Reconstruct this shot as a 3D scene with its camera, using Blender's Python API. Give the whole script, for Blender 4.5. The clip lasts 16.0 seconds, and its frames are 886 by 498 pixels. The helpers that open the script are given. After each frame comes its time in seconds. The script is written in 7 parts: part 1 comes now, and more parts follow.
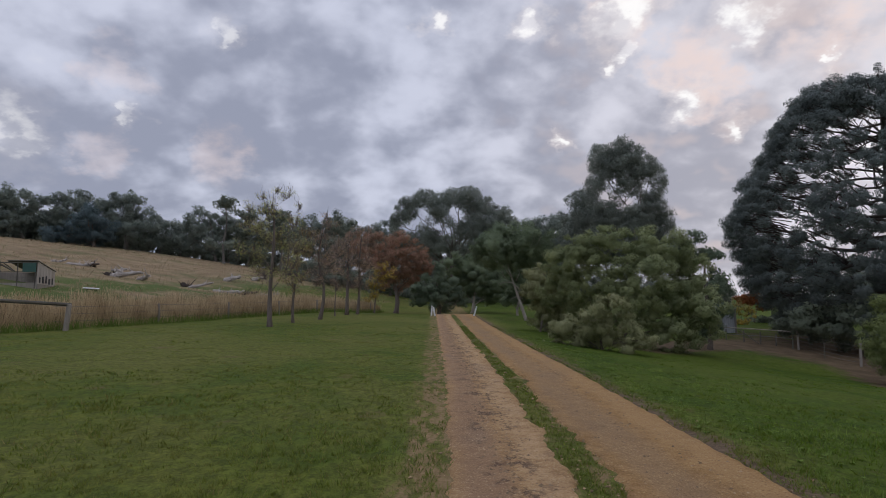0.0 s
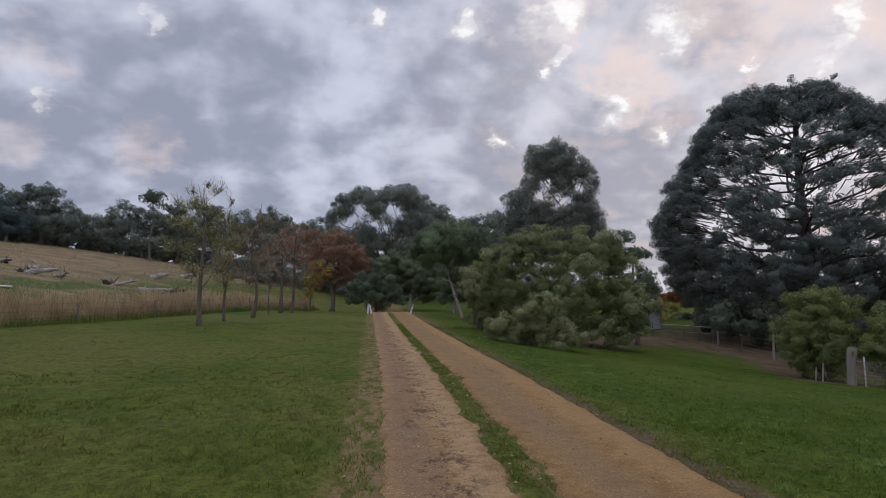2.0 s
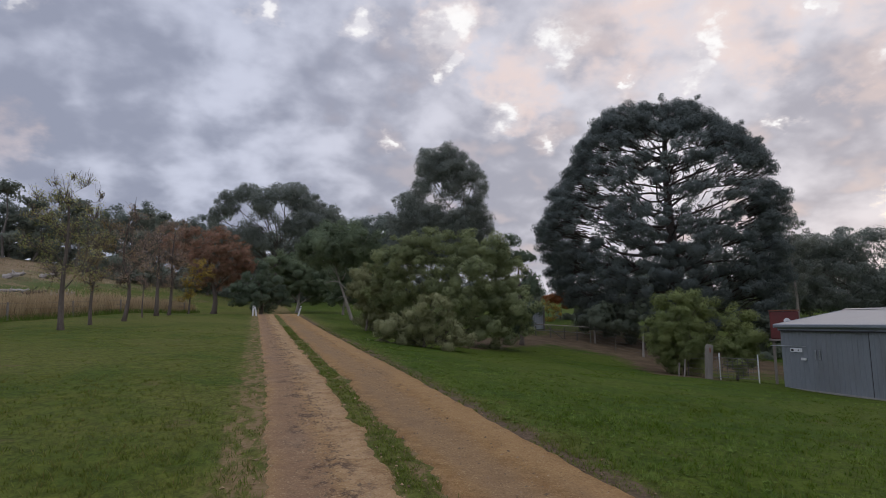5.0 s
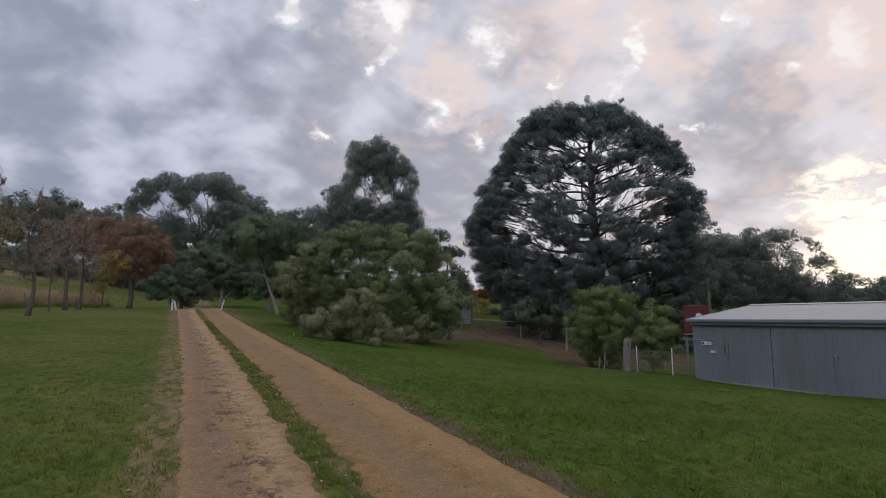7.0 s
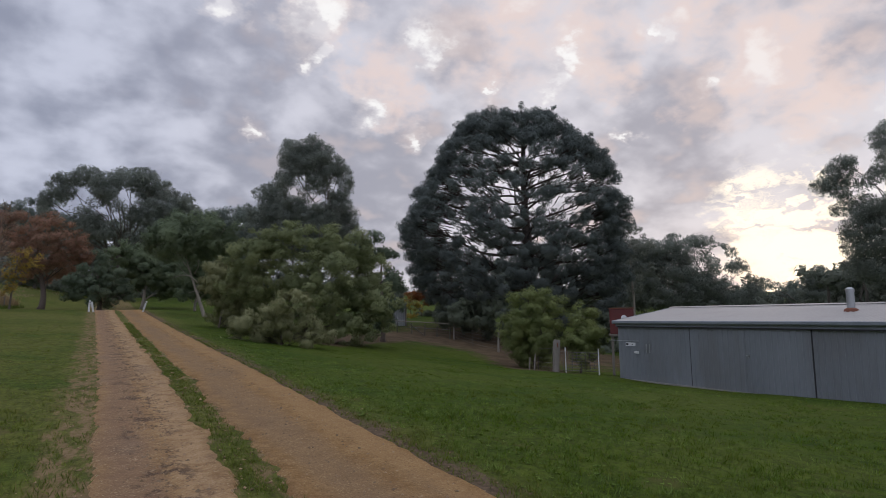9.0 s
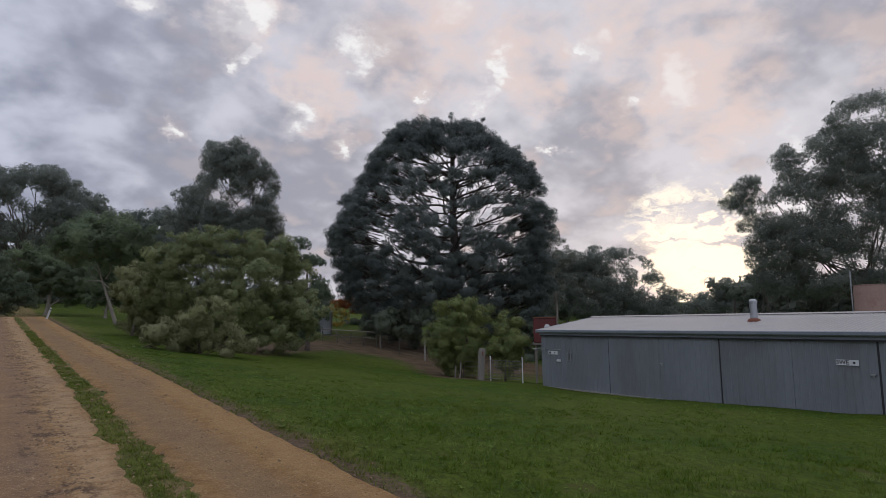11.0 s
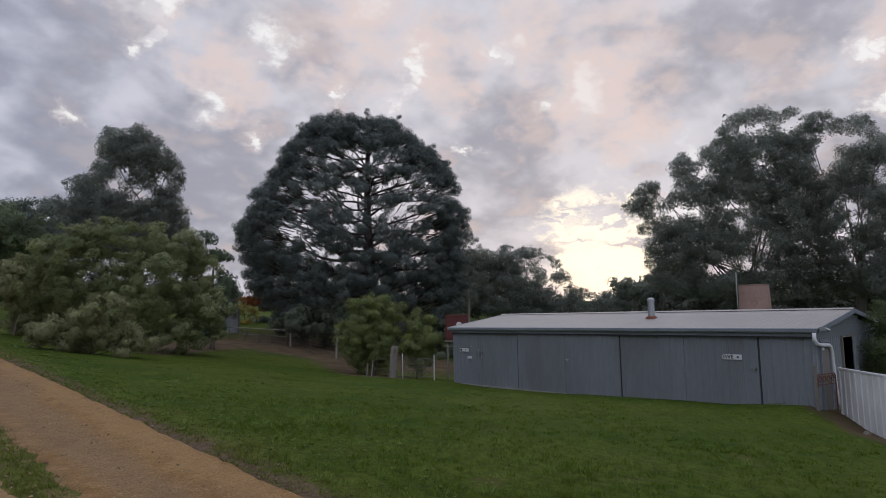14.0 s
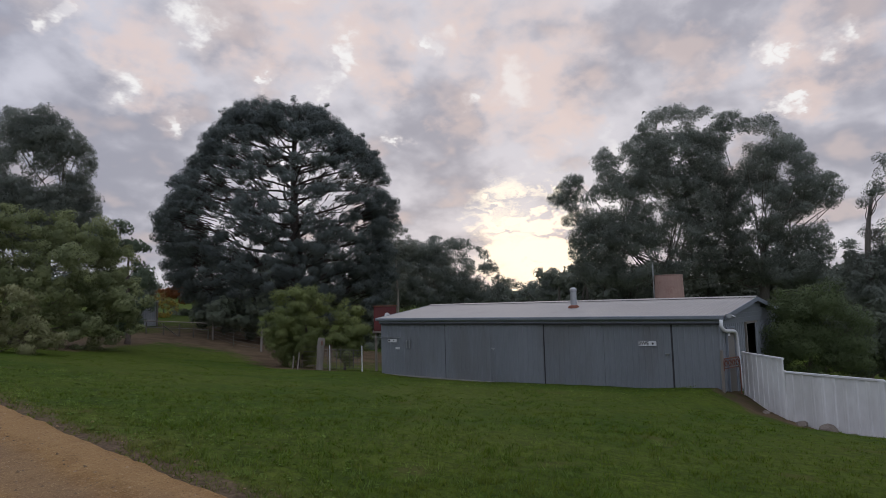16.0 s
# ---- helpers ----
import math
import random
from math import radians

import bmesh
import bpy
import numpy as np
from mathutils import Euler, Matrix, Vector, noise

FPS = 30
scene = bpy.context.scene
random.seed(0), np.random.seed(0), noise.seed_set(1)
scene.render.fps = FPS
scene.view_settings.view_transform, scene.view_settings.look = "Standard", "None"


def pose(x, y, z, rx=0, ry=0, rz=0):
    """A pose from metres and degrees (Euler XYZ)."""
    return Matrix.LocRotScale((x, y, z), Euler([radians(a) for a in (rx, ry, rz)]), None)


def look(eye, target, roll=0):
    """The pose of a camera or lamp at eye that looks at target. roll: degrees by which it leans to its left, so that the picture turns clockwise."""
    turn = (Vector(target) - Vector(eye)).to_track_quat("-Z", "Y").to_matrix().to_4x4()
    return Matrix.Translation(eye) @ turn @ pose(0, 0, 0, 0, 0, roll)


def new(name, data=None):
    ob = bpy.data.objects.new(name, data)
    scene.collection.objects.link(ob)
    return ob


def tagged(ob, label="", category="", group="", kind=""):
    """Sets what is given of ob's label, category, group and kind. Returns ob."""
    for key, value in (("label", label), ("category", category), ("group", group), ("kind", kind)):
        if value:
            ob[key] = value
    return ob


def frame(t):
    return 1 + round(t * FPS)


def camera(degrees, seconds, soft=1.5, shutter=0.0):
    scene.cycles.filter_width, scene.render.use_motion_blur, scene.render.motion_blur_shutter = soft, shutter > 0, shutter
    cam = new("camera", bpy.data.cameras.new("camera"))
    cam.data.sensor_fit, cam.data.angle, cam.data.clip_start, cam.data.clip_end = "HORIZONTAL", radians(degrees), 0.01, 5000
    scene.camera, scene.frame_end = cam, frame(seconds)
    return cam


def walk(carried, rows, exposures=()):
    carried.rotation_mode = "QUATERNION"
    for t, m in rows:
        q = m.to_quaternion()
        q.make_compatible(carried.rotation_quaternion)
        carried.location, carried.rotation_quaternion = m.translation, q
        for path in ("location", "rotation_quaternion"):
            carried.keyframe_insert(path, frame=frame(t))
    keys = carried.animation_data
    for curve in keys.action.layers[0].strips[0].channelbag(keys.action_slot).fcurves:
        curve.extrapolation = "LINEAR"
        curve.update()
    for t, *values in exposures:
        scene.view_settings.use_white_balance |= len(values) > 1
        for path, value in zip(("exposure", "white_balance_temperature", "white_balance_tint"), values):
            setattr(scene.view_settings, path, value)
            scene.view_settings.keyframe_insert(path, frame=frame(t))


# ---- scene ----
cam = camera(71.45, 16.0, soft=0.7)
EYE = 1.55
# seconds, place, heading to the right, pitch up, lean
ROWS = [
    (0.0, 0.000, -0.000, -0.000, 0.00, 6.80, -0.70),
    (0.5, 0.001, -0.028, -0.002, 1.50, 6.68, -0.55),
    (1.0, 0.005, -0.024, 0.001, 2.66, 6.75, -0.60),
    (1.5, 0.006, -0.019, 0.003, 4.41, 6.67, -0.78),
    (2.0, 0.016, -0.016, 0.001, 5.86, 6.51, -0.98),
    (2.5, 0.022, -0.012, 0.007, 8.17, 6.61, -0.87),
    (3.0, 0.022, -0.013, 0.005, 10.26, 6.87, -0.92),
    (3.5, 0.023, -0.004, 0.003, 12.24, 6.82, -0.89),
    (4.0, 0.026, 0.002, 0.008, 13.35, 6.64, -1.02),
    (6.5, 0.078, 0.006, -0.003, 21.08, 6.07, -1.37),
    (7.0, 0.100, 0.007, -0.003, 22.52, 5.83, -1.28),
    (7.5, 0.114, 0.008, -0.007, 23.81, 5.70, -1.51),
    (8.0, 0.122, 0.002, -0.003, 25.64, 5.60, -1.43),
    (8.5, 0.122, -0.000, 0.000, 27.17, 5.82, -1.30),
    (9.0, 0.130, -0.014, 0.000, 28.60, 5.86, -1.22),
    (11.5, 0.143, -0.032, 0.010, 36.71, 6.66, -1.04),
    (12.0, 0.145, -0.036, 0.002, 37.89, 6.66, -1.14),
    (12.5, 0.140, -0.028, 0.006, 39.25, 6.43, -1.10),
    (13.0, 0.142, -0.044, 0.007, 40.93, 6.46, -0.80),
    (13.5, 0.149, -0.043, 0.005, 42.45, 6.28, -0.72),
    (14.0, 0.161, -0.044, 0.006, 43.30, 6.16, -0.99),
    (14.5, 0.169, -0.068, 0.004, 45.14, 5.72, -0.95),
    (15.0, 0.184, -0.071, 0.001, 47.03, 5.40, -1.06),
    (15.5, 0.190, -0.074, 0.006, 48.29, 5.11, -1.36),
    (16.0, 0.198, -0.095, 0.009, 49.84, 5.15, -1.49),
]
walk(cam, [(t, pose(x, y, EYE + z, 0, 0, -a) @ pose(0, 0, 0, 90 + p) @ pose(0, 0, 0, 0, 0, r)) for t, x, y, z, a, p, r in ROWS], [(0.0, 0.08), (4.0, 0.07), (8.0, 0.03), (9.2, 0.0), (11.4, -0.08), (16.0, -0.08)])

# ---- sky and light ----
SUN_AZ, SUN_EL = 57.0, 4.0
world = bpy.data.worlds.new("sky")
scene.world = world
world.use_nodes = True


class Nodes:
    """A small builder for node trees."""

    def __init__(self, tree):
        self.tree = tree
        tree.nodes.clear()

    def add(self, kind, out=0, props=(), **inputs):
        n = self.tree.nodes.new(kind)
        props = dict(props)
        if "operation" in props:
            n.operation = props["operation"]
        if "use_clamp" in props:
            n.use_clamp = props["use_clamp"]
        if "interpolation_type" in props:
            n.interpolation_type = props["interpolation_type"]
        if "attribute_name" in props:
            n.attribute_name = props["attribute_name"]
        if "sky_type" in props:
            n.sky_type, n.sun_disc = props["sky_type"], False
            n.sun_elevation, n.sun_rotation = radians(SUN_EL), radians(SUN_AZ)
        for k, v in inputs.items():
            key = int(k[1:]) if k[0] == "i" and k[1:].isdigit() else k.replace("_", " ")
            self.put(n.inputs[key], v)
        return n.outputs[out]

    def put(self, socket, v):
        if isinstance(v, bpy.types.NodeSocket):
            self.tree.links.new(v, socket)
        elif isinstance(v, (tuple, list)) and len(v) == 3 and socket.type == "RGBA":
            socket.default_value = (*v, 1)
        else:
            socket.default_value = v

    def math(self, op, a, b=0.0, clamp=False):
        return self.add("ShaderNodeMath", 0, {"operation": op, "use_clamp": clamp}, i0=a, i1=b)

    def ramp(self, v, lo, hi, a=0.0, b=1.0):
        return self.add("ShaderNodeMapRange", 0, {"interpolation_type": "SMOOTHSTEP"}, i0=v, i1=lo, i2=hi, i3=a, i4=b)

    def mix(self, f, a, b, mode="MIX"):
        n = self.tree.nodes.new("ShaderNodeMix")
        n.data_type, n.blend_type = "RGBA", mode
        self.put(n.inputs[0], f), self.put(n.inputs[6], a), self.put(n.inputs[7], b)
        return n.outputs[2]

    def noise(self, vec, scale, detail=3.0, rough=0.55, distort=0.0):
        return self.add("ShaderNodeTexNoise", 0, (), Vector=vec, Scale=scale, Detail=detail, Roughness=rough, Distortion=distort)

    def scaled(self, vec, s):
        return self.add("ShaderNodeVectorMath", 0, {"operation": "MULTIPLY"}, i0=vec, i1=s)


def direction(az, el):
    a, e = radians(az), radians(el)
    return (math.sin(a) * math.cos(e), math.cos(a) * math.cos(e), math.sin(e))


def build_sky():
    n = Nodes(world.node_tree)
    d = n.add("ShaderNodeTexCoord", 0)
    d = n.add("ShaderNodeVectorMath", 0, {"operation": "NORMALIZE"}, i0=d)
    sep = n.tree.nodes.new("ShaderNodeSeparateXYZ")
    n.put(sep.inputs[0], d)
    up = n.math("MAXIMUM", sep.outputs[2], 0.0)
    toward = n.add("ShaderNodeVectorMath", 1, {"operation": "DOT_PRODUCT"}, i0=d, i1=direction(SUN_AZ, 7))
    # the deck lies flat overhead, so puffs crowd together towards the horizon
    flat = n.math("DIVIDE", 1.0, n.math("ADD", up, 0.55))
    deck = n.add("ShaderNodeVectorMath", 0, {"operation": "MULTIPLY"}, i0=d, i1=n.add("ShaderNodeCombineXYZ", 0, (), X=flat, Y=flat, Z=flat))
    broad = n.noise(deck, 2.4, 3, 0.5, 0.1)
    puff = n.noise(deck, 8.0, 3, 0.48, 0.15)
    fleece = n.noise(deck, 22.0, 4, 0.55, 0.1)
    # ragged outlines for the breaks and banks
    stir = n.add("ShaderNodeTexNoise", 1, (), Vector=deck, Scale=15.0, Detail=4.0, Roughness=0.6)
    stir = n.add("ShaderNodeVectorMath", 0, {"operation": "SUBTRACT"}, i0=stir, i1=(0.5, 0.5, 0.5))
    bent = n.add("ShaderNodeVectorMath", 0, {"operation": "ADD"}, i0=d, i1=n.scaled(stir, (0.13, 0.13, 0.09)))
    bent = n.add("ShaderNodeVectorMath", 0, {"operation": "NORMALIZE"}, i0=bent)

    def lobes(spots, outer, inner):
        total = None
        for az, el, size in spots:
            dot = n.add("ShaderNodeVectorMath", 1, {"operation": "DOT_PRODUCT"}, i0=bent, i1=direction(az, el))
            v = n.ramp(dot, math.cos(radians(size * outer)), math.cos(radians(size * inner)))
            total = v if total is None else n.math("MAXIMUM", total, v)
        return total

    banks, peach, breaks = lobes(BANKS, 1.35, 0.2), lobes(PEACH, 1.5, 0.0), lobes(BREAKS, 1.7, 0.0)
    breaks = n.math("MULTIPLY", breaks, n.ramp(toward, 0.2, 0.75, 0.4, 1.0))
    dens = n.math("ADD", n.math("ADD", n.math("MULTIPLY", broad, 0.36), n.math("MULTIPLY", puff, 0.52)), n.math("MULTIPLY", fleece, 0.12))
    dens = n.math("ADD", dens, n.math("MULTIPLY", n.math("SUBTRACT", banks, n.math("MAXIMUM", n.math("MULTIPLY", peach, 0.35), n.math("MULTIPLY", breaks, 0.8))), 0.060))
    thick = n.ramp(dens, 0.40, 0.62)
    warm = n.ramp(toward, 0.45, 1.0)
    sky = n.add("ShaderNodeTexSky", 0, {"sky_type": "NISHITA"})
    dark = n.mix(warm, (2.95, 3.20, 4.20), (4.10, 4.05, 4.70))
    light = n.mix(warm, (5.8, 6.1, 7.4), (7.2, 7.0, 7.6))
    cloud = n.mix(thick, light, dark)
    rosy = n.ramp(n.noise(deck, 8.0, 3, 0.5), 0.54, 0.68)
    rosy = n.math("MULTIPLY", n.math("MULTIPLY", rosy, n.ramp(toward, 0.5, 0.95)), 0.45)
    cloud = n.mix(rosy, cloud, (8.2, 6.6, 6.1))
    cloud = n.mix(n.math("MULTIPLY", peach, n.math("MULTIPLY", n.ramp(n.math("ADD", n.math("MULTIPLY", puff, 0.6), n.math("MULTIPLY", fleece, 0.4)), 0.60, 0.42, 0.05, 0.62), n.ramp(toward, 0.1, 0.7, 0.35, 1.0))), cloud, (8.7, 6.7, 6.0))
    thin = n.math("MULTIPLY", n.ramp(dens, 0.40, 0.34), n.ramp(toward, 0.0, 0.8, 0.1, 0.6))
    rim = n.math("MULTIPLY", n.math("MULTIPLY", lobes(BREAKS, 2.8, 1.0), 0.32), n.ramp(toward, 0.2, 0.75, 0.3, 1.0))
    cloud = n.mix(rim, cloud, (8.6, 7.9, 7.9))
    cloud = n.mix(n.math("MULTIPLY", n.math("MAXIMUM", n.math("MULTIPLY", breaks, n.ramp(fleece, 0.60, 0.44, 0.25, 1.0)), thin), 0.9), cloud, (10.0, 9.9, 9.9))
    # the lit break low over the setting sun
    bars = n.noise(n.scaled(bent, (1.0, 1.0, 4.5)), 9.0, 4, 0.55)
    glow = n.math("MULTIPLY", lobes(GLOW, 1.7, 0.25), n.ramp(n.math("SUBTRACT", bars, n.ramp(up, 0.16, 0.06, 0.0, 0.14)), 0.56, 0.38, 0.05, 1.0))
    cloud = n.mix(glow, cloud, (13.0, 11.6, 9.6))
    total = n.mix(0.04, cloud, sky)
    # an overcast sky is brighter towards the zenith; the unseen sky opposite the sunset is raised as added fill light
    high = n.math("MULTIPLY", n.ramp(up, 0.42, 1.0, 1.0, 1.9), n.ramp(toward, -0.1, -0.8, 1.0, 1.45))
    total = n.mix(1.0, total, n.add("ShaderNodeCombineColor", 0, (), i0=high, i1=high, i2=high), "MULTIPLY")
    bg = n.add("ShaderNodeBackground", 0, (), Color=total, Strength=0.1)
    n.tree.links.new(bg, n.tree.nodes.new("ShaderNodeOutputWorld").inputs[0])


# heading, elevation and half-width in degrees: bright breaks, rosy cloud, dark banks, the glow round the sun
BREAKS = [(9.1, 26.4, 0.8), (22.0, 18.7, 1.0), (11.1, 16.4, 0.5), (17.1, 23.0, 0.6), (17.0, 26.0, 1.4), (-20.3, 24.9, 0.6), (-35.8, 14.7, 1.5), (-0.2, 27.0, 0.7), (-28.2, 17.1, 0.6), (25.9, 16.0, 0.6), (27.5, 24.1, 1.2), (41.4, 22.7, 0.8), (40.1, 20.4, 0.8), (33.3, 20.4, 0.4), (48.7, 23.7, 0.5), (54.1, 19.1, 0.7), (45.6, 15.1, 0.4), (79.0, 19.5, 0.6), (80.3, 19.8, 0.5), (84.0, 19.6, 0.6), (79.4, 15.4, 0.5)]
PEACH = [(23.1, 21.3, 2.6), (25.2, 18.4, 2.1), (-29.1, 21.1, 1.8), (-19.8, 14.8, 2.1), (-29.6, 14.3, 1.6), (17.2, 26.2, 2.3), (34.3, 24.9, 4.7), (43.8, 23.6, 3.2), (45.1, 20.4, 2.1), (59.4, 21.4, 4.7), (60.7, 16.8, 3.2), (52.2, 17.4, 2.1), (52.9, 24.8, 3.2), (53.8, 18.5, 3.2), (73.1, 19.9, 2.4), (82.5, 19.4, 3.2), (81.1, 16.4, 2.1)]
BANKS = [(1.0, 11.0, 7.0), (10.0, 19.5, 4.0), (13.0, 10.0, 5.0), (-24.6, 19.3, 7.9), (-11.8, 16.5, 7.9), (-30.7, 12.1, 6.3), (20.5, 13.6, 5.3), (8.9, 12.9, 5.8), (3.8, 21.7, 4.7), (24.3, 13.8, 4.7), (31.5, 21.7, 2.9), (50.2, 15.0, 4.2), (49.9, 10.5, 5.8), (64.3, 18.2, 3.2), (83.9, 13.5, 4.7), (68.1, 23.4, 3.2), (74.3, 23.2, 2.6)]
GLOW = [(57.8, 4.4, 3.9), (56.2, 8.0, 2.6), (59.6, 3.1, 3.2), (60.5, 8.6, 2.0)]
build_sky()

sun = new("sun", bpy.data.lights.new("sun", "SUN"))
sun.data.energy, sun.data.angle, sun.data.color = 0.3, radians(25), (1.0, 0.86, 0.74)
sun.matrix_world = look(Vector(direction(SUN_AZ, 10)) * 100, (0, 0, 0))
scene.view_settings.exposure = 0.0

# ---- materials ----
def surface(name, a, b, scale=2.0, fine=30.0, rough=0.8, bump=0.2, depth=0.01, metal=0.0, island=0.0, stain=None, stain_scale=0.6, stain_amount=0.5, stretch=(1, 1, 1), rnd=0.0):
    """A weathered surface: two colours mixed by coarse and fine noise, with stains and relief."""
    m = bpy.data.materials.new(name)
    m.use_nodes = True
    n = Nodes(m.node_tree)
    pos = n.scaled(n.add("ShaderNodeTexCoord", 3), stretch)
    coarse, grain = n.noise(pos, scale, 4), n.noise(pos, fine, 3)
    f = n.math("ADD", n.math("MULTIPLY", n.ramp(coarse, 0.3, 0.7), 0.6), n.math("MULTIPLY", n.ramp(grain, 0.25, 0.75), 0.4))
    col = n.mix(f, a, b)
    if stain:
        col = n.mix(n.math("MULTIPLY", n.ramp(n.noise(pos, stain_scale, 4, 0.6), 0.5, 0.7), stain_amount), col, stain)
    if island:
        r = n.add("ShaderNodeNewGeometry", "Random Per Island")
        col = n.mix(1.0, col, n.add("ShaderNodeCombineColor", 0, (), i0=n.ramp(r, 0, 1, 1 - island, 1 + island), i1=n.ramp(r, 0, 1, 1 - island, 1 + island), i2=n.ramp(r, 0, 1, 1 - island, 1 + island)), "MULTIPLY")
    if rnd:
        r = n.add("ShaderNodeObjectInfo", "Random")
        v = n.ramp(r, 0, 1, 1 - rnd, 1 + rnd)
        col = n.mix(1.0, col, n.add("ShaderNodeCombineColor", 0, (), i0=v, i1=v, i2=v), "MULTIPLY")
    h = n.add("ShaderNodeBump", 0, (), Strength=bump, Distance=depth, Height=grain)
    bsdf = n.add("ShaderNodeBsdfPrincipled", 0, (), Base_Color=col, Roughness=n.ramp(coarse, 0.3, 0.7, rough - 0.08, min(1.0, rough + 0.08)), Metallic=metal, Normal=h)
    n.tree.links.new(bsdf, n.tree.nodes.new("ShaderNodeOutputMaterial").inputs[0])
    return m


def leaf(name, a, b, accent=None, accent_amount=0.2, shine=0.25, clump=0.7, patchy=None, vary=0.3):
    """Foliage: each leaf takes its own shade between two greens; light passes through a little."""
    m = bpy.data.materials.new(name)
    m.use_nodes = True
    n = Nodes(m.node_tree)
    r = n.add("ShaderNodeNewGeometry", "Random Per Island")
    pos = n.add("ShaderNodeTexCoord", 3)
    patch = n.ramp(n.noise(pos, clump, 3), 0.32, 0.68)
    col = n.mix(n.math("ADD", n.math("MULTIPLY", r, vary), n.math("MULTIPLY", patch, 1 - vary)), a, b)
    if accent:
        col = n.mix(n.ramp(n.math("FRACT", n.math("MULTIPLY", r, 7.31)), 1 - accent_amount, 1 - accent_amount * 0.6), col, accent)
    if patchy:
        col = n.mix(n.math("MULTIPLY", n.ramp(n.noise(pos, 0.45, 5, 0.6), 0.48, 0.66), 0.8), col, patchy)
        col = n.mix(n.math("MULTIPLY", n.ramp(n.noise(pos, 1.9, 4, 0.6), 0.52, 0.70), 0.35), col, tuple(v * 0.7 for v in a))
        part_x = n.tree.nodes.new("ShaderNodeSeparateXYZ")
        n.put(part_x.inputs[0], pos)
        col = n.mix(n.ramp(part_x.outputs[0], 2.6, 4.2), col, n.mix(1.0, col, (0.68, 0.88, 0.45), "MULTIPLY"))
    p = n.add("ShaderNodeBsdfPrincipled", 0, (), Base_Color=col, Roughness=0.6)
    p.node.inputs["Specular IOR Level"].default_value = 0.2
    t = n.add("ShaderNodeBsdfTranslucent", 0, (), Color=col)
    mixed = n.add("ShaderNodeMixShader", 0, (), i0=shine, i1=p, i2=t)
    n.tree.links.new(mixed, n.tree.nodes.new("ShaderNodeOutputMaterial").inputs[0])
    return m


def ground_material():
    """Mown lawn, bare worn earth, brown bank and dry paddock on one sheet."""
    m = bpy.data.materials.new("ground")
    m.use_nodes = True
    n = Nodes(m.node_tree)
    pos = n.add("ShaderNodeNewGeometry", 0)
    sep = n.tree.nodes.new("ShaderNodeSeparateXYZ")
    n.put(sep.inputs[0], pos)
    x, y = sep.outputs[0], sep.outputs[1]
    broad, mid, fine = n.noise(pos, 0.16, 4), n.noise(pos, 1.1, 4), n.noise(pos, 14, 4, 0.65)
    blade = n.noise(n.scaled(pos, (1, 1, 0.4)), 60, 3, 0.7)
    green = n.mix(n.ramp(mid, 0.3, 0.7), (0.052, 0.080, 0.010), (0.096, 0.106, 0.017))
    green = n.mix(n.ramp(broad, 0.42, 0.62), green, (0.108, 0.112, 0.025))
    green = n.mix(n.math("MULTIPLY", n.ramp(fine, 0.42, 0.7), 0.5), green, (0.038, 0.052, 0.010))
    green = n.mix(n.math("MULTIPLY", n.ramp(blade, 0.5, 0.75), 0.45), green, (0.150, 0.160, 0.040))
    tuft = n.math('ADD', n.math('MULTIPLY', n.noise(n.scaled(pos, (1.0, 0.6, 1.0)), 9.0, 4, 0.7), 0.55), n.math('MULTIPLY', n.noise(pos, 26.0, 3, 0.7), 0.45))
    shade = n.ramp(tuft, 0.38, 0.62, 0.62, 1.38)
    green = n.mix(1.0, green, n.add('ShaderNodeCombineColor', 0, (), i0=shade, i1=shade, i2=shade), 'MULTIPLY')
    # bare thin patches
    thin = n.math("MULTIPLY", n.ramp(n.noise(pos, 0.75, 5, 0.65), 0.60, 0.70), 0.75)
    green = n.mix(thin, green, (0.130, 0.098, 0.048))
    # the unmown side is lusher
    green = n.mix(n.ramp(x, 2.6, 4.2), green, n.mix(1.0, green, (0.62, 0.80, 0.43), "MULTIPLY"))
    earth = n.mix(n.ramp(fine, 0.3, 0.7), (0.165, 0.112, 0.055), (0.265, 0.180, 0.098))
    earth = n.mix(n.ramp(x, 2.6, 3.0), earth, n.mix(n.ramp(fine, 0.35, 0.65), (0.085, 0.058, 0.038), (0.17, 0.118, 0.075)))
    along_y = n.scaled(pos, (1.5, 0.45, 1.0))
    wob = n.math("MULTIPLY", n.math("SUBTRACT", n.noise(along_y, 2.6, 6, 0.7), 0.5), 1.3)
    xe = n.math("ADD", x, wob)
    drift = n.math("MULTIPLY", n.math("MAXIMUM", n.math("SUBTRACT", y, 13.0), 0.0), 0.0175)
    xe = n.math("ADD", xe, drift)
    verge = n.math("MULTIPLY", n.ramp(xe, -0.60, -0.25), n.ramp(xe, 3.42, 3.16))
    centre = n.math("MULTIPLY", n.ramp(xe, 1.05, 1.22), n.ramp(xe, 1.60, 1.42))
    verge = n.math("SUBTRACT", verge, n.math("MULTIPLY", centre, 0.9), True)
    verge = n.math("MULTIPLY", verge, n.ramp(n.noise(along_y, 4.5, 5, 0.7), 0.42, 0.56, 0.12, 0.92))
    col = n.mix(verge, green, earth)
    xr = n.math("ADD", n.math("ADD", x, drift), n.math("MULTIPLY", n.math("SUBTRACT", n.noise(along_y, 3.0, 5, 0.7), 0.5), 0.5))
    rim = n.math("MULTIPLY", n.ramp(x, 2.2, 2.6), n.ramp(xr, 3.26, 3.06))
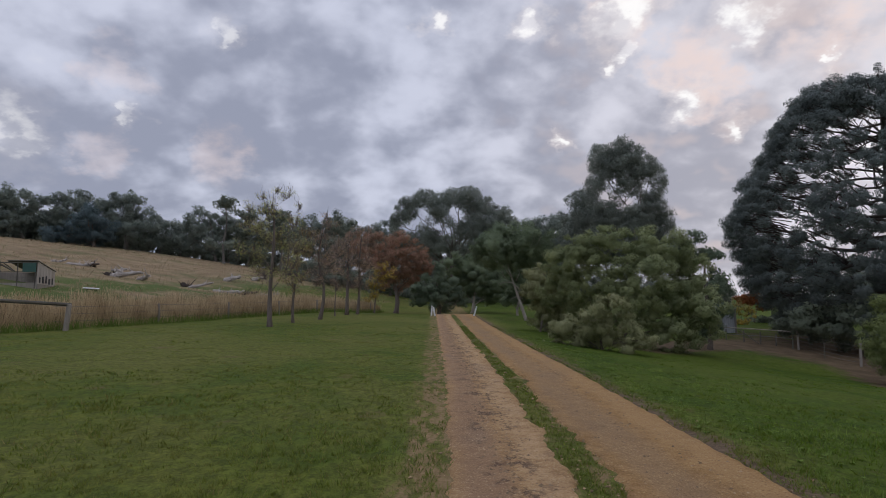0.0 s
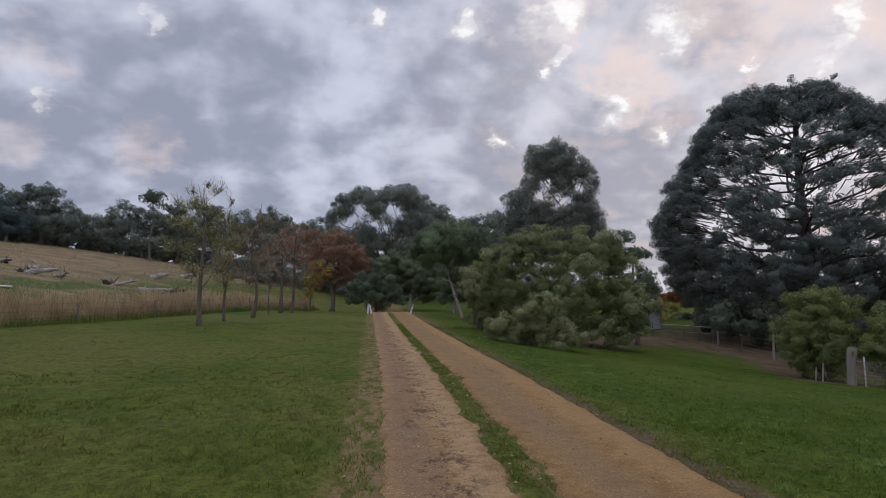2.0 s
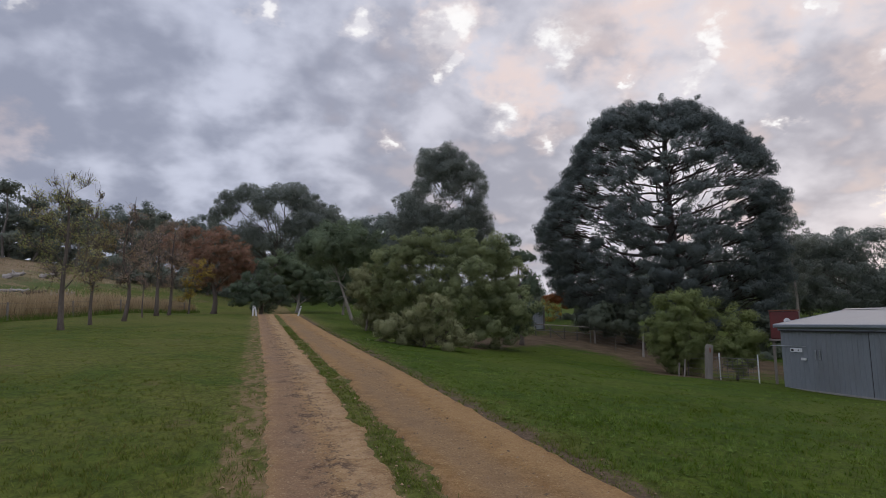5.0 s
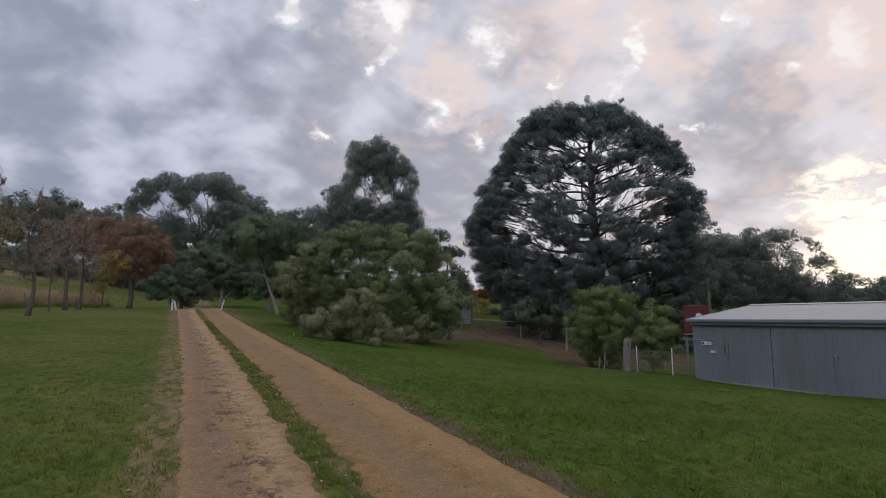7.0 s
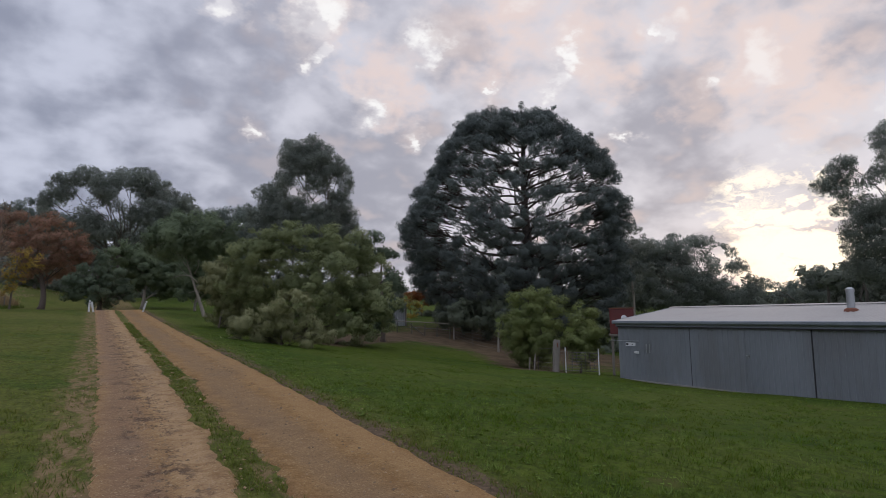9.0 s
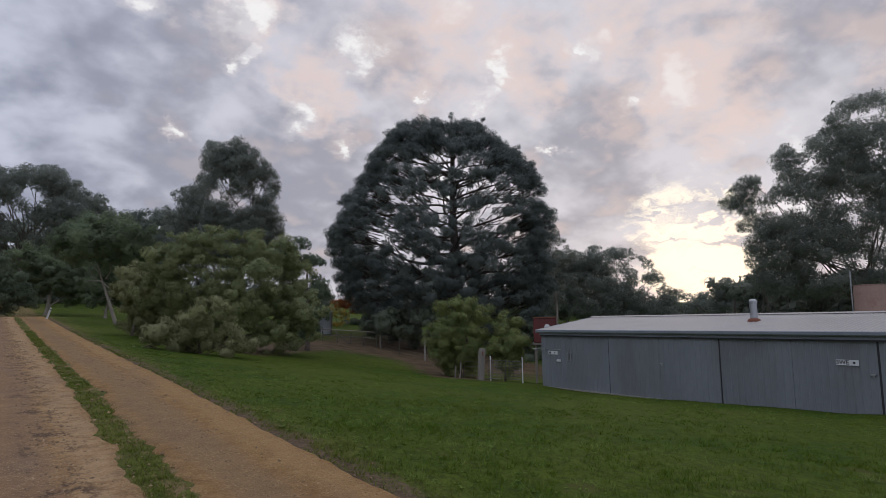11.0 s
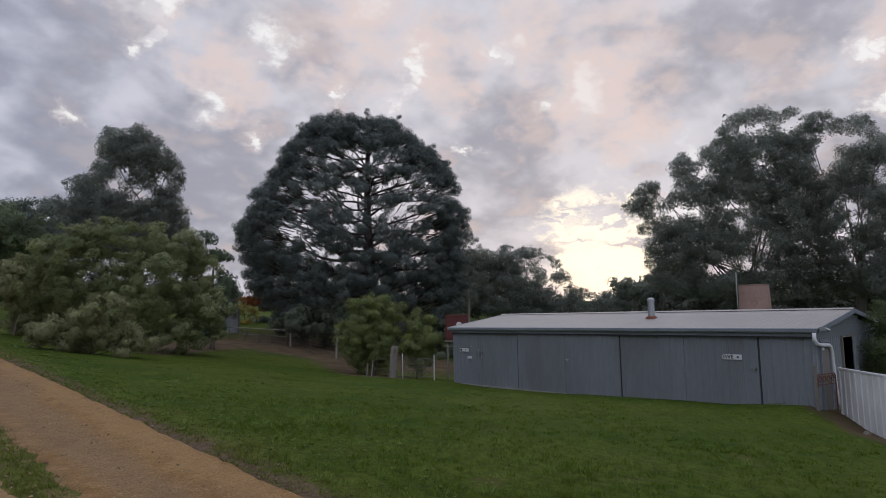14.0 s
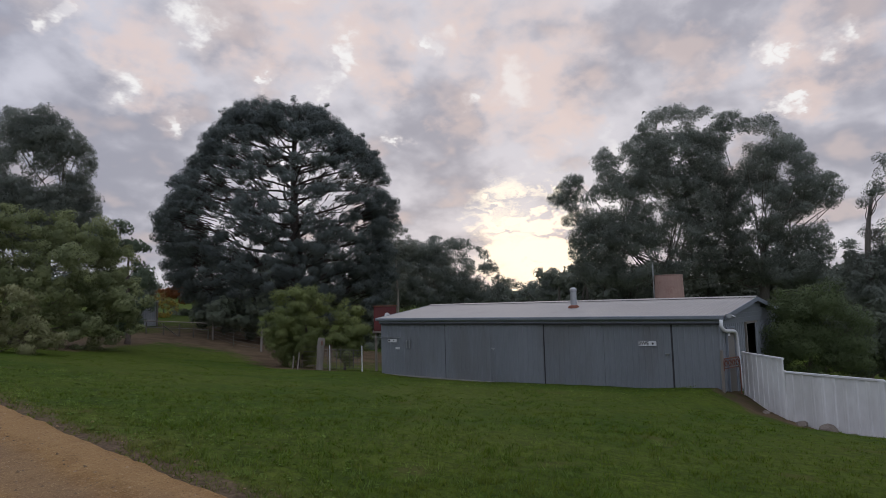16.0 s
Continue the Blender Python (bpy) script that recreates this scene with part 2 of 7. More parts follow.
    col = n.mix(n.math("MULTIPLY", rim, 0.85), col, n.mix(n.ramp(fine, 0.35, 0.65), (0.075, 0.052, 0.034), (0.15, 0.105, 0.068)))
    bank = n.add("ShaderNodeAttribute", 0, {"attribute_name": "bank"})
    bankf = n.math("MULTIPLY", n.ramp(n.math("ADD", bank, n.math("MULTIPLY", n.math("SUBTRACT", n.noise(pos, 1.2, 5, 0.65), 0.5), 0.9)), 0.35, 0.65), 0.9)
    col = n.mix(bankf, col, n.mix(n.ramp(mid, 0.3, 0.7), (0.080, 0.052, 0.034), (0.135, 0.090, 0.058)))
    # dry paddock beyond the fence
    over = n.math("SUBTRACT", n.math("ADD", n.math("MULTIPLY", n.math("SUBTRACT", y, 24.7), 0.235), -15.7), x)
    over = n.math("ADD", over, n.math("MULTIPLY", n.math("SUBTRACT", n.noise(pos, 0.35, 4), 0.5), 5.0))
    straw = n.mix(n.ramp(n.noise(pos, 0.5, 5, 0.65), 0.3, 0.7), (0.165, 0.118, 0.068), (0.268, 0.198, 0.120))
    straw = n.mix(n.math("MULTIPLY", n.ramp(n.noise(pos, 0.13, 5, 0.6), 0.50, 0.64), 0.7), straw, (0.098, 0.105, 0.042))
    flat = n.math("MULTIPLY", n.ramp(over, 4.5, 7.0), n.ramp(over, 23.0, 15.0))
    straw = n.mix(n.math("MULTIPLY", flat, n.ramp(n.noise(pos, 0.22, 4), 0.36, 0.55)), straw, (0.072, 0.098, 0.026))
    padd = n.math("MULTIPLY", n.ramp(over, 0.0, 3.0), n.ramp(y, 72.0, 60.0, 0.0, 1.0))
    far = n.ramp(over, 12.0, 18.0)
    col = n.mix(n.math("MULTIPLY", n.math("MAXIMUM", padd, far), n.ramp(x, -3.0, -9.0)), col, straw)
    h = n.add("ShaderNodeBump", 0, (), Strength=0.7, Distance=0.03, Height=n.math("ADD", fine, n.math("MULTIPLY", blade, 0.6)))
    b = n.add("ShaderNodeBsdfPrincipled", 0, (), Base_Color=col, Roughness=0.95, Normal=h)
    b.node.inputs["Specular IOR Level"].default_value = 0.1
    n.tree.links.new(b, n.tree.nodes.new("ShaderNodeOutputMaterial").inputs[0])
    return m


def gravel_material():
    """Compacted orange gravel: crumbling dark patches on one track, greyish wheel wear on the other."""
    m = bpy.data.materials.new("gravel")
    m.use_nodes = True
    n = Nodes(m.node_tree)
    pos = n.add("ShaderNodeNewGeometry", 0)
    sep = n.tree.nodes.new("ShaderNodeSeparateXYZ")
    n.put(sep.inputs[0], pos)
    drift = n.math("MULTIPLY", n.math("MAXIMUM", n.math("SUBTRACT", sep.outputs[1], 13.0), 0.0), 0.0175)
    lane = n.scaled(pos, (1.0, 0.4, 1.0))
    u = n.math("ADD", n.math("ADD", sep.outputs[0], drift), n.math("MULTIPLY", n.math("SUBTRACT", n.noise(lane, 1.6, 5, 0.6), 0.5), 0.5))
    a, b, c = n.noise(lane, 0.9, 4, 0.6), n.noise(pos, 4.5, 6, 0.7), n.noise(pos, 42, 3, 0.75)
    col = n.mix(n.ramp(b, 0.3, 0.7), (0.276, 0.158, 0.070), (0.415, 0.262, 0.122))
    def near(at, half):
        return n.ramp(n.math("ABSOLUTE", n.math("SUBTRACT", u, at)), half, half * 0.3)
    col = n.mix(n.math("MULTIPLY", near(0.35, 0.35), 0.65), col, (0.255, 0.158, 0.098))
    col = n.mix(n.math("MULTIPLY", near(0.92, 0.28), n.ramp(b, 0.35, 0.6, 0.2, 0.8)), col, (0.470, 0.310, 0.165))
    col = n.mix(n.math("MULTIPLY", near(2.05, 0.42), 0.65), col, (0.310, 0.212, 0.132))
    col = n.mix(n.math("MULTIPLY", near(2.70, 0.28), 0.7), col, (0.420, 0.268, 0.135))
    crumb = n.math("MULTIPLY", n.ramp(n.noise(n.scaled(pos, (1.0, 0.7, 1.0)), 3.2, 6, 0.8), 0.50, 0.60), n.math("ADD", n.math("MULTIPLY", near(0.62, 0.45), 0.85), 0.12))
    col = n.mix(crumb, col, (0.115, 0.072, 0.046))
    col = n.mix(n.math("MULTIPLY", n.ramp(a, 0.50, 0.66), 0.35), col, (0.23, 0.165, 0.12))
    col = n.mix(n.math("MULTIPLY", n.ramp(c, 0.54, 0.68), n.ramp(b, 0.3, 0.7, 0.35, 0.85)), col, (0.560, 0.420, 0.260))
    col = n.mix(n.math("MULTIPLY", n.ramp(c, 0.44, 0.32), 0.6), col, (0.120, 0.075, 0.046))
    col = n.mix(n.ramp(u, 1.35, 1.65), col, n.mix(1.0, col, (0.90, 0.86, 0.75), "MULTIPLY"))
    h = n.add("ShaderNodeBump", 0, (), Strength=1.0, Distance=0.035, Height=n.math("ADD", c, n.math("MULTIPLY", b, 0.8)))
    p = n.add("ShaderNodeBsdfPrincipled", 0, (), Base_Color=col, Roughness=0.92, Normal=h)
    p.node.inputs["Specular IOR Level"].default_value = 0.15
    n.tree.links.new(p, n.tree.nodes.new("ShaderNodeOutputMaterial").inputs[0])
    return m


M_GROUND, M_GRAVEL = ground_material(), gravel_material()
M_STONE = surface("loose_stone", (0.17, 0.105, 0.058), (0.36, 0.25, 0.145), 9, 60, 0.9, island=0.35)
M_BARK = surface("bark", (0.085, 0.066, 0.054), (0.165, 0.132, 0.108), 3, 25, 0.95, 0.6, 0.03, stretch=(1, 1, 0.25))
M_DARKBARK = surface("dark_bark", (0.045, 0.036, 0.032), (0.095, 0.076, 0.064), 3, 25, 0.95, 0.6, 0.03, stretch=(1, 1, 0.25))
M_GUMBARK = surface("gum_bark", (0.10, 0.088, 0.075), (0.20, 0.178, 0.155), 2, 18, 0.9, 0.4, 0.02, stretch=(1, 1, 0.2))
M_PALEBARK = surface("pale_bark", (0.20, 0.17, 0.14), (0.36, 0.32, 0.27), 2, 18, 0.9, 0.4, 0.02, stretch=(1, 1, 0.2))
M_WALL = surface("grey_sheet_steel", (0.160, 0.174, 0.190), (0.196, 0.212, 0.228), 0.8, 14, 0.55, 0.05, 0.004, 0.0, stain=(0.12, 0.115, 0.11), stain_scale=0.5, stain_amount=0.45, stretch=(1, 1, 0.3))
# near-black: stands in for shade in gaps and openings, also colours dark fittings
M_DARKGAP = surface("dark_gap", (0.02, 0.02, 0.022), (0.035, 0.035, 0.037), 3, 20, 0.9)
M_ROOF = surface("pale_roof_steel", (0.295, 0.275, 0.255), (0.365, 0.345, 0.32), 0.5, 10, 0.5, 0.05, 0.004, 0.1, stain=(0.27, 0.245, 0.23), stain_scale=0.7, stain_amount=0.4)
M_GUTTER = surface("grey_gutter", (0.17, 0.19, 0.22), (0.23, 0.25, 0.28), 2, 20, 0.5)
M_WHITE = surface("white_paint", (0.62, 0.63, 0.64), (0.74, 0.74, 0.74), 1.5, 20, 0.5, 0.1, stain=(0.42, 0.40, 0.36), stain_scale=1.2, stain_amount=0.4)
M_WHITEFENCE = surface("off_white_sheet_steel", (0.68, 0.68, 0.67), (0.77, 0.765, 0.75), 0.8, 15, 0.5, 0.05, 0.004, stain=(0.36, 0.35, 0.32), stain_scale=0.8, stain_amount=0.45, stretch=(1, 1, 0.4))
M_BLACK = surface("black_paint", (0.015, 0.015, 0.016), (0.03, 0.03, 0.03), 5, 30, 0.7)
M_GALV = surface("galvanised_steel", (0.30, 0.31, 0.32), (0.44, 0.45, 0.46), 3, 30, 0.45, 0.1, 0.003, 0.6)
M_RUST = surface("rust", (0.12, 0.042, 0.025), (0.22, 0.085, 0.05), 2, 22, 0.85, 0.3)
M_REDSTEEL = surface("rusty_red_steel", (0.085, 0.018, 0.017), (0.135, 0.030, 0.026), 1.5, 18, 0.75, 0.2, stain=(0.08, 0.03, 0.02), stain_scale=2.0)
M_PINKTANK = surface("faded_pink_concrete", (0.30, 0.19, 0.155), (0.40, 0.27, 0.22), 1.2, 16, 0.85, 0.2, stain=(0.24, 0.13, 0.10), stain_scale=1.6, stain_amount=0.6)
M_TIMBER = surface("grey_timber", (0.17, 0.145, 0.12), (0.30, 0.265, 0.225), 2, 26, 0.9, 0.5, 0.01, stretch=(1, 1, 0.15))
M_PALETIMBER = surface("pale_timber", (0.125, 0.110, 0.092), (0.225, 0.202, 0.172), 2, 26, 0.9, 0.4, 0.01, stretch=(1, 1, 0.15), stain=(0.16, 0.14, 0.12), stain_scale=2.5)
M_DARKTIMBER = surface("dark_timber", (0.055, 0.048, 0.039), (0.12, 0.108, 0.088), 2, 26, 0.95, 0.5, 0.01, stretch=(1, 1, 0.15), stain=(0.10, 0.12, 0.07), stain_scale=3.0, stain_amount=0.4)
M_WIRE = surface("fence_wire", (0.12, 0.115, 0.11), (0.2, 0.19, 0.18), 5, 40, 0.7, metal=0.5)
M_LOG = surface("bleached_log", (0.24, 0.21, 0.185), (0.44, 0.40, 0.36), 2, 22, 0.9, 0.5, 0.02)
M_DARKLOG = surface("charred_log", (0.03, 0.025, 0.022), (0.09, 0.065, 0.05), 2, 20, 0.95, 0.5, 0.02)
M_CREAM = surface("cream_boards", (0.25, 0.225, 0.20), (0.36, 0.33, 0.295), 1.5, 20, 0.85, 0.2, stain=(0.18, 0.13, 0.1), stain_scale=1.4)
M_GREENCLOTH = surface("faded_green_cloth", (0.03, 0.075, 0.065), (0.05, 0.11, 0.09), 2, 25, 0.95)
M_DOOR = surface("taupe_door", (0.17, 0.155, 0.135), (0.22, 0.20, 0.18), 1.5, 20, 0.7, 0.1)
M_STRAW = leaf("dry_grass", (0.33, 0.235, 0.130), (0.58, 0.455, 0.275), (0.20, 0.15, 0.08), 0.2, 0.25, 1.2)
M_TUSSOCK = leaf("tussock_grass", (0.26, 0.195, 0.11), (0.40, 0.305, 0.185), (0.19, 0.19, 0.085), 0.3, 0.25, 0.5)
M_BLADE = leaf("lawn_blades", (0.050, 0.082, 0.009), (0.195, 0.228, 0.034), (0.22, 0.18, 0.065), 0.14, 0.45, 9.0, (0.160, 0.158, 0.034), 0.65)
M_WEED = leaf("weed_leaves", (0.100, 0.160, 0.028), (0.190, 0.260, 0.055), None, 0.0, 0.3, 1.5)

# ---- mesh tools ----
class Geo:
    """Vertices and faces of one mesh."""

    def __init__(self):
        self.v, self.f = [], []

    def box(self, c, s, rz=0.0, m=None):
        m = m or pose(*c, 0, 0, rz)
        k = len(self.v)
        for i in range(8):
            self.v.append(tuple(m @ Vector([(0.5 if i >> j & 1 else -0.5) * s[j] for j in range(3)])))
        self.f += [tuple(k + j for j in q) for q in ((0, 2, 3, 1), (4, 5, 7, 6), (0, 1, 5, 4), (2, 6, 7, 3), (0, 4, 6, 2), (1, 3, 7, 5))]
        return self

    def tube(self, path, radii, n=8, cap=True):
        path = [Vector(p) for p in path]
        rings = []
        for i, p in enumerate(path):
            d = (path[min(i + 1, len(path) - 1)] - path[max(i - 1, 0)]).normalized()
            a = d.cross(Vector((0.31, 0.17, 0.93) if abs(d.z) < 0.9 else (1, 0.1, 0))).normalized()
            b = d.cross(a)
            r = radii[i] if isinstance(radii, (list, tuple)) else radii
            rings.append(len(self.v))
            for j in range(n):
                t = 2 * math.pi * j / n
                self.v.append(tuple(p + (a * math.cos(t) + b * math.sin(t)) * r))
        for a, b in zip(rings, rings[1:]):
            self.f += [(a + j, a + (j + 1) % n, b + (j + 1) % n, b + j) for j in range(n)]
        if cap:
            self.f.append(tuple(rings[0] + n - 1 - j for j in range(n)))
            self.f.append(tuple(rings[-1] + j for j in range(n)))
        return self

    def sheet(self, rows, cols, at):
        """A grid of rows x cols points, at(i, j)."""
        k = len(self.v)
        self.v += [tuple(at(i, j)) for i in range(rows) for j in range(cols)]
        self.f += [(k + i * cols + j, k + i * cols + j + 1, k + (i + 1) * cols + j + 1, k + (i + 1) * cols + j) for i in range(rows - 1) for j in range(cols - 1)]
        return self

    def mesh(self, name, material, smooth=False):
        me = bpy.data.meshes.new(name)
        me.from_pydata(self.v, [], self.f)
        me.materials.append(material)
        me.polygons.foreach_set("use_smooth", [smooth] * len(me.polygons))
        me.update()
        return me


def part(name, geo, material, parent, label="", smooth=False, bevel=0.0):
    """Links one mesh under a thing or part."""
    ob = new(name, geo.mesh(name, material, smooth) if isinstance(geo, Geo) else geo)
    ob.parent = parent
    if label:
        ob["label"] = label
    if bevel:
        b = ob.modifiers.new("bevel", "BEVEL")
        b.width, b.segments, b.limit_method = bevel, 2, "ANGLE"
    return ob


def thing(name, at, label, category, group="", kind="", rz=0.0):
    """An empty at a thing's base, that carries its parts."""
    ob = new(name)
    ob.empty_display_size = 0.2
    ob.matrix_basis = pose(*at, 0, 0, rz)
    return tagged(ob, label, category, group, kind)


def quads_mesh(name, verts, material, normals=None):
    """A mesh of loose blades from an array (n, corners, 3), shaded by one normal each where normals are given."""
    n, c = verts.shape[:2]
    me = bpy.data.meshes.new(name)
    me.vertices.add(n * c)
    me.vertices.foreach_set("co", np.ascontiguousarray(verts, dtype=np.float32).ravel())
    me.loops.add(n * c)
    me.loops.foreach_set("vertex_index", np.arange(n * c, dtype=np.int32))
    me.polygons.add(n)
    me.polygons.foreach_set("loop_start", np.arange(0, n * c, c, dtype=np.int32))
    me.materials.append(material)
    me.update(calc_edges=True)
    me.validate()
    if normals is not None:
        at = me.attributes.new("custom_normal", "FLOAT_VECTOR", "POINT")
        at.data.foreach_set("vector", np.repeat(normals, c, axis=0).astype(np.float32).ravel())
    return me


# ---- ground ----
def smooth_table(v, pairs):
    """Cosine-eased interpolation in a short table."""
    if v <= pairs[0][0]:
        return pairs[0][1]
    for (a, p), (b, q) in zip(pairs, pairs[1:]):
        if v <= b:
            s = (v - a) / (b - a)
            s = s * s * (3 - 2 * s)
            return p + (q - p) * s
    return pairs[-1][1]


FALL = [(-30, 0.04), (4, 0.076), (19, 0.122), (25, 0.14), (33, 0.118), (40, 0.098), (47, 0.066), (62, 0.03), (120, 0.0)]


def along(y):
    """Height of the drive along its length."""
    if y < 2:
        return -0.047 + 0.012 * (y - 2)
    if y < 50:
        return 0.036 * y - 0.12 + 0.0002 * y * y
    if y < 62:
        return 2.18 + 0.012 * (y - 50)
    return 2.324 + 7.0 * (1 - math.exp(-(y - 62) / 90))


def fence_x(y):
    """The paddock fence on the uphill side."""
    return -15.7 + 0.235 * (y - 24.7)


def height(x, y):
    """The ground's height: a rise to the paddock, a fall to the shed."""
    y0 = max(-120.0, min(260.0, y))
    z = along(y0)
    if x < 0:
        z += 0.034 * 60 * math.tanh(-x / 60)
        e = fence_x(min(y0, 110.0)) - x
        if e > 0:
            z += 15.5 * (1 - math.exp(-((e / 72) ** 1.3)))
    if x > 3:
        d = x - 3
        z -= smooth_table(y0, FALL) * 20 * math.tanh(d / 20) * (1 + 0.26 * min(d / 20, 1))
        z -= 0.7 * math.exp(-((x - 18.4) ** 2 + (y - 1.5) ** 2) / 12)
        z += 0.36 * math.exp(-(((y - 5.4) / (1.4 if y > 5.4 else 0.4)) ** 2)) * math.exp(-(((x - 18.6) / 2.2) ** 2))
    return z


def spaced(lo, hi, n, focus, power):
    """Grid lines, dense near focus and sparse far off."""
    out = []
    for i in range(n):
        s = 2 * i / (n - 1) - 1
        e = math.copysign(abs(s) ** power, s)
        out.append(focus + (hi - focus) * e if e > 0 else focus + (focus - lo) * e)
    return out


# the last two brown the ground by the pine to paint in its dimness
BANK = [((17.0, 21.4), 0.9, 1.0), ((20.2, 29.0), 1.5, 1.0), ((20.0, 33.0), 1.7, 1.0), ((19.0, 37.5), 1.5, 1.0), ((15.5, 36.0), 2.0, 0.9), ((11.5, 33.0), 2.4, 0.9), ((8.5, 28.5), 1.6, 0.8), ((24.0, 37.0), 7.0, 1.0), ((26.5, 32.0), 6.0, 1.0)]


def near_line(p, pts):
    best = 9e9
    for a, b in zip(pts, pts[1:]):
        a, b, q = Vector(a), Vector(b), Vector(p)
        d = b - a
        s = max(0.0, min(1.0, (q - a).dot(d) / d.length_squared))
        best = min(best, (a + d * s - q).length)
    return best


def bank_value(x, y):
    """How bare the earth lies: banks along the fences and under the shrubs, plus the dimness painted brown by the pine.
    """
    v = 0.0
    if 3.1 < x < 30 and -5 < y < 50:
        for (bx, by), r, w in BANK:
            v = max(v, w * (1 - 0.5 * math.hypot(x - bx, y - by) / r))
        v = max(v, 1 - 0.30 * near_line((x, y), [(17.4, 22.4), (20.5, 30.0), (20.6, 35), (18.8, 39), (13.5, 34.5), (9.0, 29.0)]))
        v = max(v, 1 - 0.5 * near_line((x, y), [(19.3, 4.9), (18.0, 3.5), (17.0, 1.3), (15.2, -3.0)]))
        if 4.8 < y < 19.6:
            v = max(v, 1 - 1.6 * abs(x - 18.75))
    return v


def build_ground():
    xs, ys = spaced(-900, 900, 201, 4.0, 2.6), spaced(-700, 1600, 221, 16.0, 2.7)
    g = Geo().sheet(len(ys), len(xs), lambda i, j: (xs[j], ys[i], height(xs[j], ys[i]) + 0.03 * noise.noise((xs[j] * 0.6, ys[i] * 0.6, 0)) * (0.3 if -1 < xs[j] < 4 else 1)))
    me = g.mesh("ground", M_GROUND, True)
    at = me.attributes.new("bank", "FLOAT", "POINT")
    vals = []
    for x, y, z in g.v:
        v = bank_value(x, y)
        vals.append(max(0.0, v))
    at.data.foreach_set("value", vals)
    return tagged(new("ground", me), "sloping mown green lawn with thin brown patches and dry paddock", "lawn", kind="structure")


def drive_x(y):
    """The bend of the drive's left edge."""
    return 0.05 - 0.0175 * max(0.0, y - 13) if y < 56 else -0.70 + 0.016 * (y - 56) ** 1.5


def strip(name, lo, hi, label):
    """One worn wheel track with ragged edges, a little dished."""
    ys, y = [], -9.0
    while y < 60:
        ys.append(y)
        y += 0.30 if y < 3 else 0.055 + max(0.0, y - 9) * 0.012
    cols = 23

    def at(i, j):
        y = ys[i]
        a = lo + 0.10 * noise.noise((y * 1.3, lo, 0)) + 0.08 * noise.noise((y * 5.0, lo, 3))
        b = hi + (0.05 if hi > 2 else 0.13) * noise.noise((y * 1.2, hi, 7)) + (0.03 if hi > 2 else 0.07) * noise.noise((y * 4.6, hi, 9))
        s = j / (cols - 1)
        x = drive_x(y) + a + (b - a) * s
        rim = 0.0 if j in (0, cols - 1) else 1.0
        z = height(x, y) + (0.026 + 0.010 * noise.noise((x * 2.5, y * 2.5, 0)) + 0.007 * noise.noise((x * 7, y * 6, 1)) + 0.005 * noise.noise((x * 19, y * 17, 2)) - 0.014 * math.sin(math.pi * s)) * rim - 0.03 * (1 - rim)
        return x, y, z

    tagged(new(name, Geo().sheet(len(ys), cols, at).mesh(name, M_GRAVEL, True)), label, "road", kind="structure")


build_ground()
strip("road", -0.05, 1.16, "worn orange gravel wheel track of the drive")
strip("road", 1.48, 2.92, "compacted smooth gravel wheel track of the drive")

# ---- the shed ----
SX, SY0, SY1, SZ, EAVE = 18.85, 5.3, 19.25, -1.34, 1.0
RX, RIDGE, DEEP = 22.3, 1.53, 6.9


def ribbed(p0, along_v, up_v, out_v, width, tall, pitch=0.2, rib=0.018, crest=0.05, thick=0.02):
    """A ribbed steel sheet with its back: ribs stand proud of the pan."""
    g = Geo()
    p0, a, u, o = Vector(p0), Vector(along_v), Vector(up_v), Vector(out_v)
    prof = []
    k = 0.0
    while k < width - 1e-6:
        for s, h in ((0.0, 0.0), (pitch - crest - 0.03, 0.0), (pitch - crest - 0.012, 1.0), (pitch - 0.03, 1.0), (pitch - 0.012, 0.0)):
            if k + s <= width:
                prof.append((k + s, h * rib))
        k += pitch
    prof.append((width, 0.0))
    g.sheet(len(prof), 2, lambda i, j: p0 + a * prof[i][0] + o * prof[i][1] + u * (tall * j))
    c = p0 + a * (width / 2) + u * (tall / 2) - o * (thick / 2 + 0.001)
    m = Matrix((a, u, o)).transposed().to_4x4()
    m.translation = c
    g.box((0, 0, 0), (width, tall, thick), m=m)
    return g


def lettering(text, size, material, m, parent, name="lettering"):
    """Painted letters, as a thin mesh."""
    cu = bpy.data.curves.new(name, "FONT")
    cu.offset = 0.004
    cu.body, cu.size, cu.extrude, cu.align_x, cu.align_y = text, size, 0.002, "CENTER", "CENTER"
    tmp = bpy.data.objects.new(name, cu)
    me = bpy.data.meshes.new_from_object(tmp)
    bpy.data.objects.remove(tmp)
    me.materials.clear()
    me.materials.append(material)
    ob = new(name, me)
    ob.parent = parent
    ob.matrix_basis = m
    return ob


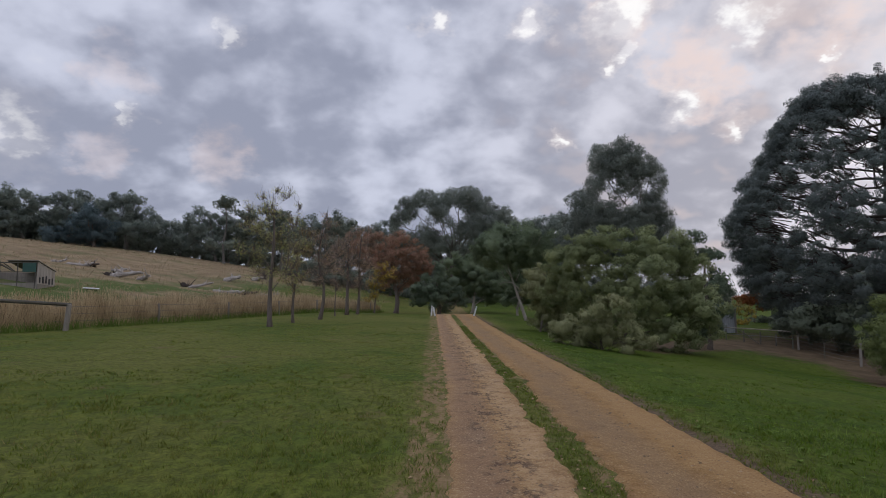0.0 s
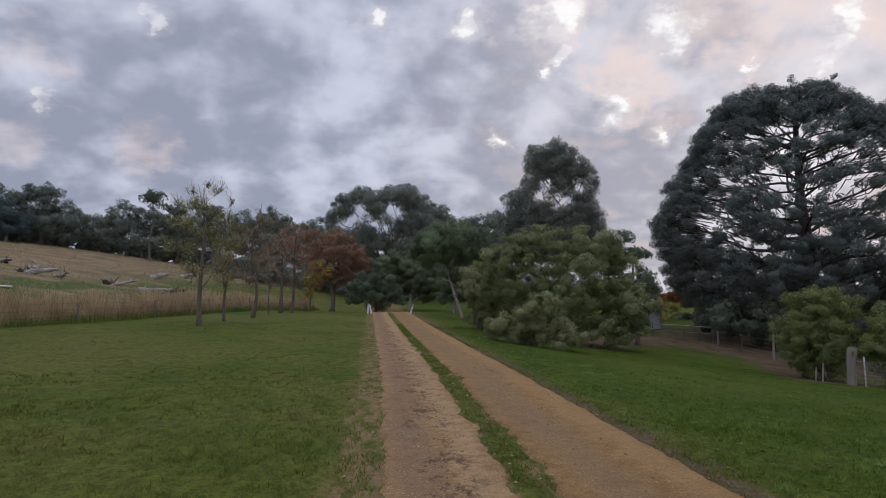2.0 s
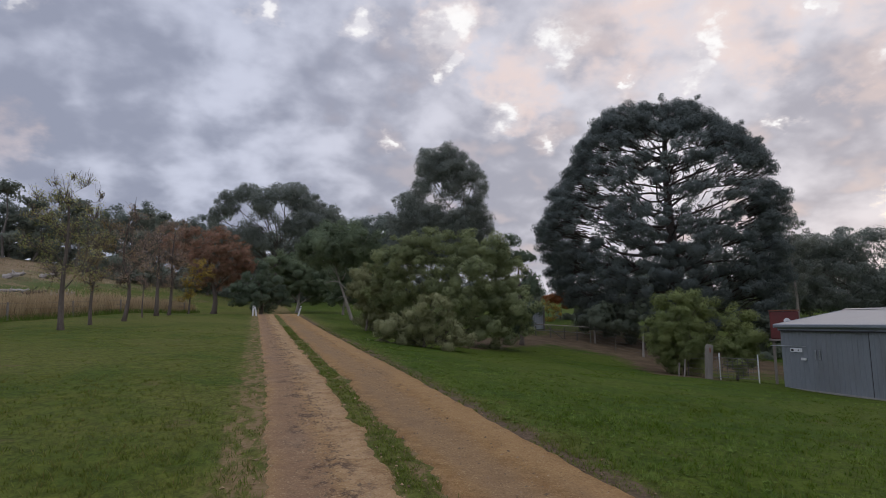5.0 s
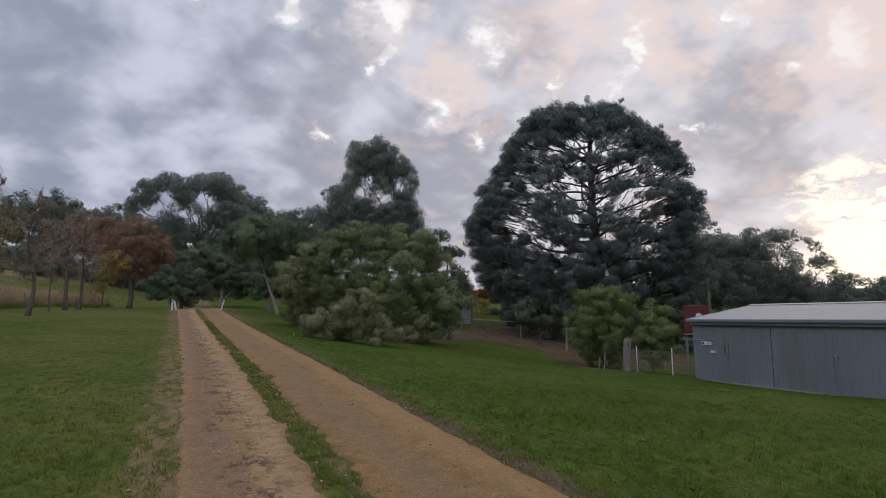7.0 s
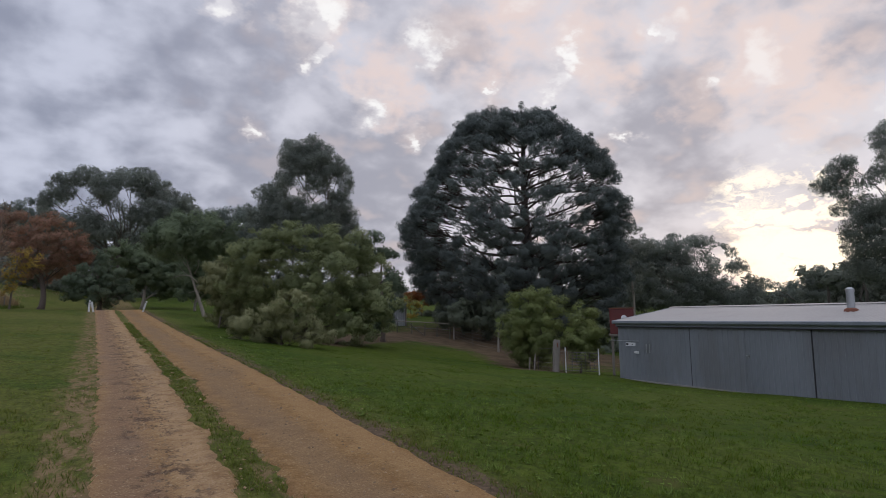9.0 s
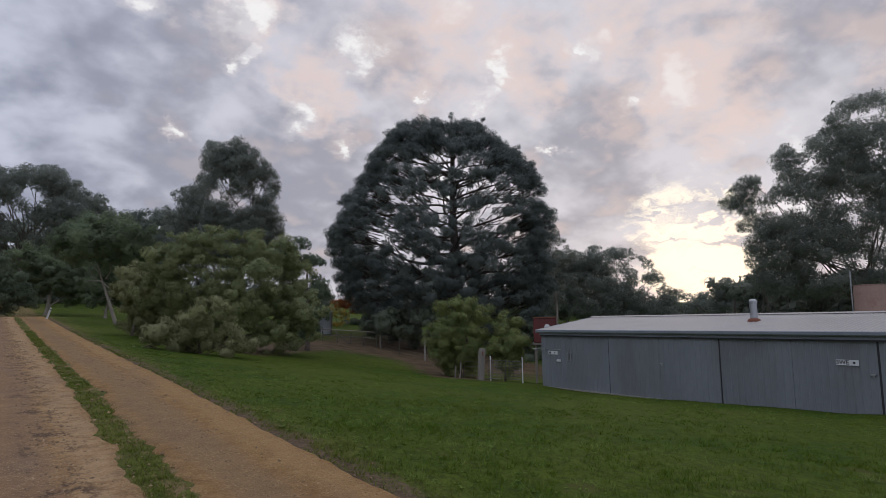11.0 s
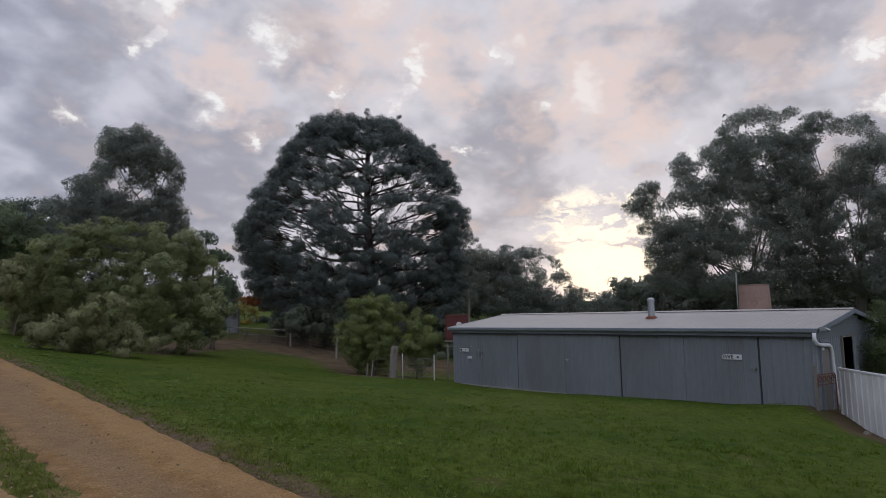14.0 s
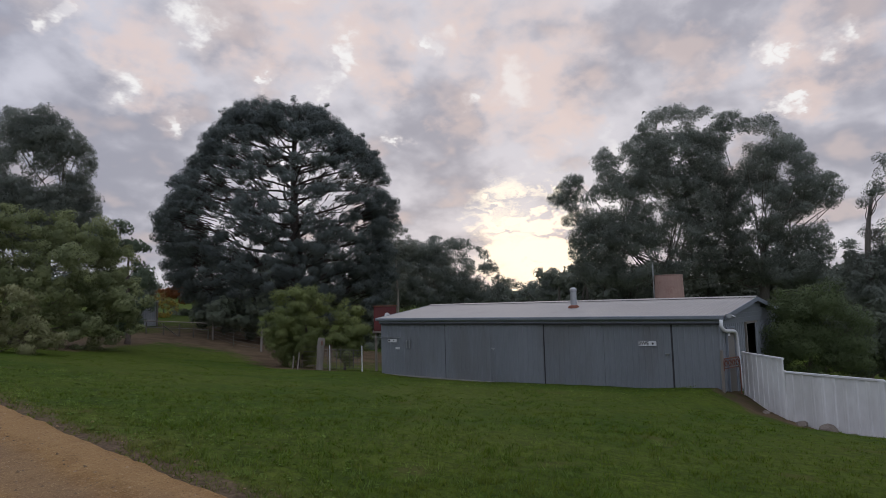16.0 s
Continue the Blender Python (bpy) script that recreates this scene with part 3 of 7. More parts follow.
def build_shed():
    shed = thing("shed", (0, 0, 0), "long low grey corrugated steel farm shed with pale roof", "shed")
    wall_top = 0.80
    tall = wall_top - SZ
    west, upz, north = (-1, 0, 0), (0, 0, 1), (0, -1, 0)
    # front: sliding doors on a rail, and a fixed sheet at the end
    bays = [(19.25, 15.64, 0.0), (15.62, 13.415, 0.03), (13.40, 11.20, 0.03), (11.18, 8.965, 0.0), (8.95, 6.76, 0.0)]
    for i, (y1, y0, proud) in enumerate(bays):
        door = part("sliding_door", ribbed((SX - proud, y1, SZ + 0.04), north, upz, west, y1 - y0, tall - 0.05), M_WALL, shed)
        if i in (0, 2, 4):
            hy = {0: 17.7, 2: 13.3, 4: 6.9}[i]
            if i == 0:
                for k in (0.0, 0.16):
                    part("handle", Geo().box((SX - 0.05, hy - k, -0.03), (0.03, 0.05, 0.34)), M_GALV, door, "pale metal pull handle")
            else:
                part("handle", Geo().box((SX - proud - 0.045, hy, -0.09), (0.04, 0.13, 0.035)).box((SX - proud - 0.03, hy, -0.12), (0.02, 0.05, 0.09)), M_GALV, door, "small bolt handle")
    part("end_sheet", ribbed((SX - 0.012, 6.74, SZ), north, upz, west, 6.74 - SY0, tall, 0.2), M_WALL, shed)
    # near-black backing and strips put the shade into the door gaps
    part("inner_wall", Geo().box((SX + 0.08, (SY0 + SY1) / 2, SZ + tall / 2 + 0.1), (0.06, SY1 - SY0 - 0.02, tall + 0.2)), M_DARKGAP, shed)
    for y, w in ((15.63, 0.055), (11.19, 0.055), (6.75, 0.055)):
        part("door_edge", Geo().box((SX + 0.01, y, SZ + tall / 2), (0.05, w, tall - 0.04)), M_DARKGAP, shed, "dark gap between two doors")
    part("fascia", Geo().box((SX - 0.05, (SY0 + SY1) / 2, 0.885), (0.05, SY1 - SY0 + 0.1, 0.15)), M_GUTTER, shed)
    part("door_rail", Geo().box((SX - 0.075, (SY0 + SY1) / 2, 0.80), (0.05, SY1 - SY0 - 0.05, 0.045)), M_DARKGAP, shed)
    # gutter: a rolled half-round channel
    gut = Geo()
    prof = [(-0.02, 0.06), (-0.03, -0.04), (-0.06, -0.065), (-0.11, -0.065), (-0.14, -0.03), (-0.145, 0.045), (-0.13, 0.06)]
    gut.sheet(len(prof), 2, lambda i, j: (SX - 0.07 + prof[i][0], (SY0 - 0.12, SY1 + 0.12)[j], 0.985 + prof[i][1]))
    gut.box((SX - 0.155, SY0 - 0.11, 0.98), (0.13, 0.012, 0.12)).box((SX - 0.155, SY1 + 0.11, 0.98), (0.13, 0.012, 0.12))
    part("gutter", gut, M_GUTTER, shed, "grey rolled steel gutter")
    # roof: two corrugated slopes
    slope = math.hypot(RX - SX + 0.15, RIDGE - EAVE - 0.03)
    dx, dz = (RX - SX + 0.15) / slope, (RIDGE - EAVE - 0.03) / slope
    def roof(x0, z0, sgn):
        g = Geo()
        n = int((SY1 - SY0 + 0.3) / 0.038)
        g.sheet(n + 1, 2, lambda i, j: (x0 + sgn * dx * slope * j, SY0 - 0.15 + (SY1 - SY0 + 0.3) * i / n, z0 + dz * slope * j + 0.010 * math.cos(i * math.pi / 2)))
        m = Matrix(((0, sgn * dx, -sgn * dz, 0), (1, 0, 0, 0), (0, dz, dx, 0), (0, 0, 0, 1)))
        m.translation = (x0 + sgn * dx * slope / 2, (SY0 + SY1) / 2, z0 + dz * slope / 2 - 0.03)
        g.box((0, 0, 0), (SY1 - SY0 + 0.28, slope - 0.02, 0.03), m=m)
        return g
    part("roof_slope", roof(SX - 0.15, EAVE + 0.04, 1), M_ROOF, shed, "pale weathered corrugated roof")
    part("roof_slope", roof(2 * RX - SX + 0.15, EAVE + 0.04, -1), M_ROOF, shed)
    part("ridge_cap", Geo().sheet(5, 2, lambda i, j: (RX + (-0.18, -0.08, 0, 0.08, 0.18)[i], (SY0 - 0.16, SY1 + 0.16)[j], RIDGE + 0.02 + (-0.01, 0.02, 0.035, 0.02, -0.01)[i])), M_ROOF, shed)
    for y in (SY0 - 0.16, SY1 + 0.16):
        for sgn in (-1, 1):
            ang = math.degrees(math.atan2(dz, dx)) * sgn
            part("barge_board", Geo().box((0, 0, 0), (slope, 0.03, 0.13), m=pose(RX + sgn * (RX - SX + 0.15) / 2, y, (RIDGE + EAVE) / 2 - 0.03, 0, ang)), M_GUTTER, shed)
    # gable end with lapped boards above a sheet wall
    part("gable_sheet", ribbed((SX, SY0, SZ), (1, 0, 0), upz, north, 2.30, 2.12, 0.2), M_WALL, shed)
    part("gable_sheet", ribbed((SX + 3.6, SY0, SZ), (1, 0, 0), upz, north, DEEP - 3.6, 2.12, 0.2), M_WALL, shed)
    part("gable_sill", Geo().box((SX + 2.95, SY0 + 0.02, SZ + 0.45), (1.3, 0.06, 0.9)), M_WALL, shed)
    part("opening_frame", Geo().box((SX + 2.33, SY0 - 0.02, SZ + 1.35), (0.07, 0.08, 1.5)).box((SX + 2.95, SY0 - 0.02, SZ + 2.08), (1.3, 0.08, 0.06)), M_PALETIMBER, shed, "pale timber frame of an open doorway")
    # dark sheet stands in for the shade inside the open doorway
    part("doorway_back", Geo().box((SX + 2.95, SY0 + 1.2, SZ + 1.1), (1.6, 0.05, 2.2)), M_DARKGAP, shed)
    for k in range(4):
        z = SZ + 2.12 + 0.14 * k
        half = max(0.1, min(DEEP / 2, (RIDGE - z - 0.20) / (RIDGE - EAVE) * (DEEP / 2)))
        part("weatherboard", Geo().box((RX, SY0 - 0.012, z + 0.07), (2 * half, 0.03, 0.145), m=pose(RX, SY0 - 0.012, z + 0.07, 6)), M_WALL, shed)
    part("far_gable", ribbed((SX + DEEP, SY1, SZ), (-1, 0, 0), upz, (0, 1, 0), DEEP, 2.3), M_WALL, shed)
    part("back_wall", ribbed((SX + DEEP, SY0, SZ), (0, 1, 0), upz, (1, 0, 0), SY1 - SY0, 2.2), M_WALL, shed)
    # side door
    door = part("side_door", Geo().box((SX + 0.62, SY0 - 0.03, SZ + 1.0), (0.66, 0.04, 1.95)), M_DOOR, shed, "narrow taupe side door", bevel=0.006)
    part("door_frame", Geo().box((SX + 0.26, SY0 - 0.035, SZ + 1.0), (0.05, 0.06, 2.0)).box((SX + 0.98, SY0 - 0.035, SZ + 1.0), (0.05, 0.06, 2.0)).box((SX + 0.62, SY0 - 0.035, SZ + 2.01), (0.77, 0.06, 0.05)), M_GUTTER, shed)
    part("door_sign", Geo().box((SX + 0.36, SY0 - 0.075, SZ + 1.82), (0.2, 0.008, 0.07)), M_WHITE, door, "small white plate")
    part("latch", Geo().box((SX + 0.88, SY0 - 0.07, SZ + 0.95), (0.05, 0.05, 0.14)), M_GALV, door)
    # downpipe with two bends
    pipe = [(SX - 0.22, SY0 - 0.05, 0.93), (SX - 0.22, SY0 - 0.05, 0.74), (SX - 0.17, SY0 - 0.09, 0.64), (SX + 0.05, SY0 - 0.10, 0.60), (SX + 0.78, SY0 - 0.10, 0.56), (SX + 0.95, SY0 - 0.10, 0.50), (SX + 1.02, SY0 - 0.10, 0.36), (SX + 1.10, SY0 - 0.10, -0.3), (SX + 1.22, SY0 - 0.10, -1.05), (SX + 1.30, SY0 - 0.12, -1.12)]
    part("downpipe", Geo().tube(pipe, 0.05, 12), M_WHITE, shed, "white plastic downpipe with two bends", smooth=True)
    part("camera_bracket", Geo().box((SX - 0.05, SY0 - 0.22, 1.03), (0.10, 0.16, 0.10)).tube([(SX - 0.05, SY0 - 0.28, 1.03), (SX - 0.07, SY0 - 0.40, 0.99)], 0.035, 8), M_GALV, shed, "small grey lamp under the gable corner")
    # flue on the roof
    fy, fx = 11.0, 20.75
    fz = EAVE + 0.04 + (fx - SX + 0.15) * dz / dx
    part("flue", Geo().tube([(fx, fy, fz), (fx, fy, fz + 0.58), (fx, fy, fz + 0.60), (fx, fy, fz + 0.68), (fx, fy, fz + 0.74)], [0.115, 0.115, 0.13, 0.13, 0.06], 16), M_GALV, shed, "galvanised flue pipe with rusty collar", smooth=False)
    part("flue_collar", Geo().tube([(fx, fy, fz - 0.03), (fx, fy, fz + 0.05), (fx, fy, fz + 0.09)], [0.22, 0.19, 0.12], 16), M_RUST, shed)
    # signs
    sg = part("sign", Geo().box((SX - 0.035, 7.50, 0.205), (0.012, 0.56, 0.15)), M_WHITE, shed, "white sign with black letters", bevel=0.004)
    face = Matrix(((0, 0, -1, 0), (-1, 0, 0, 0), (0, 1, 0, 0), (0, 0, 0, 1)))
    lettering("3WE", 0.16, M_BLACK, pose(SX - 0.043, 7.615, 0.205) @ face, sg)
    part("dot", Geo().tube([(SX - 0.040, 7.33, 0.205), (SX - 0.046, 7.33, 0.205)], 0.033, 10), M_BLACK, sg)
    sg = part("sign", Geo().box((SX - 0.035, 18.55, 0.10), (0.012, 0.52, 0.14)), M_WHITE, shed, "white sign with black marks", bevel=0.004)
    part("bar", Geo().box((SX - 0.043, 18.72, 0.10), (0.006, 0.12, 0.08)), M_BLACK, sg)
    part("dot", Geo().tube([(SX - 0.040, 18.45, 0.10), (SX - 0.046, 18.45, 0.10)], 0.028, 10), M_BLACK, sg)
    part("switch_box", Geo().box((SX - 0.05, 18.22, -0.21), (0.05, 0.22, 0.09)), M_WHITE, shed, bevel=0.008)
    part("bar_hook", Geo().tube([(SX - 0.05, 19.75, 0.23), (SX - 0.05, 18.1, 0.24)], 0.014, 6), M_GALV, shed, "thin galvanised rail on the wall")
    # concrete strip under the doors
    part("plinth", Geo().box((SX + 0.03, (SY0 + SY1) / 2, SZ - 0.06), (0.22, SY1 - SY0 + 0.1, 0.2)), surface("footing_concrete", (0.20, 0.19, 0.17), (0.32, 0.30, 0.27), 2, 25, 0.9, 0.3), shed)


build_shed()


def white_fence():
    """Steel panel fence that steps down beside the shed."""
    runs = [((19.64, 4.99), (18.10, 3.66), -0.06, 0), ((18.08, 3.64), (17.16, 1.48), -0.39, 1), ((17.16, 1.48), (16.24, -0.68), -0.41, 1), ((16.24, -0.68), (15.32, -2.84), -0.43, 1)]
    f = thing("fence", (0, 0, 0), "white ribbed steel panel fence stepping down the slope", "fence")
    for (x0, y0), (x1, y1), top, kind in runs:
        d = Vector((x1 - x0, y1 - y0, 0))
        w = d.length
        d.normalize()
        out = Vector((d.y, -d.x, 0))
        if out.x > 0:
            out = -out
        base = min(height(x0, y0), height(x1, y1)) - 0.06
        rz = math.degrees(math.atan2(d.y, d.x))
        cx, cy = (x0 + x1) / 2, (y0 + y1) / 2
        p = part("panel", ribbed((x0, y0, base), d, (0, 0, 1), out, w, top - base - 0.02, 0.26, 0.02, 0.07), M_WHITEFENCE, f)
        part("top_rail", Geo().box((cx, cy, top), (w + 0.04, 0.07, 0.05), rz), M_WHITE, p, "white capping rail", bevel=0.006)
        part("post", Geo().box((x0, y0, (top + base) / 2 + 0.01), (0.075, 0.075, top - base + 0.06), rz), M_WHITEFENCE, f, bevel=0.005)


white_fence()

# ---- trees ----
class Kind:
    def __init__(self, mat, bark, size, wide, clump, fill, leaves, droop=0.0, up=0.0, bare=0.0, limbs=12, swell=1.42, web=0.0, inner=0):
        self.mat, self.bark, self.size, self.wide, self.clump, self.fill, self.leaves, self.droop, self.up, self.bare, self.limbs, self.swell, self.web, self.inner = mat, bark, size, wide, clump, fill, leaves, droop, up, bare, limbs, swell, web, inner


PINE = Kind(leaf("pine_needles", (0.108, 0.130, 0.124), (0.182, 0.210, 0.190), None, 0, 0.45), M_DARKBARK, 0.15, 0.036, 0.45, 1.25, 190, 0.0, 0.4)
GUM = Kind(leaf("gum_leaves", (0.140, 0.160, 0.138), (0.245, 0.270, 0.222), None, 0, 0.45), M_GUMBARK, 0.15, 0.042, 0.50, 1.15, 105, 0.5, limbs=22, swell=1.28, web=1.0, inner=30)
GUM_FAR = Kind(GUM.mat, M_GUMBARK, 0.20, 0.060, 0.5, 1.0, 62, 0.5)
GUM_OPEN = Kind(leaf("open_gum_leaves", (0.130, 0.145, 0.120), (0.250, 0.265, 0.210), None, 0, 0.45), M_PALEBARK, 0.18, 0.05, 0.45, 1.3, 70, 0.6, limbs=12)
FARGUM = Kind(leaf("far_gum_leaves", (0.130, 0.161, 0.139), (0.258, 0.290, 0.238), None, 0, 0.45), M_GUMBARK, 0.32, 0.11, 0.85, 1.45, 85, 0.4, limbs=8)
BLUE = Kind(leaf("blue_grey_needles", (0.078, 0.114, 0.120), (0.130, 0.176, 0.179), None, 0, 0.45), M_BARK, 0.26, 0.10, 0.8, 1.5, 105, 0.2, limbs=6)
DARKGREEN = Kind(leaf("dark_leaves", (0.113, 0.149, 0.092), (0.236, 0.287, 0.161), None, 0, 0.45), M_PALEBARK, 0.18, 0.052, 0.45, 1.25, 120, 0.2, limbs=14, web=1.0)
WATTLE = Kind(DARKGREEN.mat, M_PALEBARK, 0.14, 0.040, 0.50, 1.5, 170, 0.1, limbs=10, web=1.0, inner=14)
CONIFER = Kind(leaf("blue_green_leaves", (0.09, 0.122, 0.08), (0.185, 0.23, 0.145), None, 0, 0.45), M_BARK, 0.19, 0.055, 0.42, 1.2, 105, 0.7, limbs=8, swell=1.12)
SHRUB = Kind(leaf("grey_green_leaves", (0.155, 0.186, 0.086), (0.340, 0.368, 0.178), None, 0, 0.45, 1.0), M_BARK, 0.11, 0.028, 0.32, 1.3, 190, 0.2, 0.2, limbs=16)
PALESHRUB = Kind(leaf("pale_leaves", (0.173, 0.181, 0.081), (0.367, 0.367, 0.191), None, 0, 0.42, 1.2), M_BARK, 0.13, 0.024, 0.27, 1.2, 150, 0.5, limbs=10)
OLIVE = Kind(leaf("olive_leaves", (0.140, 0.178, 0.066), (0.290, 0.325, 0.120), None, 0, 0.45, 1.0), M_BARK, 0.08, 0.021, 0.28, 1.7, 190, 0.0, 0.4, limbs=8)
FINEBUSH = Kind(leaf("fine_conifer_leaves", (0.088, 0.120, 0.052), (0.135, 0.172, 0.072), None, 0, 0.45, 1.0), M_BARK, 0.075, 0.015, 0.40, 1.6, 430, 0.0, 0.3, limbs=6, swell=1.2)
UNDER = Kind(leaf("undergrowth_leaves", (0.115, 0.135, 0.100), (0.195, 0.225, 0.155), None, 0, 0.45), M_BARK, 0.19, 0.065, 0.45, 1.4, 105, 0.2, limbs=6)
RUST = Kind(leaf("rust_leaves", (0.240, 0.134, 0.094), (0.420, 0.246, 0.166), (0.179, 0.145, 0.082), 0.2, 0.42), M_BARK, 0.13, 0.040, 0.42, 1.3, 130, 0.2, limbs=14)
ORANGE = Kind(leaf("orange_leaves", (0.224, 0.087, 0.036), (0.388, 0.153, 0.061), None, 0, 0.45), M_BARK, 0.13, 0.06, 0.36, 1.8, 80, limbs=4)
YELLOW = Kind(leaf("yellow_leaves", (0.276, 0.196, 0.040), (0.529, 0.368, 0.081), (0.184, 0.161, 0.069), 0.2, 0.42), M_BARK, 0.10, 0.05, 0.34, 1.1, 60, 0.1, bare=1.0, swell=1.2, limbs=8)
AUTUMN_GREEN = Kind(leaf("yellowing_leaves", (0.252, 0.277, 0.101), (0.504, 0.487, 0.193), (0.336, 0.235, 0.118), 0.22, 0.42), M_BARK, 0.06, 0.026, 0.34, 1.9, 40, 0.2, bare=1.0, swell=1.15, limbs=14)
AUTUMN_YELLOW = Kind(leaf("yellow_brown_leaves", (0.210, 0.161, 0.070), (0.378, 0.280, 0.105), (0.182, 0.126, 0.077), 0.3, 0.42), M_BARK, 0.06, 0.026, 0.32, 1.8, 40, 0.2, bare=1.0, swell=1.15, limbs=10)
AUTUMN_BROWN = Kind(leaf("russet_leaves", (0.276, 0.198, 0.158), (0.480, 0.348, 0.252), (0.504, 0.360, 0.144), 0.14, 0.42), M_BARK, 0.06, 0.026, 0.34, 1.9, 40, 0.2, bare=1.0, swell=1.15, limbs=12)


def unit(rng, n):
    d = rng.normal(size=(n, 3))
    return d / np.linalg.norm(d, axis=1)[:, None]


def leaves_on(rng, centres, radii, outward, kind):
    """Leaves over the surface of clumps, each shaded like the clump that it belongs to."""
    counts = np.maximum(6, (kind.leaves * (radii / kind.clump) ** 2).astype(int))
    c, r, o = np.repeat(centres, counts, axis=0), np.repeat(radii, counts), np.repeat(outward, counts, axis=0)
    n = len(c)
    d = unit(rng, n)
    p = c + d * (r * (0.42 + 0.62 * rng.random(n) ** 0.7))[:, None] * np.array((1, 1, 0.78))
    norm = d * 0.7 + o * 0.6 + np.array((0, 0, 0.12)) + unit(rng, n) * 0.15
    norm /= np.linalg.norm(norm, axis=1)[:, None] + 1e-9
    face = norm + unit(rng, n) * 0.5
    way = unit(rng, n) + d * 0.5
    way[:, 2] += kind.up - kind.droop
    side = np.cross(way, face)
    side /= np.linalg.norm(side, axis=1)[:, None] + 1e-9
    way = np.cross(face, side)
    way /= np.linalg.norm(way, axis=1)[:, None] + 1e-9
    half = kind.size * (0.3 + 0.4 * rng.random(n))
    wide = kind.wide * (0.6 + 0.8 * rng.random(n))
    a, b = p - way * half[:, None], p + way * half[:, None]
    tri = np.stack([a + side * wide[:, None], b, a - side * wide[:, None]], axis=1)
    true = np.cross(tri[:, 1] - tri[:, 0], tri[:, 2] - tri[:, 0])
    turn = np.einsum("ij,ij->i", true, norm) < 0
    tri[turn] = tri[turn][:, ::-1]
    return tri, norm


def foliage(rng, blobs, kind):
    """Leaves in clumps round the crown's boughs."""
    centres, radii, outward = [], [], []
    for c, r in blobs:
        k = max(3, int(kind.fill * 1.5 * (r / kind.clump) ** 2 + 1.5))
        d = unit(rng, k)
        q = r * (0.30 + 0.72 * rng.random(k) ** 0.6)
        centres.append(np.array(c) + d * q[:, None] * np.array((1, 1, 0.88)))
        outward.append(d)
        radii.append(kind.clump * (0.55 + 0.75 * rng.random(k)) * min(1.0, 0.45 + r / kind.clump * 0.4))
    centres, radii, outward = np.concatenate(centres), np.concatenate(radii), np.concatenate(outward)
    tri, norm = leaves_on(rng, centres, radii, outward, kind)
    return tri, norm, centres


def bough(start, end, r0, r1, rng, sag=0.0, n=6, bend=0.05):
    """A bent, tapering limb."""
    a, b = Vector(start), Vector(end)
    size = (b - a).length
    pts, rad = [], []
    kink = Vector(rng.normal(size=3)) * size * bend
    for i in range(n + 1):
        s = i / n
        p = a.lerp(b, s) + kink * math.sin(2 * math.pi * s) + Vector((0, 0, -sag * size * math.sin(math.pi * s)))
        pts.append(p), rad.append(r0 + (r1 - r0) * s ** 0.8)
    return pts, rad


TREES = [0]


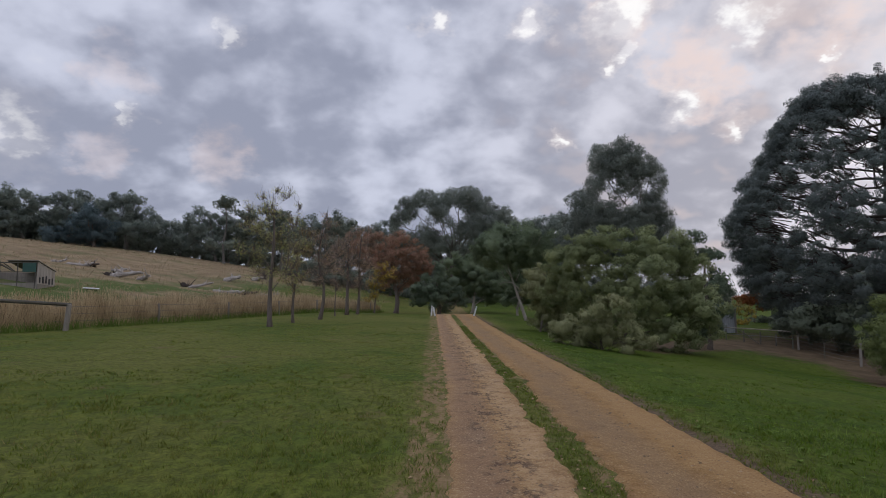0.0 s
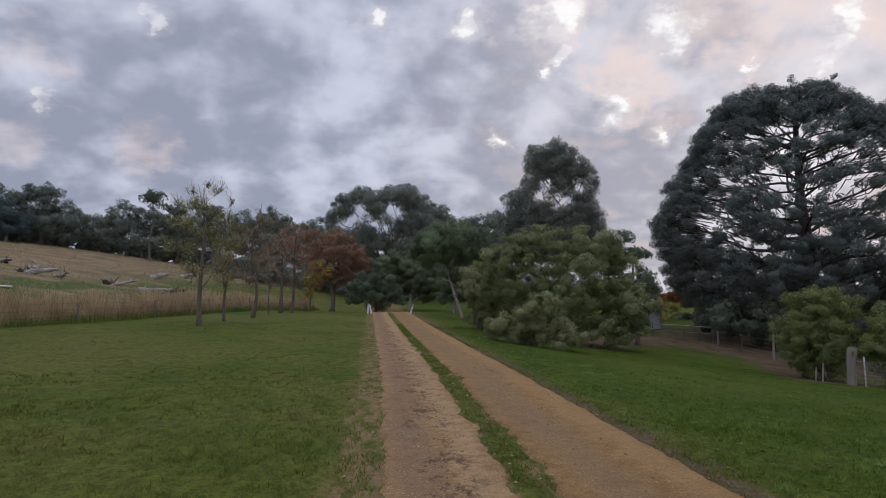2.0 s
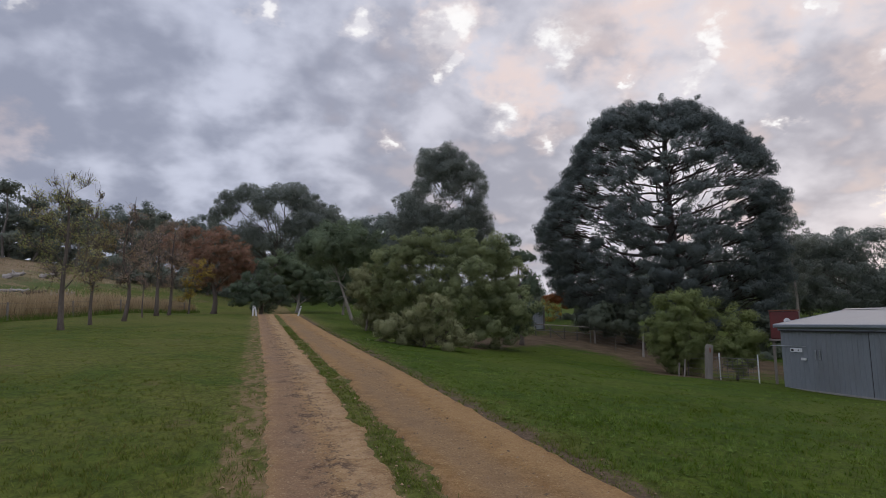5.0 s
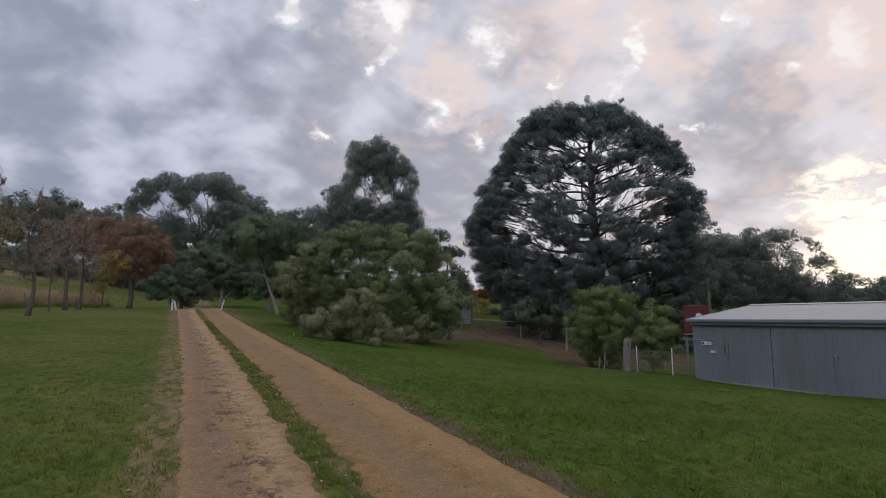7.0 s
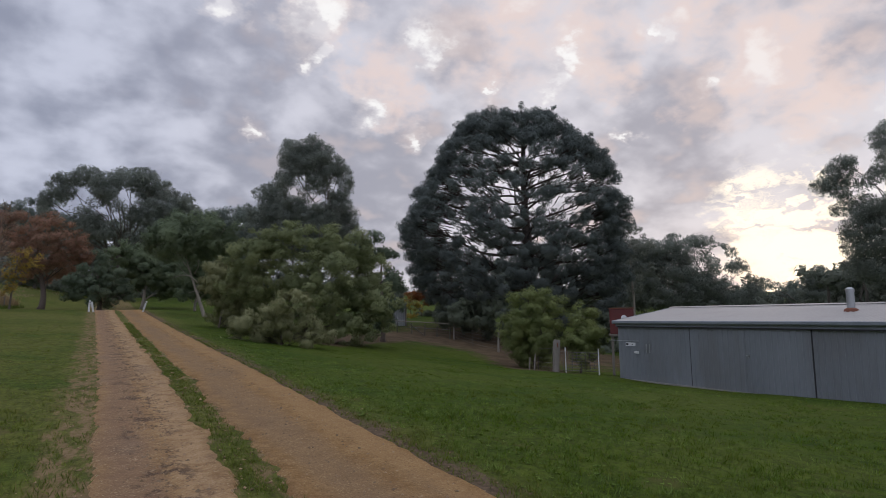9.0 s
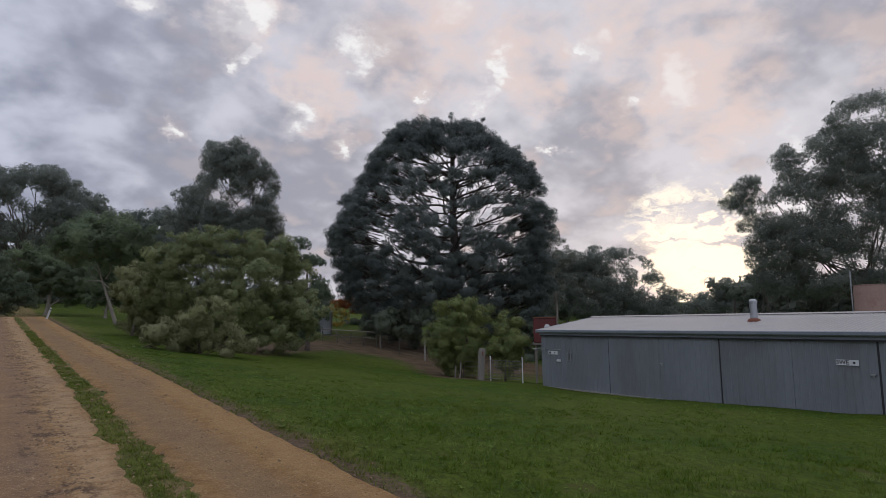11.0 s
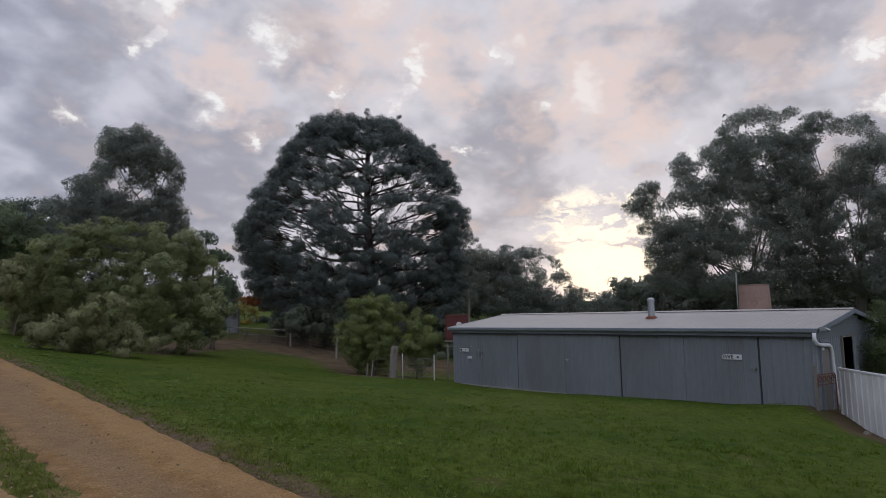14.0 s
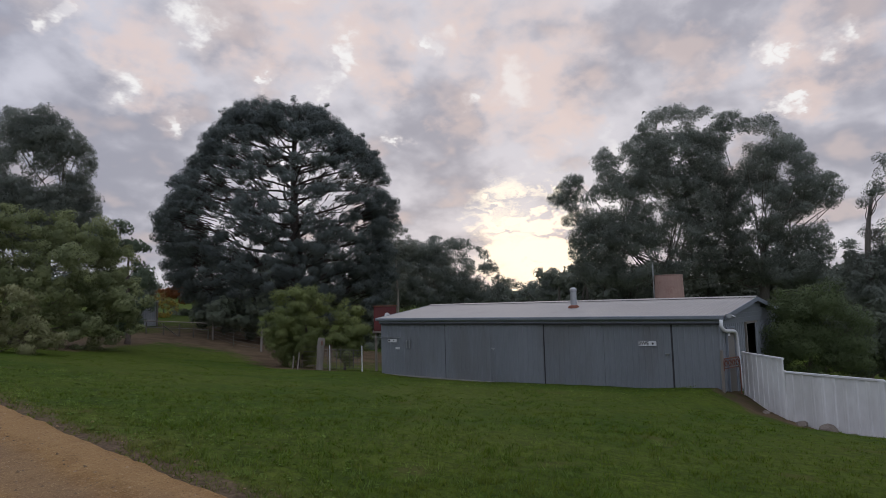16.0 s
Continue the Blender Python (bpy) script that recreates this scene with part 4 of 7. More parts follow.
def tree(name, label, category, x, y, kind, girth, blobs, top=0.8, group="", tip=None):
    """A tree: tapered trunk, limbs to the boughs and a crown of many leaves. blobs: boughs as sideways place, height and radius."""
    TREES[0] += 1
    rng = np.random.default_rng(100 + TREES[0])
    az = math.atan2(x, y)
    ob = thing(name, (x, y, height(x, y) - 0.05), label, category, group, rz=-math.degrees(az))
    us = [b[0] for b in blobs]
    mid, half = (max(us) + min(us)) / 2, max(0.8, (max(us) - min(us)) / 2)
    hi = max(h + r for u, h, r in blobs)
    shaped = []
    far, level = math.hypot(x, y), EYE - height(x, y)
    for u, h, r in blobs:
        r *= kind.swell
        room = 0.55 * half * math.sqrt(max(0.08, 1 - ((u - mid) / (half * 1.08)) ** 2))
        v = float(rng.uniform(-room, room))
        k = 1 + v / far
        shaped.append(((u * k, v, level + (h - level) * k), r * k))
    # smaller boughs fill the room between neighbours
    if kind.web:
        for i in range(len(blobs)):
            for j in range(i):
                (a, ra), (b, rb) = shaped[i], shaped[j]
                flat = math.hypot(a[0] - b[0], a[2] - b[2])
                if flat < kind.web * (ra + rb) and rng.random() < 0.8:
                    c = tuple((p + q) / 2 + float(rng.normal()) * 0.2 for p, q in zip(a, b))
                    shaped.append((c, 0.72 * min(ra, rb)))
    # foliage inside the crown
    wide = max(us) - min(us)
    made = 0
    while made < kind.inner:
        i, j = rng.integers(0, len(blobs), 2)
        (a, ra), (b, rb) = shaped[i], shaped[j]
        if i != j and math.hypot(a[0] - b[0], a[2] - b[2]) < 0.42 * wide:
            s = float(rng.uniform(0.25, 0.75))
            c = tuple(p + (q - p) * s + float(rng.normal()) * 0.25 for p, q in zip(a, b))
            shaped.append((c, float(rng.uniform(0.5, 0.85)) * min(ra, rb)))
        made += 1
    cards, norm, clumps = foliage(rng, shaped, kind)
    part("crown", quads_mesh("crown", cards, kind.mat, norm), kind.mat, ob)
    # trunk
    mass = sum(r * r for u, h, r in blobs)
    cu = sum(u * r * r for u, h, r in blobs) / mass
    tip = tip or (cu * 0.6, 0.0, hi * top)
    pts, rad = bough((0, 0, -0.25), tip, girth, girth * 0.22, rng, n=9, bend=0.02)
    rad[0] *= 1.35
    part("trunk", Geo().tube(pts, rad, 10), kind.bark, ob, smooth=True)
    order = sorted(range(len(blobs)), key=lambda i: -shaped[i][1])[: kind.limbs]
    for i in order:
        c, r = shaped[i]
        s = max(0.16, min(0.92, (c[2] - 0.42 * math.hypot(c[0] - tip[0] * 0.5, c[1]) - 0.4 * r) / tip[2] * 0.92))
        k = s * 9
        p = Vector(pts[int(k)]).lerp(Vector(pts[min(9, int(k) + 1)]), k % 1)
        r0 = min(girth * 0.26, (girth * (1 - 0.75 * s)) * 0.28)
        lp, lr = bough(p, c, r0, r0 * 0.25, rng, -0.08, bend=0.09)
        g = Geo().tube(lp, lr, 6)
        for q in range(5 if kind.bare else 3):
            e = Vector(c) + Vector(rng.uniform(-1, 1, 3)) * r * 0.45 + Vector((0, 0, r * 0.2))
            tp, tr_ = bough(lp[4], e, r0 * 0.3, 0.012, rng, n=3)
            g.tube(tp, tr_, 4, False)
        part("limb", g, kind.bark, ob, smooth=True)
    if kind.bare:
        g = Geo()
        for c in clumps:
            c = Vector(c)
            j = min(range(len(shaped)), key=lambda i: (Vector(shaped[i][0]) - c).length)
            a = Vector(shaped[j][0])
            for q in range(3):
                b = c + (c - a) * 0.25 + Vector((0, 0, 0.22)) + Vector(rng.normal(size=3)) * 0.16 * (q > 0)
                tp, tr_ = bough(a.lerp(c, 0.5 * (q > 0)) - Vector((0, 0, 0.2)), b, 0.013, 0.005, rng, n=3)
                g.tube(tp, tr_, 3, False)
        part("fine_branching", g, kind.bark, ob)["kind"] = "stuff"
    return ob


def within(outline, u, h):
    """Whether a point lies inside a closed outline."""
    odd = False
    for (a, b), (c, d) in zip(outline, outline[1:] + outline[:1]):
        if (b > h) != (d > h) and u < a + (c - a) * (h - b) / (d - b):
            odd = not odd
    return odd


def crown_tree(name, label, category, x, y, kind, girth, outline, gaps, fork, deep, size, seed, limbs=26, group=""):
    """A tree with a dense crown of domed clumps inside a sideways outline, gaps that show its limbs, and a forking trunk."""
    rng = np.random.default_rng(seed)
    far, level = math.hypot(x, y), EYE - height(x, y)
    ob = thing(name, (x, y, height(x, y) - 0.05), label, category, group, rz=-math.degrees(math.atan2(x, y)))
    us, hs = [p[0] for p in outline], [p[1] for p in outline]
    mid, half = (min(us) + max(us)) / 2, (max(us) - min(us)) / 2
    hc, tall = (min(hs) + max(hs)) / 2, (max(hs) - min(hs)) / 2

    def free(u, h, r):
        return all(((u - a) / (p + r)) ** 2 + ((h - b) / (q + r)) ** 2 > 1 for a, b, p, q in gaps)

    def place(u, h, v):
        k = 1 + v / far
        return u * k, v, level + (h - level) * k

    def room(u):
        return deep * math.sqrt(max(0.06, 1 - ((u - mid) / (half * 1.02)) ** 2))

    def out_of(u, v, h):
        return Vector(((u - mid) / half, v / deep, 0.8 * (h - hc) / tall)).normalized()

    spots, core, step = [], [], size * 0.60
    h = min(hs)
    while h < max(hs):
        u = min(us)
        while u < max(us):
            a, b = u + rng.normal() * step * 0.3, h + rng.normal() * step * 0.3
            r = size * rng.uniform(0.6, 1.15)
            e = 0.6 * r
            if all(within(outline, a + p * e, b + q * e) for p, q in ((1, 0), (-1, 0), (0, 0.9), (0, -0.3))) and free(a, b, 0.36 * r):
                v = room(a) * (rng.uniform(0.45, 1.0) if rng.random() < 0.4 else rng.uniform(-1.0, -0.35))
                spots.append((place(a, b, v), r, tuple(out_of(a, v, b))))
                if free(a, b, 0.9 * r) and all(within(outline, a + p * size, b + q * size) for p, q in ((1.2, 0), (-1.2, 0), (0, 1.2), (0.8, 0.8), (-0.8, 0.8))):
                    core.append(place(a, b, 0.4 * room(a) * rng.uniform(-1, 1)))
            u += step
        h += step
    # small clumps that scallop the outline
    for (a, b), (c, d) in zip(outline, outline[1:]):
        run = math.hypot(c - a, d - b)
        for i in range(max(1, int(run / (0.42 * size)))):
            f = rng.random()
            r = size * rng.uniform(0.32, 0.62)
            u, h = a + (c - a) * f, b + (d - b) * f
            nu, nh = (d - b) / run, -(c - a) / run
            u, h = u + nu * r * 0.85, h + nh * r * 0.85
            v = 0.5 * room(u) * rng.uniform(-1, 1)
            if free(u, h, 0.3 * r):
                spots.append((place(u, h, v), r, tuple(out_of(u, v, h))))
    c, r, o = (np.array(t) for t in zip(*spots))
    tri, norm = leaves_on(rng, c, r, o, kind)
    # larger leaves fill the dark inside
    c = np.repeat(np.array(core), 20, axis=0)
    c = c + rng.normal(size=c.shape) * size * 0.34
    way, side = unit(rng, len(c)) * kind.size * 1.4, unit(rng, len(c)) * kind.size * 0.9
    tri2 = np.stack([c + way, c - way + side, c - way - side], axis=1)
    norm2 = np.cross(tri2[:, 1] - tri2[:, 0], tri2[:, 2] - tri2[:, 0])
    norm2 /= np.linalg.norm(norm2, axis=1)[:, None] + 1e-9
    part("crown", quads_mesh("crown", np.concatenate([tri, tri2]), kind.mat, np.concatenate([norm, norm2])), kind.mat, ob)
    pts, rad = bough((0, 0, -0.25), (fork[0], 0, fork[1]), girth, girth * 0.55, rng, n=8, bend=0.03)
    rad[0] *= 1.3
    part("trunk", Geo().tube(pts, rad, 10), kind.bark, ob, smooth=True)
    high = [q for q in spots if q[0][2] > fork[1] + 0.5 or abs(q[0][0] - fork[0]) > 0.35 * half]
    for i in range(limbs):
        e = Vector(high[int(rng.integers(0, len(high)))][0])
        low = Vector(pts[int(rng.integers(5, 9))])
        low.z = min(low.z, e.z - 0.4)
        r0 = girth * rng.uniform(0.08, 0.24)
        lp, lr = bough(low, e, r0, 0.025, rng, rng.uniform(-0.10, 0.06), n=7, bend=0.06)
        g = Geo().tube(lp, lr, 6)
        for q in range(5):
            k = int(rng.integers(3, 6))
            t = Vector(lp[k]) + Vector((rng.normal() * 0.6, rng.normal() * 0.5, abs(rng.normal()) * 0.5 + 0.2)) * size
            tp, tr_ = bough(lp[k], t, lr[k] * 0.5, 0.015, rng, n=3, bend=0.08)
            g.tube(tp, tr_, 4, False)
        part("limb", g, kind.bark, ob, smooth=True)
    return ob



def woods(name, label, spots, kind, seed):
    """A far belt of trees that nobody could count: crowns and stems along a stretch of land."""
    rng = np.random.default_rng(seed)
    blobs = []
    stems = Geo()
    for x, y, tall, spread in spots:
        g = height(x, y)
        for i in range(9):
            r = spread * rng.uniform(0.28, 0.5)
            h = tall * (0.06 + 0.87 * rng.random())
            room = spread * (0.75 if h < tall * 0.6 else 0.4)
            blobs.append(((x + rng.normal() * room, y + rng.normal() * room, g + h - r * 0.3), r))
        pts, rad = bough((x, y, g - 0.3), (x + rng.normal() * 0.5, y, g + tall * 0.8), 0.25, 0.08, rng, n=4)
        stems.tube(pts, rad, 5, False)
    cards, norm, _ = foliage(rng, blobs, kind)
    ob = tagged(new(name), label, "trees", kind="stuff")
    part("crown", quads_mesh("crown", cards, kind.mat, norm), kind.mat, ob)["kind"] = "stuff"
    part("stems", stems, M_GUMBARK, ob)["kind"] = "stuff"


FARWOOD = Kind(leaf("far_wood_leaves", (0.120, 0.142, 0.113), (0.234, 0.257, 0.194), None, 0, 0.45), M_GUMBARK, 0.46, 0.18, 1.1, 0.95, 62, 0.3)


def belt(a0, a1, d, tall, n, seed, spread=3.0):
    """Spots for a belt of trees between two headings at some distance."""
    rng = np.random.default_rng(seed)
    out = []
    for i in range(n):
        a = radians(a0 + (a1 - a0) * (i + 0.5 + rng.uniform(-0.4, 0.4)) / n)
        q = d * rng.uniform(0.96, 1.08)
        out.append((math.sin(a) * q, math.cos(a) * q, tall * rng.uniform(0.8, 1.15), spread * rng.uniform(0.8, 1.2)))
    return out


woods("woodland", "dark eucalyptus woodland along the crest of the hill", belt(-50, -17, 128, 7.5, 34, 1) + belt(-50, -12, 122, 3.6, 34, 6, 2.2), FARWOOD, 11)
woods("woodland", "dark mixed woodland beyond the paddock and the drive", belt(-20, 21.5, 112, 11.5, 44, 2), FARWOOD, 12)
woods("woodland", "dark woodland behind the pine and the shed", belt(28.5, 50, 100, 6.5, 18, 3) + belt(50, 61.5, 100, 2.8, 14, 8, 1.6) + belt(61.5, 100, 100, 7.5, 32, 9), FARWOOD, 13)


woods("undergrowth", "low dark undergrowth at the foot of the far trees", belt(-13, 24, 96, 3.2, 34, 4, 2.6), FARWOOD, 14)
woods("undergrowth", "dark low scrub under the great eucalypts behind the shed", belt(60.0, 91, 64, 6.6, 42, 21, 2.4), FARWOOD, 15)

tree("deciduous_tree", "young autumn tree with sparse yellowing green leaves on the lawn", "tree", -8.5, 30.3, AUTUMN_GREEN, 0.14, [(-0.8, 5.0, 0.61), (-0.0, 5.8, 0.61), (0.7, 6.6, 0.39), (-1.1, 5.9, 0.36), (1.1, 5.2, 0.61), (0.1, 4.3, 0.83), (-1.0, 3.8, 0.61), (1.2, 3.9, 0.72), (-0.3, 2.7, 0.78), (0.9, 2.8, 0.67), (1.4, 6.1, 0.22), (-0.5, 6.5, 0.22), (-1.3, 5.2, 0.33), (0.2, 6.9, 0.19)], top=0.86, group="young trees along the paddock fence")
tree("deciduous_tree", "slender autumn tree with thin yellow-brown leaves on the lawn", "tree", -8.4, 34.5, AUTUMN_YELLOW, 0.1, [(-0.0, 3.2, 0.63), (0.4, 4.2, 0.7), (0.8, 5.1, 0.44), (-0.0, 2.2, 0.51), (0.5, 2.6, 0.47)], top=0.85, group="young trees along the paddock fence")
tree("deciduous_tree", "autumn tree with thin brown leaves and a leaning trunk", "tree", -7.8, 38.7, AUTUMN_BROWN, 0.13, [(0.1, 5.2, 0.64), (0.7, 6.1, 0.5), (0.3, 4.1, 0.78), (-0.2, 3.0, 0.64), (0.8, 3.4, 0.71), (1.3, 4.5, 0.53), (0.4, 6.7, 0.21), (-0.2, 2.3, 0.5)], top=0.85, group="young trees along the paddock fence")
tree("deciduous_tree", "small thin autumn sapling in the lawn", "tree", -7.6, 43.3, AUTUMN_BROWN, 0.06, [(0.1, 2.0, 0.4), (-0.2, 2.7, 0.36), (0.2, 3.3, 0.32)], top=0.85, group="young trees along the paddock fence")
tree("deciduous_tree", "autumn tree nearly bare with thin russet leaves", "tree", -7.2, 45.9, AUTUMN_BROWN, 0.16, [(0.0, 5.3, 0.84), (0.6, 6.3, 0.67), (-0.2, 3.7, 1.01), (0.8, 4.1, 0.93), (0.3, 2.4, 0.67), (-0.6, 4.5, 0.51)], top=0.85, group="young trees along the paddock fence")
tree("deciduous_tree", "autumn tree nearly bare with thin russet leaves", "tree", -6.6, 47.0, AUTUMN_BROWN, 0.14, [(0.8, 5.5, 0.78), (0.5, 3.8, 0.86), (0.3, 2.5, 0.69), (1.0, 6.6, 0.43)], top=0.85, group="young trees along the paddock fence")
tree("deciduous_tree", "small tree with bright yellow autumn leaves", "tree", -5.7, 50.7, YELLOW, 0.08, [(0.6, 3.4, 0.65), (0.3, 2.4, 0.6), (1.2, 3.9, 0.51), (-0.3, 1.5, 0.51), (1.3, 2.9, 0.42)], top=0.8)
tree("red_tree", "rounded tree with dense rust-red foliage and several trunks", "tree", -4.7, 59.8, RUST, 0.28, [(-3.3, 6.8, 1.1), (-1.2, 6.6, 1.43), (1.0, 6.2, 1.43), (2.5, 5.2, 0.99), (0.0, 4.8, 1.54), (-2.2, 5.0, 1.1), (1.9, 4.1, 1.1), (0.6, 3.3, 1.1), (-1.1, 3.6, 0.88), (2.9, 4.2, 0.55)], top=0.75)
tree("evergreen_tree", "low conical evergreen with drooping blue-green foliage", "tree", -0.5, 54.0, CONIFER, 0.2, [(0.1, 3.9, 0.69), (-0.2, 3.0, 1.09), (0.8, 2.5, 1.19), (-1.2, 2.1, 0.99), (1.4, 1.6, 0.89), (-0.4, 1.5, 1.19), (-1.6, 1.2, 0.64), (0.8, 1.1, 0.79), (2.2, 1.0, 0.5)], top=0.8)
tree("evergreen_tree", "dark evergreen tree beyond the drive", "tree", 2.9, 63.9, DARKGREEN, 0.2, [(-0.8, 4.5, 1.41), (0.6, 3.3, 1.47), (-1.1, 2.6, 1.06), (2.2, 2.7, 1.41), (3.4, 2.1, 1.17), (1.0, 4.9, 1.17), (-2.0, 5.0, 1.06), (2.7, 3.7, 1.29)], top=0.8)
tree("evergreen_tree", "dark leafy evergreen behind the leaning wattle", "tree", 6.6, 55.6, DARKGREEN, 0.14, [(-0.4, 3.6, 0.92), (0.9, 4.0, 0.92), (2.1, 3.3, 0.92), (0.1, 2.5, 1.02), (1.6, 2.0, 1.02), (-1.0, 1.7, 0.61), (2.5, 1.4, 0.71), (0.5, 1.2, 0.61)], top=0.7)
wattle = tree("wattle_tree", "dark spreading wattle with a pale leaning trunk", "tree", 5.9, 43.6, WATTLE, 0.15, [(-2.7, 5.7, 0.8), (-1.6, 6.2, 0.88), (-0.3, 6.1, 0.88), (0.8, 5.6, 0.88), (-2.1, 5.0, 1.04), (-0.4, 4.9, 1.12), (1.1, 4.6, 0.88), (-3.3, 4.9, 0.6), (1.5, 3.7, 0.72), (-2.5, 4.1, 0.64)], top=0.62, tip=(-1.3, 0.0, 3.9))
for r0, pts in ((0.055, [(-0.55, -0.1, 2.3), (-1.0, -0.2, 2.75), (-1.5, -0.3, 2.8), (-2.0, -0.3, 2.65)]), (0.045, [(-0.75, -0.05, 2.9), (-0.5, -0.2, 3.4), (-0.55, -0.3, 3.9)]), (0.03, [(-0.3, 0.0, 1.6), (-0.75, -0.3, 1.75), (-1.1, -0.35, 1.6)])):
    part("bare_limb", Geo().tube(pts, [r0 * (1 - 0.25 * k) for k in range(len(pts))], 6), M_PALEBARK, wattle, "dead pale bare limb", smooth=True)
crown_tree("gum_tree", "tall eucalyptus with an open dark crown and gaps", "tree", 1.1, 85.0, GUM_FAR, 0.5, [(-8.5, 7.4), (-8.7, 11.4), (-8.4, 12.8), (-7.9, 14.0), (-6.9, 15.2), (-5.9, 15.6), (-5.1, 15.6), (-4.5, 16.2), (-3.4, 16.6), (-2.7, 16.6), (-2.2, 15.9), (-1.3, 15.9), (-0.7, 16.2), (0.4, 16.6), (1.2, 16.1), (1.8, 16.6), (3.1, 16.9), (4.0, 16.4), (4.8, 15.3), (5.6, 15.3), (6.1, 14.2), (7.5, 13.9), (8.5, 13.4), (9.6, 11.7), (9.8, 7.4)], [(-5.9, 11.0, 1.4, 0.8), (-3.9, 12.4, 0.9, 1.1), (-1.9, 11.0, 1.1, 0.5), (0.9, 12.6, 1.1, 1.1), (-0.6, 10.2, 1.0, 0.8), (1.1, 8.8, 1.2, 0.6)], (0.6, 7.5), 5.0, 1.0, 201, 30)
crown_tree("gum_tree", "tall dense eucalyptus standing behind the shrubs", "tree", 16.4, 55.7, GUM, 0.42, [(-5.7, 5.1), (-5.6, 9.6), (-5.4, 10.8), (-5.2, 11.6), (-4.7, 11.9), (-4.1, 12.1), (-3.2, 12.3), (-3.2, 13.0), (-2.9, 13.6), (-2.9, 14.8), (-2.6, 15.5), (-2.3, 16.4), (-1.0, 16.4), (-0.5, 16.6), (0.4, 17.0), (0.9, 16.7), (1.5, 16.2), (2.1, 15.9), (2.4, 15.4), (2.9, 14.9), (3.6, 14.2), (4.1, 13.4), (4.2, 12.3), (3.9, 10.9), (4.3, 9.9), (4.6, 9.1), (4.6, 5.0)], [(0.3, 10.9, 0.5, 0.7), (-0.7, 12.4, 0.4, 0.4), (-1.5, 11.4, 0.6, 0.4), (2.4, 12.0, 0.5, 0.4), (-5.0, 10.3, 0.4, 0.4), (1.3, 10.8, 0.3, 0.3)], (1.3, 8.6), 3.0, 0.72, 202, 26)
tree("shrub_tree", "large spreading grey-green shrub beside the drive", "shrub", 8.3, 29.9, SHRUB, 0.16, [(-1.4, 4.4, 0.9), (-2.5, 4.0, 0.73), (-0.2, 4.7, 0.9), (1.2, 4.7, 0.96), (2.5, 4.4, 0.96), (3.6, 4.0, 0.73), (-2.5, 2.7, 0.85), (-0.8, 3.0, 1.07), (1.2, 2.9, 1.19), (2.9, 2.6, 1.13), (3.9, 1.6, 0.9), (2.0, 1.3, 1.13), (0.0, 1.5, 1.02), (3.7, 0.6, 0.73), (2.4, 0.4, 0.73), (-1.4, 1.8, 0.73)], top=0.5)
tree("shrub_tree", "pale feathery wattle shrub at the side of the drive", "shrub", 5.0, 32.6, PALESHRUB, 0.06, [(0.1, 2.8, 0.65), (-0.1, 2.0, 0.62), (0.7, 2.7, 0.59), (0.4, 1.3, 0.62), (-0.3, 3.0, 0.35), (1.2, 2.1, 0.65), (1.4, 1.1, 0.7), (0.7, 0.5, 0.55), (0.1, 0.7, 0.45), (1.9, 0.6, 0.6), (1.6, 2.8, 0.5)], top=0.6)
tree("shrub", "low grey-green shrub with pale drooping leaves", "shrub", 6.1, 24.3, PALESHRUB, 0.08, [(-1.3, 0.8, 0.5), (-0.4, 0.6, 0.54), (0.5, 0.8, 0.59), (1.2, 0.6, 0.45), (0.5, 1.6, 0.5), (0.8, 1.9, 0.27), (-1.8, 0.4, 0.32), (1.6, 0.3, 0.32), (-0.2, 1.1, 0.41), (-0.9, 0.3, 0.32), (0.7, 0.3, 0.36)], top=0.5)
tree("evergreen_tree", "dark feathery tree behind the grey-green shrub", "tree", 14.1, 33.2, CONIFER, 0.16, [(-0.5, 5.8, 0.66), (0.3, 5.1, 0.59), (0.8, 4.2, 0.46), (0.2, 3.3, 0.79), (0.6, 2.2, 0.59), (0.0, 1.4, 0.73), (0.8, 3.6, 0.33)], top=0.8)
